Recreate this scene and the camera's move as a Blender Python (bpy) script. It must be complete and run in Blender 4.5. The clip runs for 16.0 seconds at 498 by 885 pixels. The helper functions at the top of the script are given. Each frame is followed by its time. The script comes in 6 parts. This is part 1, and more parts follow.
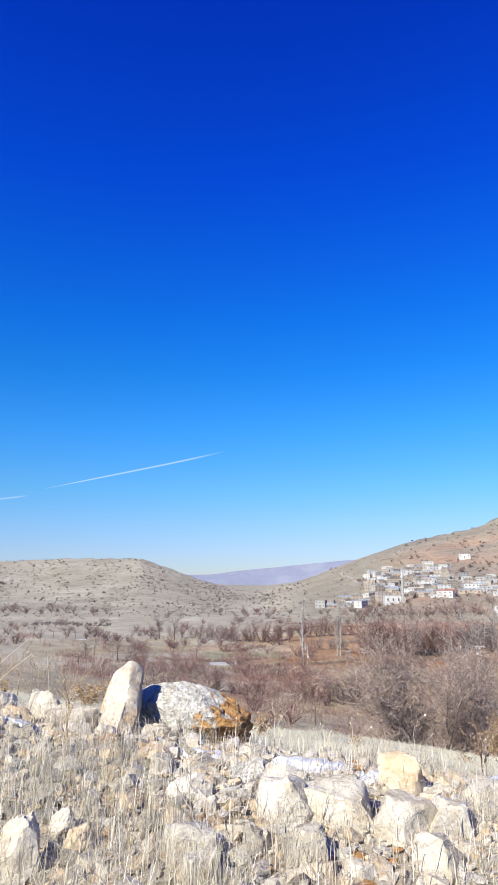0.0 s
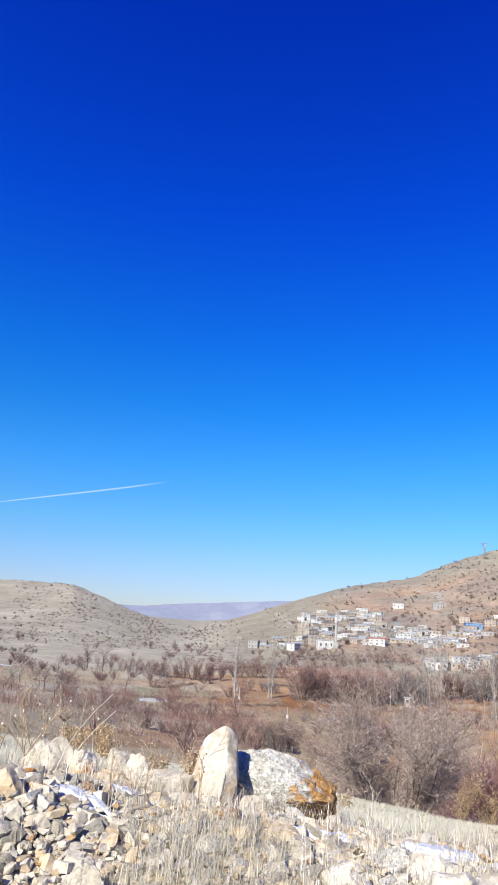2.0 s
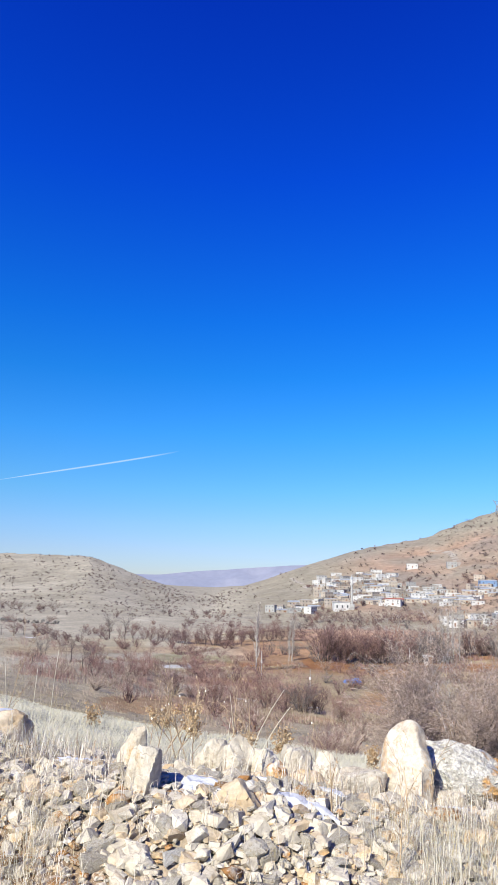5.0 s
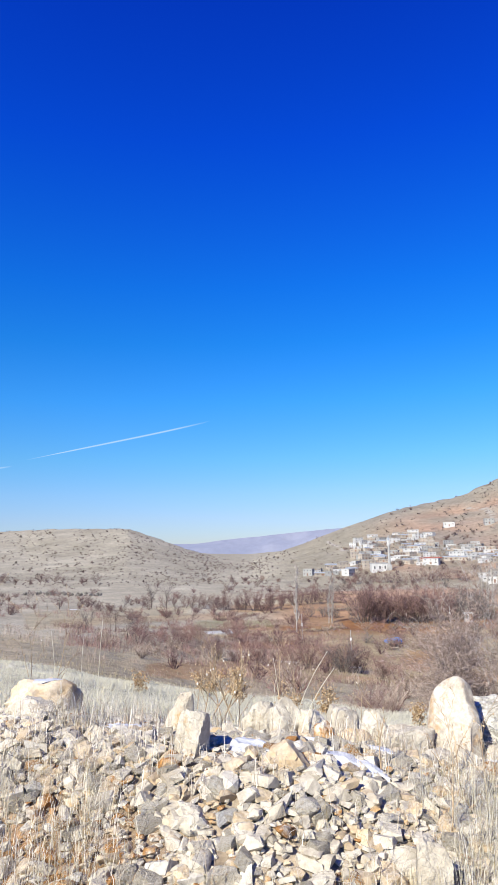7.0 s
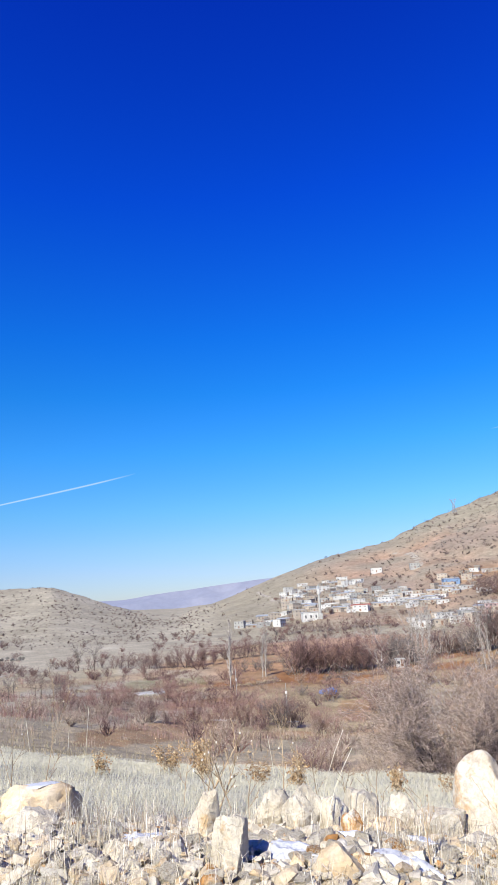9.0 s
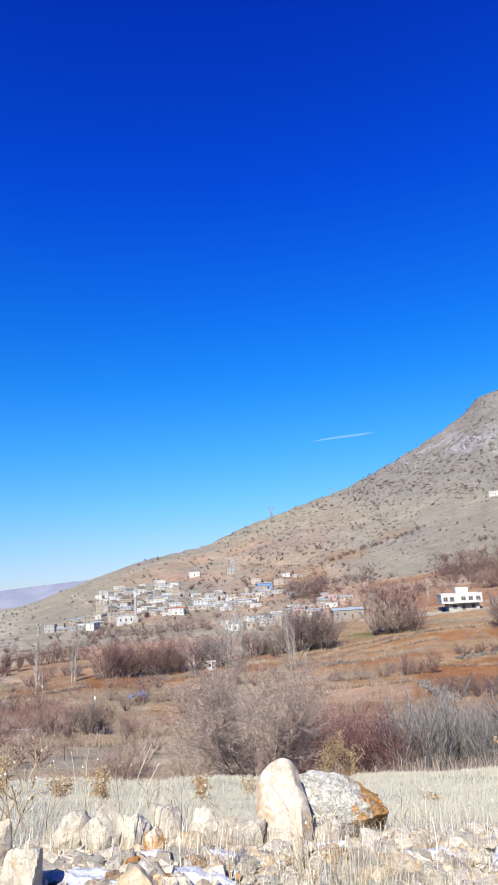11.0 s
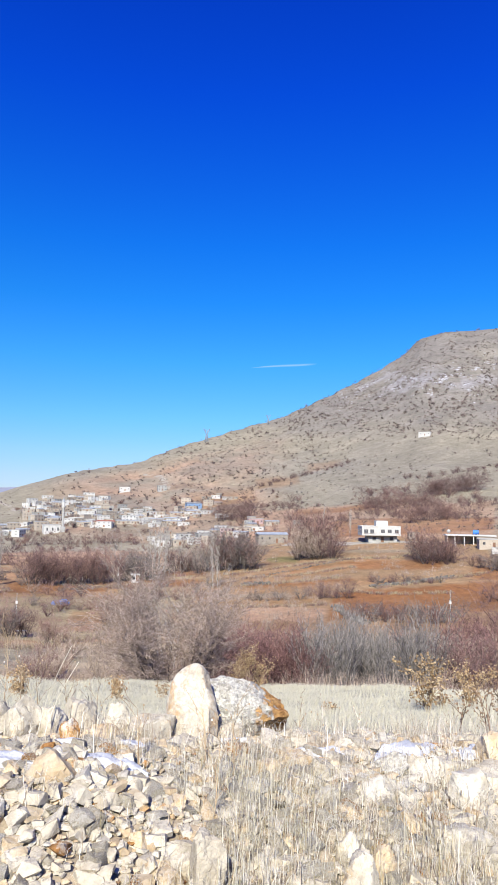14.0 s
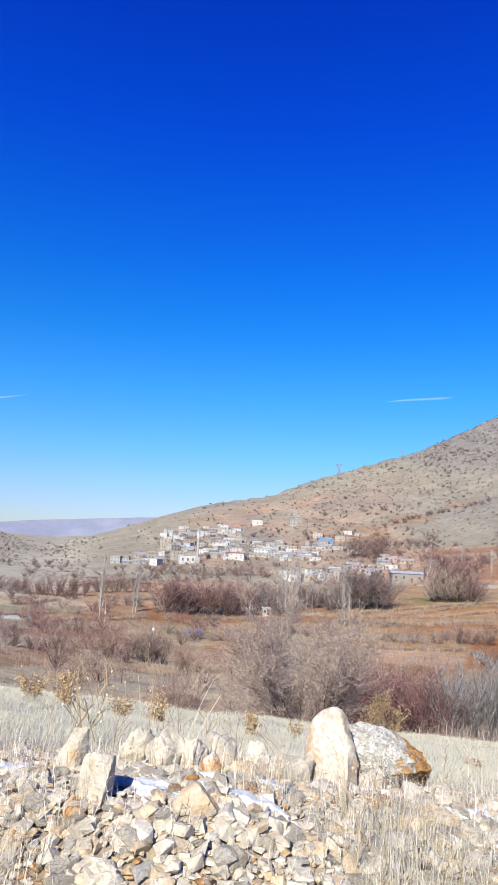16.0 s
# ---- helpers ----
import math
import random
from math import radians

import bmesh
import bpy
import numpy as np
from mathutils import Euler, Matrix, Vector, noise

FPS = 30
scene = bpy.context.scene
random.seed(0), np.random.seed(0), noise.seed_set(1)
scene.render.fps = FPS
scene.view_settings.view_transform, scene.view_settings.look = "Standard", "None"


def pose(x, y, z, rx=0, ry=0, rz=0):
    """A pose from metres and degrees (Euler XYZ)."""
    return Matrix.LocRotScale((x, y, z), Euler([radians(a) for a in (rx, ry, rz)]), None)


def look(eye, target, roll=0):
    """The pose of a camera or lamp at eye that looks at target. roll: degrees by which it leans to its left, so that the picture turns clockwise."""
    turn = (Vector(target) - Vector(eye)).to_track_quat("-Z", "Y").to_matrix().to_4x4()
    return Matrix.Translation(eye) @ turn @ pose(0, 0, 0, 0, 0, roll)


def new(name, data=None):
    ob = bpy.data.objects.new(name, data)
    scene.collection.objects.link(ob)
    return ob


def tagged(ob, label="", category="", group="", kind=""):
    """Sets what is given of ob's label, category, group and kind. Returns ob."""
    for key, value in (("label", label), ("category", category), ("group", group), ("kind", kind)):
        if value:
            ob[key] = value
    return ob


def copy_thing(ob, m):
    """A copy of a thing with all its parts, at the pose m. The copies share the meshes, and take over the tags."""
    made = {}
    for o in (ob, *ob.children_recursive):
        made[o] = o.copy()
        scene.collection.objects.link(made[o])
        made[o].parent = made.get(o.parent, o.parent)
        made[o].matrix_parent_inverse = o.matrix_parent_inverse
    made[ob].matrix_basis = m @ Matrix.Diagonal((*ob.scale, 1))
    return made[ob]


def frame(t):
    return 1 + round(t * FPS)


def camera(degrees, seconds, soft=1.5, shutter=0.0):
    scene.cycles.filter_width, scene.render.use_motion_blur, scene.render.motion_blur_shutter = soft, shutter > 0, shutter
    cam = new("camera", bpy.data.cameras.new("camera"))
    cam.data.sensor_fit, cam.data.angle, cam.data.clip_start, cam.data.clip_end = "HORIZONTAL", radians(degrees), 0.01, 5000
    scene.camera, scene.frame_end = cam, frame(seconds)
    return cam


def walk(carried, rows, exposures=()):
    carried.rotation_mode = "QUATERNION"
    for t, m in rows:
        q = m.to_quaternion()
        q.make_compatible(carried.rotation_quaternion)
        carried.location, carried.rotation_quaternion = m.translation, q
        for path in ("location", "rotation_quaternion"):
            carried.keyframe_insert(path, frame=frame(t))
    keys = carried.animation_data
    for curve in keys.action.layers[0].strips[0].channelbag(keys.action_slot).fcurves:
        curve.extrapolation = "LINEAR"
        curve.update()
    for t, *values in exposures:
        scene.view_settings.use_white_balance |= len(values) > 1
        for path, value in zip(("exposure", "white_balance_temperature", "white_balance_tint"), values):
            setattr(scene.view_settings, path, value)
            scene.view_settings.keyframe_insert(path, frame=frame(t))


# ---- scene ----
EXPO = 0.98
# the camera: seconds, place, then its heading to the right of +y, its tilt up and its lean, in degrees
cam = camera(40.90, 16.0, soft=1.5)
PATH = [
    (0.0, 2.891, 0.058, 1.113, -12.82, 11.63, -0.92),
    (0.5, 2.581, -0.116, 1.212, -11.91, 13.38, -1.33),
    (1.0, 2.283, -0.169, 1.211, -11.86, 16.23, -7.72),
    (1.5, 2.024, -0.114, 1.257, -10.91, 13.87, -3.80),
    (2.0, 1.705, -0.197, 1.297, -8.20, 14.68, 3.11),
    (2.5, 1.522, -0.320, 1.394, -8.73, 20.33, -1.91),
    (3.0, 1.169, -0.164, 1.347, -9.43, 14.70, -2.31),
    (3.5, 1.018, -0.095, 1.383, -5.73, 12.96, 0.02),
    (4.0, 0.742, -0.311, 1.430, -8.50, 14.83, 5.77),
    (4.5, 0.587, -0.353, 1.461, -9.36, 15.78, 10.69),
    (5.0, 0.570, -0.146, 1.442, -8.86, 11.83, 1.10),
    (5.2, 0.592, -0.077, 1.440, -7.78, 10.01, -0.41),
    (7.3, 0.529, -0.095, 1.430, -11.74, 9.02, -1.39),
    (7.5, 0.467, -0.114, 1.428, -10.64, 11.06, -0.14),
    (8.0, 0.237, -0.192, 1.460, -8.22, 11.99, 4.34),
    (8.5, 0.156, -0.252, 1.560, -4.83, 16.28, 1.12),
    (9.0, 0.000, 0.000, 1.600, -4.97, 13.08, -3.78),
    (9.5, -0.005, 0.121, 1.613, 1.75, 12.73, -5.32),
    (9.7, 0.024, 0.118, 1.620, 7.71, 13.72, -5.61),
    (11.8, -0.012, 0.041, 1.664, 12.24, 10.30, -1.27),
    (12.0, -0.011, 0.074, 1.663, 14.26, 9.53, -0.59),
    (12.5, 0.021, 0.101, 1.655, 20.17, 6.46, 0.04),
    (13.0, 0.015, 0.085, 1.654, 20.85, 5.58, 1.00),
    (13.5, -0.019, -0.001, 1.663, 18.74, 6.41, 0.09),
    (14.0, -0.014, -0.058, 1.651, 15.36, 5.74, 0.89),
    (14.5, -0.020, -0.047, 1.622, 16.54, 7.14, 1.42),
    (15.0, -0.027, -0.045, 1.653, 16.46, 7.99, 0.87),
    (15.5, -0.044, -0.042, 1.648, 7.65, 5.64, 2.78),
    (16.0, -0.084, -0.100, 1.684, 3.88, 8.32, 2.81),
]


def camera_pose(x, y, z, heading, tilt, lean):
    a, b = radians(heading), radians(tilt)
    eye = Vector((x, y, z))
    return look(eye, eye + Vector((math.sin(a) * math.cos(b), math.cos(a) * math.cos(b), math.sin(b))), lean)


walk(cam, [(t, camera_pose(*p)) for t, *p in PATH], exposures=[(0.0, EXPO), (16.0, EXPO)])

# ---- daylight: a clear winter sky and a sun behind the camera's left shoulder ----
SUN_AZ, SUN_EL = -156.0, 38.0
world = bpy.data.worlds.new("sky")
scene.world = world
world.use_nodes = True
wn = world.node_tree
wn.nodes.clear()
sky = wn.nodes.new("ShaderNodeTexSky")
sky.sky_type = "NISHITA"
sky.sun_disc = False
sky.sun_elevation = radians(SUN_EL)
sky.sun_rotation = radians(SUN_AZ)
sky.altitude = 1400
sky.air_density = 1.0
sky.dust_density = 0.3
sky.ozone_density = 3.0
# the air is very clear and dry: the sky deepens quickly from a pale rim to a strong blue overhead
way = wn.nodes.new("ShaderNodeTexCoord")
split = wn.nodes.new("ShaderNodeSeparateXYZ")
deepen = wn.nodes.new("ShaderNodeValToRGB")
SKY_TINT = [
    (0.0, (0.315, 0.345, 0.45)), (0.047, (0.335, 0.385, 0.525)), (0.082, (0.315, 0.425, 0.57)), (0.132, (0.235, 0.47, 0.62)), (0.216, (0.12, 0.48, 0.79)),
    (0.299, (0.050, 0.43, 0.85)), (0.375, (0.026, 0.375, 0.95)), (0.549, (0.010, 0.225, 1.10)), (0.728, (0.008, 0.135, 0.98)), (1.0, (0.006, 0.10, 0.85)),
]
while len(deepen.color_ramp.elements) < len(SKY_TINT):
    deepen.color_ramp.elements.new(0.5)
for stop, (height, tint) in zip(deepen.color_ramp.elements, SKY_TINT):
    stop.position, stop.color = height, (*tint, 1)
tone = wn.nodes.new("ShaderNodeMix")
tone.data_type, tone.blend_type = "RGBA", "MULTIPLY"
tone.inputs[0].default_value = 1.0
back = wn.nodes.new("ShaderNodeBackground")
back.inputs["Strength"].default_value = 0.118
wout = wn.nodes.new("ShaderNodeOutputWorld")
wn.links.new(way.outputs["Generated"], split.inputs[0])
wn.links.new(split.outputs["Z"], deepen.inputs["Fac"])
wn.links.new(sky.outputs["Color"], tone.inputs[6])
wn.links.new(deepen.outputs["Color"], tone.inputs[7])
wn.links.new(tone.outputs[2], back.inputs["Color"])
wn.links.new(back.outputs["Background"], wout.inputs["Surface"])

sun = new("sun", bpy.data.lights.new("sun", "SUN"))
sun.data.energy = 4.6
sun.data.angle = radians(0.55)
sun.data.color = (1.0, 0.962, 0.825)
sd = Vector((math.sin(radians(SUN_AZ)) * math.cos(radians(SUN_EL)), math.cos(radians(SUN_AZ)) * math.cos(radians(SUN_EL)), math.sin(radians(SUN_EL))))
sun.matrix_world = look(sd * 50, (0, 0, 0))

# ---- materials ----
def surface(name, colours, scale=3.0, fine=30.0, rough=0.9, bump=0.3, stain=None, stain_at=0.62, vary=0.0, grime=0.25, coords="Object", bump_dist=0.02, cracks=0.0):
    """A rough natural surface: broad patches, fine grain, stains of its own shape, and a shift from piece to piece."""
    m = bpy.data.materials.new(name)
    m.use_nodes = True
    nt = m.node_tree
    N, L = nt.nodes, nt.links
    bsdf = N["Principled BSDF"]
    bsdf.inputs["Roughness"].default_value = rough
    bsdf.inputs["Specular IOR Level"].default_value = 0.25
    tc = N.new("ShaderNodeTexCoord")
    info = N.new("ShaderNodeObjectInfo")
    shift = N.new("ShaderNodeVectorMath")
    shift.operation = "MULTIPLY_ADD"
    shift.inputs[1].default_value = (1, 1, 1)
    comb = N.new("ShaderNodeCombineXYZ")
    mul = N.new("ShaderNodeMath")
    mul.operation = "MULTIPLY"
    mul.inputs[1].default_value = 37.0
    L.new(info.outputs["Random"], mul.inputs[0])
    L.new(mul.outputs[0], comb.inputs[0])
    L.new(mul.outputs[0], comb.inputs[2])
    L.new(tc.outputs[coords], shift.inputs[0])
    L.new(comb.outputs[0], shift.inputs[2])

    def noise_at(s, detail=4.0, r=0.6):
        n = N.new("ShaderNodeTexNoise")
        n.inputs["Scale"].default_value = s
        n.inputs["Detail"].default_value = detail
        n.inputs["Roughness"].default_value = r
        L.new(shift.outputs[0], n.inputs["Vector"])
        return n

    broad, grain = noise_at(scale), noise_at(fine, 6.0, 0.65)
    ramp = N.new("ShaderNodeValToRGB")
    el = ramp.color_ramp.elements
    while len(el) < len(colours):
        el.new(0.5)
    for k, c in enumerate(colours):
        el[k].position = 0.33 + 0.34 * k / max(1, len(colours) - 1)
        el[k].color = (*c, 1)
    L.new(broad.outputs["Fac"], ramp.inputs["Fac"])
    colour = ramp.outputs["Color"]

    def mix(kind, fac, a, b):
        x = N.new("ShaderNodeMix")
        x.data_type, x.blend_type = "RGBA", kind
        for slot, v in ((0, fac), (6, a), (7, b)):
            if isinstance(v, (int, float)):
                x.inputs[slot].default_value = v
            elif isinstance(v, tuple):
                x.inputs[slot].default_value = (*v, 1)
            else:
                L.new(v, x.inputs[slot])
        return x.outputs[2]

    if stain:
        sn = noise_at(scale * 0.7 + 1.3, 5.0, 0.7)
        sr = N.new("ShaderNodeMapRange")
        sr.inputs[1].default_value, sr.inputs[2].default_value = stain_at, stain_at + 0.1
        L.new(sn.outputs["Fac"], sr.inputs[0])
        colour = mix("MIX", sr.outputs[0], colour, stain)
    gr = N.new("ShaderNodeMapRange")
    gr.inputs[1].default_value, gr.inputs[2].default_value = 0.3, 0.62
    gr.inputs[3].default_value, gr.inputs[4].default_value = 1 - grime, 1.06
    L.new(grain.outputs["Fac"], gr.inputs[0])
    gc = N.new("ShaderNodeCombineColor")
    for k in range(3):
        L.new(gr.outputs[0], gc.inputs[k])
    colour = mix("MULTIPLY", 1.0, colour, gc.outputs[0])
    if cracks:
        bend = N.new("ShaderNodeVectorMath")
        bend.operation = "MULTIPLY_ADD"
        bend.inputs[1].default_value = (0.25, 0.25, 0.25)
        L.new(broad.outputs["Color"], bend.inputs[0])
        L.new(shift.outputs[0], bend.inputs[2])
        cell = N.new("ShaderNodeTexVoronoi")
        cell.feature = "DISTANCE_TO_EDGE"
        cell.inputs["Scale"].default_value = cracks
        L.new(bend.outputs[0], cell.inputs["Vector"])
        cr = N.new("ShaderNodeMapRange")
        cr.inputs[1].default_value, cr.inputs[2].default_value = 0.0, 0.022
        cr.inputs[3].default_value, cr.inputs[4].default_value = 0.75, 0.0
        L.new(cell.outputs["Distance"], cr.inputs[0])
        patchy = N.new("ShaderNodeMath")
        patchy.operation = "MULTIPLY"
        L.new(cr.outputs[0], patchy.inputs[0])
        L.new(broad.outputs["Fac"], patchy.inputs[1])
        colour = mix("MIX", patchy.outputs[0], colour, (0.10, 0.075, 0.05))
    if vary:
        hs = N.new("ShaderNodeHueSaturation")
        vr = N.new("ShaderNodeMapRange")
        vr.inputs[3].default_value, vr.inputs[4].default_value = 1 - vary, 1 + vary * 0.5
        L.new(info.outputs["Random"], vr.inputs[0])
        L.new(vr.outputs[0], hs.inputs["Value"])
        L.new(colour, hs.inputs["Color"])
        colour = hs.outputs[0]
    L.new(colour, bsdf.inputs["Base Color"])
    if bump:
        add = N.new("ShaderNodeMath")
        add.operation = "MULTIPLY_ADD"
        add.inputs[1].default_value = 0.5
        L.new(grain.outputs["Fac"], add.inputs[0])
        L.new(broad.outputs["Fac"], add.inputs[2])
        bp = N.new("ShaderNodeBump")
        bp.inputs["Strength"].default_value = bump
        bp.inputs["Distance"].default_value = bump_dist
        L.new(add.outputs[0], bp.inputs["Height"])
        L.new(bp.outputs[0], bsdf.inputs["Normal"])
    return m


def islands(name, colours, rough=0.85, through_light=0.0):
    """For many small pieces in one mesh (blades, leaves, twigs): each island takes its own colour."""
    m = bpy.data.materials.new(name)
    m.use_nodes = True
    N, L = m.node_tree.nodes, m.node_tree.links
    bsdf = N["Principled BSDF"]
    bsdf.inputs["Roughness"].default_value = rough
    bsdf.inputs["Specular IOR Level"].default_value = 0.2
    geo = N.new("ShaderNodeNewGeometry")
    ramp = N.new("ShaderNodeValToRGB")
    el = ramp.color_ramp.elements
    while len(el) < len(colours):
        el.new(0.5)
    for k, c in enumerate(colours):
        el[k].position = k / max(1, len(colours) - 1)
        el[k].color = (*c, 1)
    L.new(geo.outputs["Random Per Island"], ramp.inputs["Fac"])
    info = N.new("ShaderNodeObjectInfo")
    hs = N.new("ShaderNodeHueSaturation")
    vr = N.new("ShaderNodeMapRange")
    vr.inputs[3].default_value, vr.inputs[4].default_value = 0.8, 1.18
    L.new(info.outputs["Random"], vr.inputs[0])
    L.new(vr.outputs[0], hs.inputs["Value"])
    L.new(ramp.outputs[0], hs.inputs["Color"])
    L.new(hs.outputs[0], bsdf.inputs["Base Color"])
    if through_light:
        tr = N.new("ShaderNodeBsdfTranslucent")
        L.new(hs.outputs[0], tr.inputs["Color"])
        mx = N.new("ShaderNodeMixShader")
        mx.inputs[0].default_value = through_light
        L.new(bsdf.outputs[0], mx.inputs[1])
        L.new(tr.outputs[0], mx.inputs[2])
        L.new(mx.outputs[0], N["Material Output"].inputs["Surface"])
    return m


LIMESTONE = surface("pale_limestone", [(0.41, 0.36, 0.28), (0.52, 0.475, 0.395), (0.59, 0.55, 0.47)], 8.0, 45, 0.92, 0.9, stain=(0.42, 0.27, 0.12), stain_at=0.60, vary=0.12, grime=0.2, bump_dist=0.025, cracks=6.0)
CREAM = surface("cream_limestone", [(0.42, 0.36, 0.27), (0.51, 0.455, 0.36), (0.57, 0.52, 0.43)], 6.0, 38, 0.9, 0.9, stain=(0.42, 0.295, 0.16), stain_at=0.60, vary=0.12, grime=0.22, bump_dist=0.03, cracks=4.5)
PATCHED = surface("tan_patched_limestone", [(0.385, 0.325, 0.245), (0.485, 0.43, 0.345), (0.55, 0.505, 0.42)], 4.5, 34, 0.9, 0.7, stain=(0.44, 0.30, 0.17), stain_at=0.53, grime=0.35, bump_dist=0.03)
LICHEN = surface("lichened_limestone", [(0.30, 0.28, 0.245), (0.52, 0.49, 0.43), (0.64, 0.61, 0.54)], 13.0, 48, 0.95, 1.0, stain=(0.13, 0.12, 0.11), stain_at=0.62, grime=0.5, bump_dist=0.04, cracks=6.0)
RUSTEND = surface("lichened_stone_with_rust", [(0.36, 0.335, 0.29), (0.58, 0.55, 0.485), (0.68, 0.65, 0.585)], 14.0, 55, 0.95, 1.0, stain=(0.12, 0.11, 0.10), stain_at=0.63, grime=0.5, bump_dist=0.05, cracks=6.0)


def rusty_end(m):
    """Iron stains one end of the boulder, with a ragged edge and bare pale patches in it."""
    N, L = m.node_tree.nodes, m.node_tree.links
    bsdf = N["Principled BSDF"]
    plain = bsdf.inputs["Base Color"].links[0].from_socket
    tc, split_x, ragged, lift, step, rust, blend = (N.new("ShaderNode" + k) for k in ("TexCoord", "SeparateXYZ", "TexNoise", "Math", "MapRange", "ValToRGB", "Mix"))
    ragged.inputs["Scale"].default_value, ragged.inputs["Detail"].default_value = 9.0, 5.0
    lift.operation = "MULTIPLY_ADD"
    lift.inputs[1].default_value = 0.9
    step.inputs[1].default_value, step.inputs[2].default_value = 0.60, 0.68
    el = rust.color_ramp.elements
    el[0].position, el[0].color = 0.38, (0.20, 0.085, 0.025, 1)
    el[1].position, el[1].color = 0.64, (0.56, 0.33, 0.13, 1)
    blend.data_type = "RGBA"
    L.new(tc.outputs["Object"], split_x.inputs[0])
    L.new(tc.outputs["Object"], ragged.inputs["Vector"])
    L.new(ragged.outputs["Fac"], lift.inputs[0])
    L.new(split_x.outputs["X"], lift.inputs[2])
    L.new(lift.outputs[0], step.inputs[0])
    L.new(ragged.outputs["Fac"], rust.inputs["Fac"])
    L.new(step.outputs[0], blend.inputs[0])
    L.new(plain, blend.inputs[6])
    L.new(rust.outputs[0], blend.inputs[7])
    L.new(blend.outputs[2], bsdf.inputs["Base Color"])


rusty_end(RUSTEND)
RUSTY = surface("iron_stained_stone", [(0.24, 0.105, 0.03), (0.45, 0.23, 0.075), (0.56, 0.42, 0.25)], 8.0, 44, 0.9, 0.8, stain=(0.62, 0.54, 0.42), stain_at=0.47, vary=0.2, grime=0.45, bump_dist=0.03)
OCHRE = surface("tan_stone", [(0.47, 0.34, 0.19), (0.56, 0.445, 0.30), (0.62, 0.53, 0.40)], 6.0, 42, 0.92, 0.6, vary=0.2, grime=0.26, bump_dist=0.03)
GREYROCK = surface("grey_limestone", [(0.40, 0.375, 0.33), (0.50, 0.475, 0.42), (0.57, 0.545, 0.485)], 8.0, 45, 0.94, 0.7, vary=0.2, grime=0.4, bump_dist=0.03, cracks=8.0)
SNOW = surface("old_snow", [(0.41, 0.42, 0.455), (0.545, 0.555, 0.59)], 6, 60, 0.6, 0.8, grime=0.16)
TWIG_GREY = islands("grey_bark", [(0.07, 0.06, 0.055), (0.145, 0.123, 0.114), (0.24, 0.208, 0.192)])
TWIG_RED = islands("reddish_twigs", [(0.12, 0.068, 0.058), (0.235, 0.142, 0.12), (0.37, 0.245, 0.21)])
TWIG_PURPLE = islands("purple_brown_twigs", [(0.075, 0.045, 0.042), (0.155, 0.096, 0.088), (0.25, 0.165, 0.15)])
TWIG_TAN = islands("tan_twigs", [(0.17, 0.125, 0.095), (0.31, 0.24, 0.19), (0.44, 0.36, 0.295)])
TWIG_SILVER = islands("silvery_twigs", [(0.09, 0.08, 0.075), (0.19, 0.172, 0.162), (0.31, 0.285, 0.268)])
TWIG_POPLAR = islands("pale_poplar_twigs", [(0.20, 0.175, 0.155), (0.32, 0.29, 0.26), (0.44, 0.41, 0.375)])
BARK = surface("dark_bark", [(0.05, 0.04, 0.035), (0.12, 0.10, 0.085)], 6, 50, 0.95, 0.6, vary=0.3)
PALE_BARK = surface("pale_bark", [(0.24, 0.21, 0.19), (0.42, 0.39, 0.35)], 5, 40, 0.9, 0.4, vary=0.2)
TWIG_WINE = islands("wine_red_twigs", [(0.06, 0.032, 0.031), (0.15, 0.079, 0.074), (0.27, 0.155, 0.142)])
TWIG_BIG = islands("grey_brown_twigs", [(0.10, 0.072, 0.06), (0.225, 0.172, 0.143), (0.38, 0.305, 0.262)])
DARKSTEM = islands("dark_weed_stem", [(0.07, 0.045, 0.032), (0.14, 0.09, 0.06), (0.24, 0.16, 0.10)], 0.85)
WHITE_BARK = surface("whitish_bark", [(0.34, 0.30, 0.275), (0.52, 0.48, 0.44)], 4, 30, 0.9, 0.3, vary=0.2)
STRAW = islands("straw", [(0.40, 0.335, 0.18), (0.58, 0.52, 0.375), (0.68, 0.64, 0.52), (0.75, 0.725, 0.64)], 0.7, 0.35)
MEADOW = islands("meadow_straw", [(0.605, 0.565, 0.42), (0.685, 0.648, 0.505), (0.75, 0.722, 0.59)], 0.8, 0.5)
SLOPESTRAW = islands("tufted_straw", [(0.24, 0.195, 0.115), (0.36, 0.305, 0.195), (0.46, 0.405, 0.285)], 0.85, 0.3)
STEM = islands("dry_stem", [(0.22, 0.15, 0.09), (0.40, 0.31, 0.20)], 0.8)
OAKLEAF = islands("dead_oak_leaf", [(0.22, 0.13, 0.065), (0.42, 0.29, 0.155), (0.57, 0.45, 0.285)], 0.7, 0.25)
WEED = islands("dark_dead_stem", [(0.20, 0.15, 0.10), (0.42, 0.36, 0.28), (0.62, 0.57, 0.49)], 0.85)
HILLROCK = surface("hill_rock", [(0.11, 0.10, 0.09), (0.23, 0.21, 0.19)], 0.5, 4.0, 0.95, 0.4, grime=0.4)
SCRUB = islands("hill_scrub", [(0.075, 0.06, 0.053), (0.13, 0.10, 0.09), (0.20, 0.15, 0.135)], 0.95)


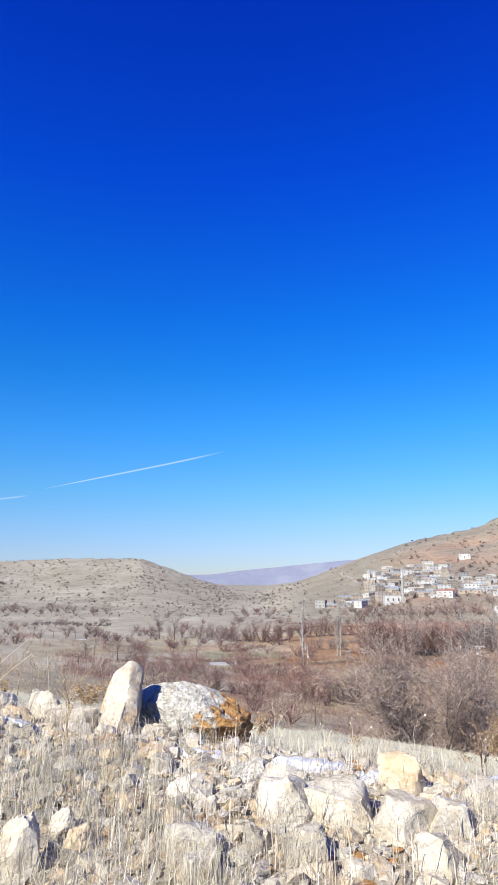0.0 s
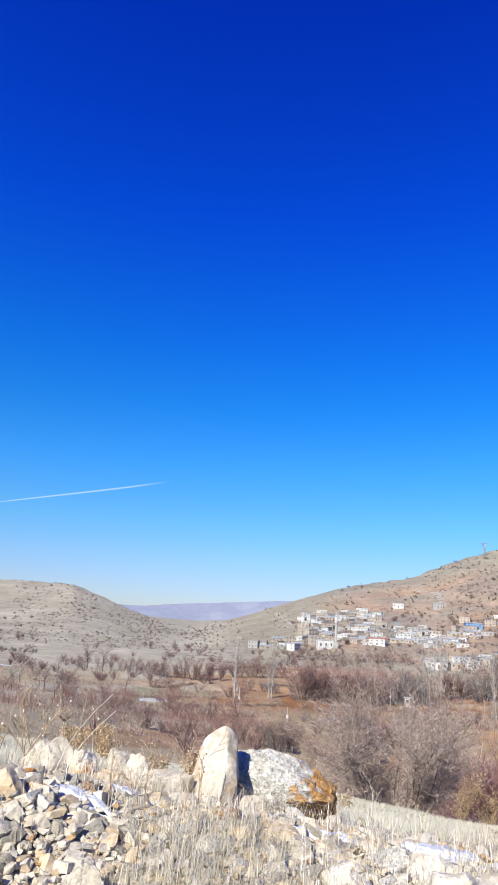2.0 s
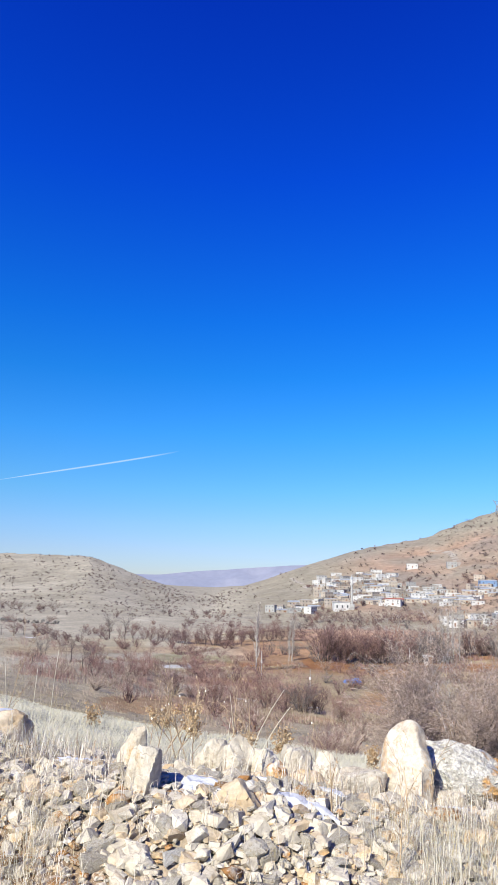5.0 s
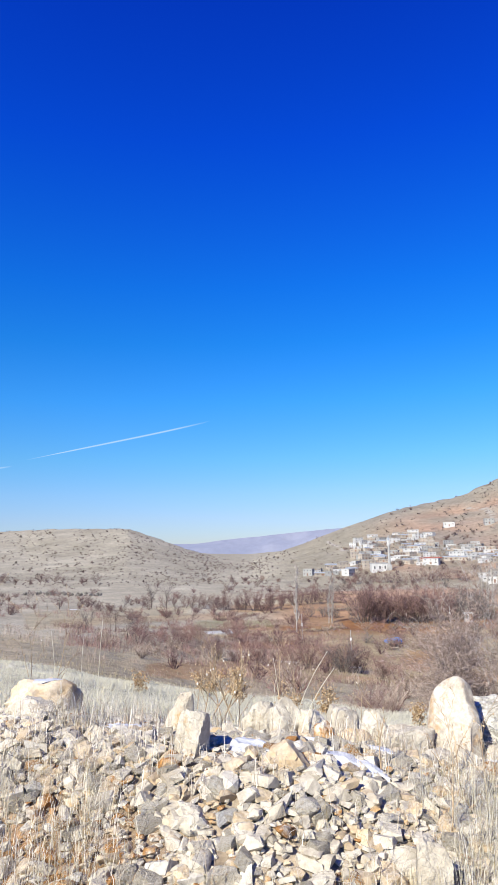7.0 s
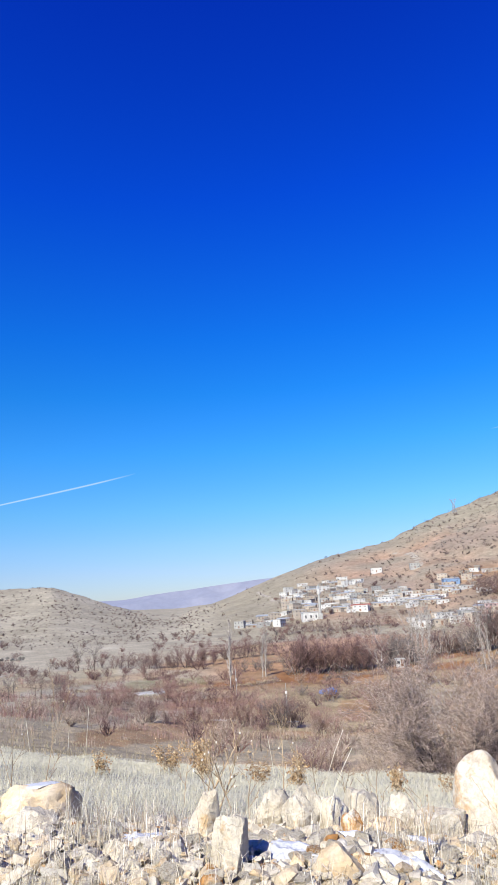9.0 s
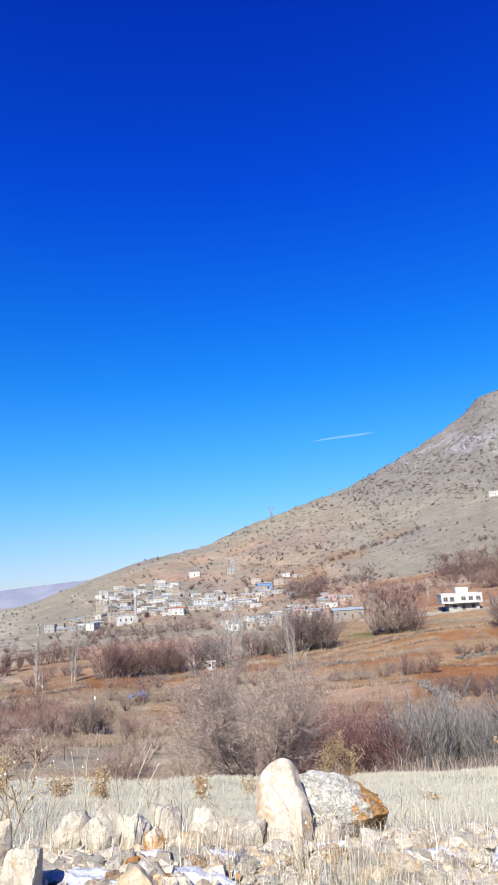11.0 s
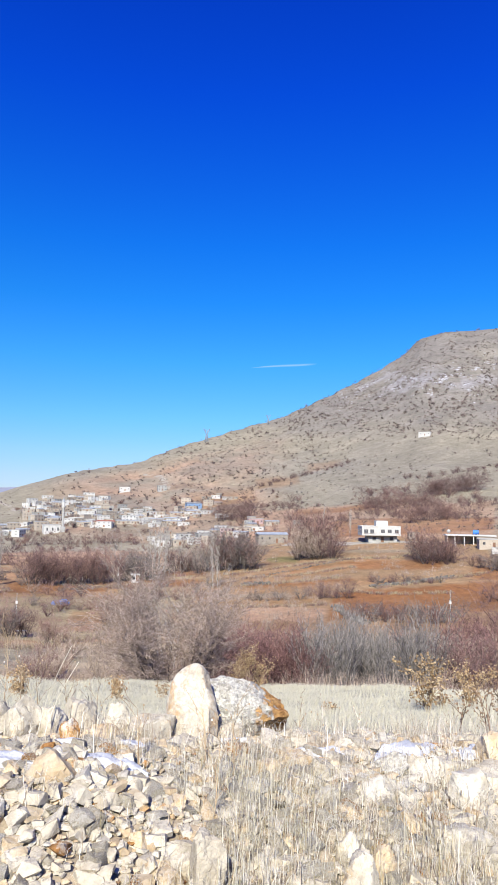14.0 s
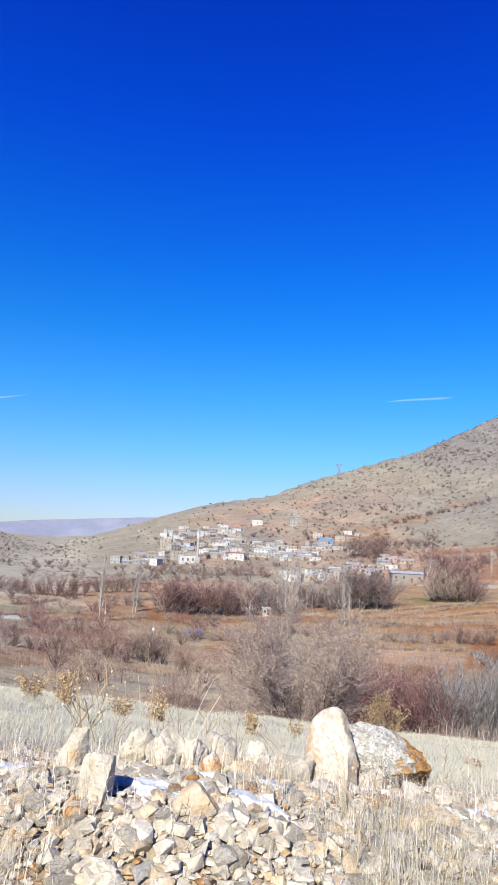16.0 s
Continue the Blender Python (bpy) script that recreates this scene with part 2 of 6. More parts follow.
# ---- the lie of the land: one height function for the whole sheet ----
SKY_AZ = [-180, -120, -70, -33, -28, -21.8, -19.7, -17.3, -15, -13, -11.6, -7.2, -2.6, 0.7, 6, 9.8, 13.6, 18, 22, 25.5, 28, 30, 31.9, 37.5, 41, 70, 120, 180]
SKY_EL = [1, 1, 1.2, 1.73, 1.97, 1.87, 1.14, 0.18, -0.55, -0.95, -0.99, 0.25, 1.9, 2.89, 3.9, 5.48, 6.66, 7.9, 9.75, 11.44, 12.8, 14.4, 14.8, 14.8, 15.1, 12, 3, 1]
CREST_AZ = [-180, -70, -30, -13, 0, 12, 30, 60, 180]
CREST_R = [800, 1000, 1000, 820, 850, 1000, 1200, 1200, 800]
KNOT_R = [20, 36, 70, 120, 180, 240, 320]
KNOT_AZ = [-180, -60, -33, -20, -10, 0, 8, 16, 25, 33, 42, 70, 180]
KNOT_EL = [
    [-6, -8, -9.2, -11.4, -13.1, -14.3, -14.9, -14.95, -14.5, -14.3, -13.8, -11, -6],
    [-5, -7, -8.6, -11.2, -13.4, -15.0, -15.6, -15.6, -15.2, -14.9, -14.5, -9, -5],
    [-4, -5, -6.6, -9.0, -11.4, -12.4, -12.6, -12.4, -12.2, -12.0, -11.5, -6, -4],
    [-3, -4, -5.4, -7.2, -9.2, -10.2, -10.3, -10.0, -9.6, -9.2, -8.6, -4, -3],
    [-2, -3, -4.5, -5.8, -6.9, -7.6, -7.4, -7.0, -6.4, -6.2, -5.6, -2, -2],
    [-1, -2.5, -3.8, -4.9, -5.1, -5.6, -5.4, -4.6, -3.6, -3.4, -3.0, -1, -1],
    [-1, -2, -3.2, -3.6, -3.5, -3.8, -3.6, -2.7, -1.7, -1.6, -1.2, 0, -1],
]
EYE0 = 1.6


def smooth01(v):
    v = np.clip(v, 0.0, 1.0)
    return v * v * (3 - 2 * v)


def value_noise(x, y, seed):
    ix, iy = np.floor(x), np.floor(y)
    fx, fy = smooth01(x - ix), smooth01(y - iy)

    def h(a, b):
        v = np.sin(a * 127.1 + b * 311.7 + seed * 74.7) * 43758.5453
        return 2 * (v - np.floor(v)) - 1

    low = h(ix, iy) * (1 - fx) + h(ix + 1, iy) * fx
    high = h(ix, iy + 1) * (1 - fx) + h(ix + 1, iy + 1) * fx
    return low * (1 - fy) + high * fy


def rough_noise(x, y, scale, octaves, seed):
    total, amp, norm = 0.0, 1.0, 0.0
    for k in range(octaves):
        c, s = math.cos(0.7 * k + seed), math.sin(0.7 * k + seed)
        total = total + amp * value_noise((c * x - s * y) * scale, (s * x + c * y) * scale, seed + 3 * k)
        norm += amp
        amp, scale = amp * 0.55, scale * 2.13
    return total / norm * 1.6


def relief(x, y, r, az):
    """Gullies and hummocks on the hills, small unevenness near by."""
    n1 = rough_noise(x, y, 0.0085, 5, 3)
    n2 = rough_noise(x, y, 0.035, 4, 8)
    n3 = rough_noise(x, y, 0.35, 3, 5)
    far = smooth01((r - 60) / 300)
    mid = 1 - smooth01((r / np.interp(az, CREST_AZ, CREST_R) - 0.8) / 0.15) * 0.8
    calm = 1 - 0.6 * smooth01((-6 - az) / 8)
    return far * mid * calm * r * (0.0058 * n1 + 0.0022 * n2) + smooth01((r - 6) / 10) * (1 - far) * (0.16 * n3 + 0.25 * n2) + 0.02 * n3


def near_height(x, y):
    """The slope that the heap of stones lies on, and the heap itself."""
    xs = np.clip(x, -7, 7)
    base = 0.17 - 0.08 * xs - 0.01 * np.maximum(-xs, 0) ** 2 - 0.05 * np.clip(2.6 - y, 0, 6)
    side = smooth01((0.8 - xs) / 0.9)
    heap = (0.05 + 0.14 * side) * np.exp(-(((y - 4.1 + 0.55 * side) / (0.8 - 0.1 * side)) ** 2)) * smooth01((xs + 5.5) / 2.0)
    front = 0.26 * np.clip(3.35 - y, 0, 1.1) * smooth01((xs + 5.5) / 2.0) * (1 - 0.75 * smooth01((xs - 0.7) / 1.2))
    return base + heap - front - 0.12 * np.clip(y - 4.1, 0, 0.8) - 0.17 * np.clip(y - 4.9, 0, 3)


def land_height(x, y, rough=True):
    x, y = np.asarray(x, float), np.asarray(y, float)
    r = np.hypot(x, y) + 1e-6
    az = np.degrees(np.arctan2(x, y))
    els = np.array([np.interp(az, KNOT_AZ, row) for row in KNOT_EL])
    r_c = np.interp(az, CREST_AZ, CREST_R)
    e_c = np.interp(az, SKY_AZ, SKY_EL)
    el = els[0].copy() if els.ndim > 1 else els[0] + 0.0 * r
    for k in range(len(KNOT_R) - 1):
        w = np.clip((r - KNOT_R[k]) / (KNOT_R[k + 1] - KNOT_R[k]), 0, 1)
        el = el + (els[k + 1] - els[k]) * w
    s = np.clip((r - 320) / (r_c - 320), 0, 1)
    el = el + (e_c - els[-1]) * (0.55 * s + 0.45 * smooth01(s))
    z = EYE0 + np.minimum(r, r_c) * np.tan(np.radians(el))
    z = z - 0.22 * np.maximum(r - r_c, 0) * np.exp(-np.maximum(r - r_c, 0) / 900.0)
    # within twenty metres: from the heap's slope down to the meadow's edge
    ux, uy = x / r, y / r
    z5 = near_height(ux * np.minimum(r, 5.6), uy * np.minimum(r, 5.6))
    z20 = EYE0 + 20 * np.tan(np.radians(els[0]))
    w = np.clip((r - 5.6) / 14.4, 0, 1)
    zn = z5 + (z20 - z5) * w
    z = np.where(r < 20, zn, z)
    return z + relief(x, y, r, az) if rough else z


# ---- helpers for meshes ----
def mesh_of(name, verts, faces, material, smooth=False):
    me = bpy.data.meshes.new(name)
    me.from_pydata([tuple(v) for v in verts], [], [tuple(f) for f in faces])
    me.materials.append(material)
    if smooth:
        me.polygons.foreach_set("use_smooth", [True] * len(me.polygons))
    me.update()
    return me


def part(name, data, material=None, parent=None, label=""):
    """Links a mesh, or a bmesh, as one object, under its thing."""
    if isinstance(data, bmesh.types.BMesh):
        me = bpy.data.meshes.new(name)
        data.to_mesh(me)
        data.free()
        me.materials.append(material)
        data = me
    ob = new(name, data)
    if parent is not None:
        ob.parent = parent
    return tagged(ob, label)


def ground_at(x, y):
    return float(land_height(x, y))


def at_view(az, el, r_from=20.0):
    """The place on the land that shows at a heading and a height angle from the middle of the path."""
    r = np.geomspace(r_from, 1500, 2500)
    x, y = r * math.sin(radians(az)), r * math.cos(radians(az))
    z = land_height(x, y)
    up = np.degrees(np.arctan2(z - EYE0, r))
    hit = up >= el
    k = int(np.argmax(hit)) if hit.any() else int(np.argmax(up))
    return float(x[k]), float(y[k]), float(z[k])


def at_view_many(az, el, r_from=320.0):
    """The same for many at once, along headings a quarter of a degree apart."""
    r = np.geomspace(r_from, 1500, 700)
    out = np.zeros((len(az), 3))
    good = np.zeros(len(az), bool)
    slot = np.round(np.asarray(az) * 4).astype(int)
    for k in np.unique(slot):
        pick = np.where(slot == k)[0]
        x, y = r * math.sin(radians(k / 4)), r * math.cos(radians(k / 4))
        up = np.maximum.accumulate(np.degrees(np.arctan2(land_height(x, y) - EYE0, r)))
        i = np.searchsorted(up, el[pick])
        good[pick] = (i < len(r)) & (i > 0)
        d = r[np.clip(i, 0, len(r) - 1)]
        a = np.radians(az[pick])
        out[pick, 0], out[pick, 1] = d * np.sin(a), d * np.cos(a)
    out = out[good]
    out[:, 2] = land_height(out[:, 0], out[:, 1])
    return out


def boxes_mesh(name, boxes, material, bevel=0.0):
    """Boxes (cx, cy, cz, sx, sy, sz) joined into one mesh; z is the middle."""
    bm = bmesh.new()
    for cx, cy, cz, sx, sy, sz in boxes:
        bmesh.ops.create_cube(bm, size=1, matrix=Matrix.Translation((cx, cy, cz)) @ Matrix.Diagonal((sx, sy, sz, 1)))
    if bevel:
        bmesh.ops.bevel(bm, geom=bm.edges[:], offset=bevel, segments=1, affect="EDGES")
    me = bpy.data.meshes.new(name)
    bm.to_mesh(me)
    bm.free()
    me.materials.append(material)
    return me


def tubes_mesh(name, segs, material, sides=3):
    """Tapered limbs: rows of (start, end, radius at the start, radius at the end)."""
    p = np.array([s[0] for s in segs], float)
    q = np.array([s[1] for s in segs], float)
    ra = np.array([s[2] for s in segs], float)
    rb = np.array([s[3] for s in segs], float)
    d = q - p
    d /= np.linalg.norm(d, axis=1)[:, None] + 1e-9
    ref = np.where(np.abs(d[:, 2:3]) < 0.9, [[0, 0, 1.0]], [[1.0, 0, 0]])
    u = np.cross(d, ref)
    u /= np.linalg.norm(u, axis=1)[:, None] + 1e-9
    v = np.cross(d, u)
    n = len(segs)
    verts = np.zeros((n, 2 * sides, 3))
    for k in range(sides):
        a = 2 * math.pi * k / sides
        w = math.cos(a) * u + math.sin(a) * v
        verts[:, k] = p + w * ra[:, None]
        verts[:, sides + k] = q + w * rb[:, None]
    base = (np.arange(n) * 2 * sides)[:, None]
    faces = np.concatenate([base + [[k, (k + 1) % sides, sides + (k + 1) % sides, sides + k]] for k in range(sides)])
    return mesh_of(name, verts.reshape(-1, 3), faces.tolist(), material)


def strips_mesh(name, segs, material):
    """Far twigs: tapered strips, each turned its own way about its axis."""
    rng = np.random.default_rng(len(segs))
    p = np.array([s[0] for s in segs], float)
    q = np.array([s[1] for s in segs], float)
    ra = np.array([s[2] for s in segs], float)[:, None] * 1.25
    rb = np.array([s[3] for s in segs], float)[:, None] * 1.1
    d = q - p
    w = np.cross(d, rng.normal(0, 1, d.shape))
    w /= np.linalg.norm(w, axis=1)[:, None] + 1e-9
    verts = np.stack([p - w * ra, p + w * ra, q + w * rb, q - w * rb], 1).reshape(-1, 3)
    return mesh_of(name, verts, ((np.arange(len(segs)) * 4)[:, None] + [[0, 1, 2, 3]]).tolist(), material)


# ---- the ground: one sheet out to the horizon ----
def soil_colour(az, el, r, x, y, n1, n2):
    """Base colour of the earth: straw meadow, red ploughland, pale stony hills; shade is painted in under the near
    shrubs.
    """
    straw = np.array([0.52, 0.49, 0.38])
    pale = np.array([0.288, 0.256, 0.19])
    stony = np.array([0.235, 0.215, 0.188])
    red = np.array([0.255, 0.118, 0.05])
    tan = np.array([0.315, 0.19, 0.10])
    olive = np.array([0.34, 0.285, 0.175])
    rosy = np.array([0.40, 0.26, 0.175])
    green = np.array([0.17, 0.165, 0.065])
    c = np.broadcast_to(pale, (len(az), 3)).copy()

    def lay(col, w):
        c[:] = c * (1 - w[:, None]) + col * w[:, None]

    a, e = az + 0.9 * n1, el + 0.25 * n2
    litter = np.array([0.33, 0.205, 0.12])
    lay(litter, smooth01((400 - r) / 90) * smooth01((a + 15) / 9) * (0.7 + 0.6 * n1).clip(0, 1))
    lay(olive, smooth01((380 - r) / 90) * smooth01((n2 + 0.1) / 0.4) * 0.75)
    lay(np.array([0.385, 0.315, 0.215]), smooth01((112 - r) / 40) * (0.7 + 0.4 * n2).clip(0, 1))
    lay(straw, smooth01((36 - r) / 8))
    lay(np.array([0.33, 0.265, 0.19]), smooth01((4.9 - r) / 0.9 + 0.3 * n2) * 0.9)
    # a spill of rusty soil at the foot of the heap
    lay(np.array([0.33, 0.185, 0.08]), np.exp(-(((x + 1.0) / 0.6) ** 2 + ((y - 2.72) / 0.32) ** 2)))
    # reddish earth round and above the village
    lay(rosy, smooth01((a + 4) / 6) * smooth01((20 - a) / 5) * smooth01((e + 3) / 1.2) * smooth01((0.24 * a + 2.6 - e) / 1.0) * (0.5 + 0.5 * n2).clip(0, 1) * (r > 300))
    lay(np.array([0.382, 0.346, 0.268]), smooth01((-6 - a) / 6) * smooth01((r - 60) / 60) * (0.65 + 0.45 * n2).clip(0, 1))
    # the terraced foot of the hill, orange-brown between the ploughed strips; leaf litter with painted shade under the
    # near shrubs
    lay(tan * 0.92, smooth01((a - 9) / 4) * smooth01((r - 100) / 30) * smooth01((330 - r) / 40) * 0.75)
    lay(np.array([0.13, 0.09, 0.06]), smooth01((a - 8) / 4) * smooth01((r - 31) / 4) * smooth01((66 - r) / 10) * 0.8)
    # ploughed terraces
    for a0, a1, e0, e1, k, col, tilt in FIELDS:
        ee = el + 0.09 * n2 - tilt * (az - (a0 + a1) / 2)
        w = smooth01((a - a0) / 0.5) * smooth01((a1 - a) / 0.5) * smooth01((ee - e0) / 0.1) * smooth01((e1 - ee) / 0.1)
        lay((red, tan, pale, rosy, straw, olive, green)[col], w * k * (0.9 + 0.25 * n2).clip(0, 1))
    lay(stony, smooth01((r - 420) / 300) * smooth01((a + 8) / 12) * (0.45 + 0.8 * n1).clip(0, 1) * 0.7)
    lay(np.array([0.215, 0.195, 0.176]), smooth01((e - 5.5) / 3.0) * smooth01((a - 14) / 8) * (0.75 + 0.4 * n2).clip(0, 1))
    lay(np.array([0.245, 0.22, 0.176]), smooth01((a - 24) / 3) * smooth01((e - 1.8) / 1.0) * smooth01((6.6 - e) / 1.2) * 0.7)
    # old snow caught among the rocks under the crest
    lay(np.array([0.45, 0.445, 0.47]), smooth01((a - 24) / 2) * np.exp(-(((e - np.interp(a, [23, 27, 30, 33.5, 37, 42], [10.2, 11.0, 10.7, 10.9, 12.3, 12.6])) / 0.8) ** 2)) * smooth01((n2 + 0.1) / 0.5) * 0.55)
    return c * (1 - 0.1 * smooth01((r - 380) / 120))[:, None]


FIELDS = [
    # heading from and to, height angle from and to, weight, colour, how far the strip tilts
    (21.8, 37, -8.3, -5.9, 1.0, 0, 0.11), (14.5, 25.5, -5.6, -4.65, 0.95, 1, 0.19), (14.8, 24.5, -5.0, -4.75, 0.9, 0, 0.19), (14, 27, -6.55, -5.75, 0.95, 1, 0.10), (15, 24, -6.25, -5.9, 0.9, 0, 0.10),
    (35.0, 46, -2.6, -0.7, 0.8, 2, 0.03), (37.0, 46, -0.9, 1.5, 0.7, 2, 0.03), (34.5, 44, -3.9, -2.7, 0.8, 5, 0.0), (10.5, 22, -7.9, -6.75, 0.85, 1, 0.05), (12, 19, -7.3, -6.9, 0.6, 2, 0.05), (15, 22, -9.2, -7.9, 0.7, 3, 0.0), (23.5, 31, -4.6, -3.7, 0.85, 0, 0.02), (33, 43, -5.2, -4.1, 0.9, 0, 0.0),
    (16.4, 19.4, -4.35, -3.75, 0.8, 6, 0.05), (18, 31, -3.35, -3.0, 0.6, 2, 0.03), (14, 36, -2.3, 0.5, 0.75, 3, 0.05), (20, 36, -1.9, -0.7, 0.75, 0, 0.05), (19, 27, -0.3, 0.3, 0.7, 0, 0.06), (38.2, 46, 1.1, 2.3, 0.7, 1, 0.05),
    (15.6, 20.2, 1.9, 2.85, 0.85, 1, 0.1), (20.4, 23.6, 3.35, 4.2, 0.8, 1, 0.15), (10, 16, 0.4, 1.6, 0.6, 1, 0.1),
    (-13, -6, -5.4, -4.7, 0.8, 1, 0.0), (-12, 5, -7.2, -6.3, 0.85, 1, 0.0), (-9, 4, -6.9, -6.5, 0.9, 0, 0.0), (-4, 12, -6.6, -5.9, 0.9, 0, 0.02), (-5, 9, -4.7, -3.4, 0.85, 3, 0.0), (3, 12, -5.5, -5.0, 0.8, 0, 0.0),
    (-20, -8, -10.4, -9.0, 0.8, 1, 0.0), (-18, -7, -8.3, -7.6, 0.7, 0, 0.0), (-24, -9, -7.2, -6.7, 0.6, 5, 0.0), (-28, -12, -5.9, -5.3, 0.5, 1, 0.0), (-30, -16, -6.0, -4.6, 0.5, 5, 0.0), (-30, -12, -8.6, -6.6, 0.6, 2, 0.05), (-8, 2, -10.5, -8.4, 0.7, 5, 0.0), (-16, -9, -6.6, -5.9, 0.6, 6, 0.0), (-10, 3, -12.4, -10.9, 0.7, 2, 0.0), (1, 7, -9.4, -8.3, 0.7, 1, 0.0),
]


def build_ground():
    azs = np.radians(np.concatenate([np.arange(-180, -42, 4.0), np.arange(-42, 50, 0.22), np.arange(50, 180, 4.0)]))
    rs = np.concatenate([[0.004, 0.3], np.geomspace(0.8, 4200, 430)])
    A, R = np.meshgrid(azs, rs)
    X, Y = R * np.sin(A), R * np.cos(A)
    Rf, Xf, Yf = R.ravel(), X.ravel(), Y.ravel()
    smooth_z = land_height(Xf, Yf, False)
    n = len(azs)
    fine = np.where(Rf < 60, 0.02, 0.0085)
    n1 = rough_noise(Xf * fine / 0.0085, Yf * fine / 0.0085, 0.0085, 5, 3)
    n2 = rough_noise(Xf, Yf, 0.03, 5, 6)
    verts = np.stack([Xf, Yf, land_height(Xf, Yf)], 1)
    i = np.arange(len(rs) - 1)[:, None] * n
    j = np.arange(n)[None, :]
    j2 = (j + 1) % n
    faces = np.stack([i + j, i + n + j, i + n + j2, i + j2], -1).reshape(-1, 4)
    me = bpy.data.meshes.new("ground")
    me.from_pydata(verts.tolist(), [], faces[:, ::-1].tolist())
    el = np.degrees(np.arctan2(smooth_z - EYE0, Rf))
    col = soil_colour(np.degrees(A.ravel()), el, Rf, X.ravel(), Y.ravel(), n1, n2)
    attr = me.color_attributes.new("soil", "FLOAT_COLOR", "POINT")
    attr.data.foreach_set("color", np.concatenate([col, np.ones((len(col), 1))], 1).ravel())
    me.polygons.foreach_set("use_smooth", [True] * len(me.polygons))
    m = bpy.data.materials.new("earth")
    m.use_nodes = True
    N, L = m.node_tree.nodes, m.node_tree.links
    bsdf = N["Principled BSDF"]
    bsdf.inputs["Roughness"].default_value = 0.97
    bsdf.inputs["Specular IOR Level"].default_value = 0.1
    at = N.new("ShaderNodeAttribute")
    at.attribute_name = "soil"
    geo = N.new("ShaderNodeNewGeometry")
    prev = at.outputs["Color"]
    heights = []
    for s, lo, hi in ((0.03, 0.82, 1.14), (0.16, 0.80, 1.14), (0.8, 0.76, 1.18), (7.0, 0.75, 1.15), (60.0, 0.8, 1.15)):
        t = N.new("ShaderNodeTexNoise")
        t.inputs["Scale"].default_value, t.inputs["Detail"].default_value, t.inputs["Roughness"].default_value = s, 5, 0.65
        L.new(geo.outputs["Position"], t.inputs["Vector"])
        mr = N.new("ShaderNodeMapRange")
        mr.inputs[1].default_value, mr.inputs[2].default_value, mr.inputs[3].default_value, mr.inputs[4].default_value = 0.32, 0.68, lo, hi
        L.new(t.outputs["Fac"], mr.inputs[0])
        x = N.new("ShaderNodeMix")
        x.data_type, x.blend_type = "RGBA", "MULTIPLY"
        x.inputs[0].default_value = 1
        L.new(prev, x.inputs[6])
        L.new(mr.outputs[0], x.inputs[7])
        prev = x.outputs[2]
        heights.append(t.outputs["Fac"])
    L.new(prev, bsdf.inputs["Base Color"])
    for h, dist in ((heights[1], 0.6), (heights[2], 0.25), (heights[3], 0.05)):
        bp = N.new("ShaderNodeBump")
        bp.inputs["Strength"].default_value, bp.inputs["Distance"].default_value = 0.45, dist
        L.new(h, bp.inputs["Height"])
        if bsdf.inputs["Normal"].is_linked:
            L.new(bsdf.inputs["Normal"].links[0].from_socket, bp.inputs["Normal"])
        L.new(bp.outputs[0], bsdf.inputs["Normal"])
    me.materials.append(m)
    tagged(new("ground", me), "dry winter hillside falling into a valley of ploughed red terraces", "ground", kind="structure")


build_ground()


# ---- the far range, blue with painted distance haze, and the vapour trails, all self-glowing ----
def build_backdrop():
    azs = np.arange(-60, 25, 0.5)
    rows = []
    for a in azs:
        e = np.interp(a, [-60, -40, -16, -11.8, -7.2, -3.3, 0, 25], [0.2, 0.3, 0.52, 0.95, 1.3, 1.56, 1.6, 1.2])
        e += 0.10 * noise.fractal(Vector((a * 0.16, 4.0, 0)), 1.0, 2, 4)
        for r, f in ((4500, 1.0), (4420, 0.55), (4300, 0.15), (4150, -0.6)):
            ee = e * f if f > 0 else -1.4
            jag = 60 * noise.fractal(Vector((a * 0.35, f * 3, 2.0)), 1.0, 2, 3)
            rows.append(((r + jag * (f < 1)) * math.sin(radians(a)), (r + jag * (f < 1)) * math.cos(radians(a)), EYE0 + r * math.tan(radians(ee))))
    faces = [(4 * i + k, 4 * i + k + 1, 4 * i + k + 5, 4 * i + k + 4) for i in range(len(azs) - 1) for k in range(3)]
    m = surface("painted_haze_range", [(0.11, 0.115, 0.15), (0.15, 0.15, 0.18)], 0.004, 0.02, 1.0, 0.0, grime=0.12)
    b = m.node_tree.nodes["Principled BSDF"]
    # a faint blue emission paints the aerial haze over the range
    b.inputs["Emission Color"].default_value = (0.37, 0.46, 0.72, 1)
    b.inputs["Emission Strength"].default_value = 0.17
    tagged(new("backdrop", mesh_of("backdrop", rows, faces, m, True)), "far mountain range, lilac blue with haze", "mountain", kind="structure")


build_backdrop()


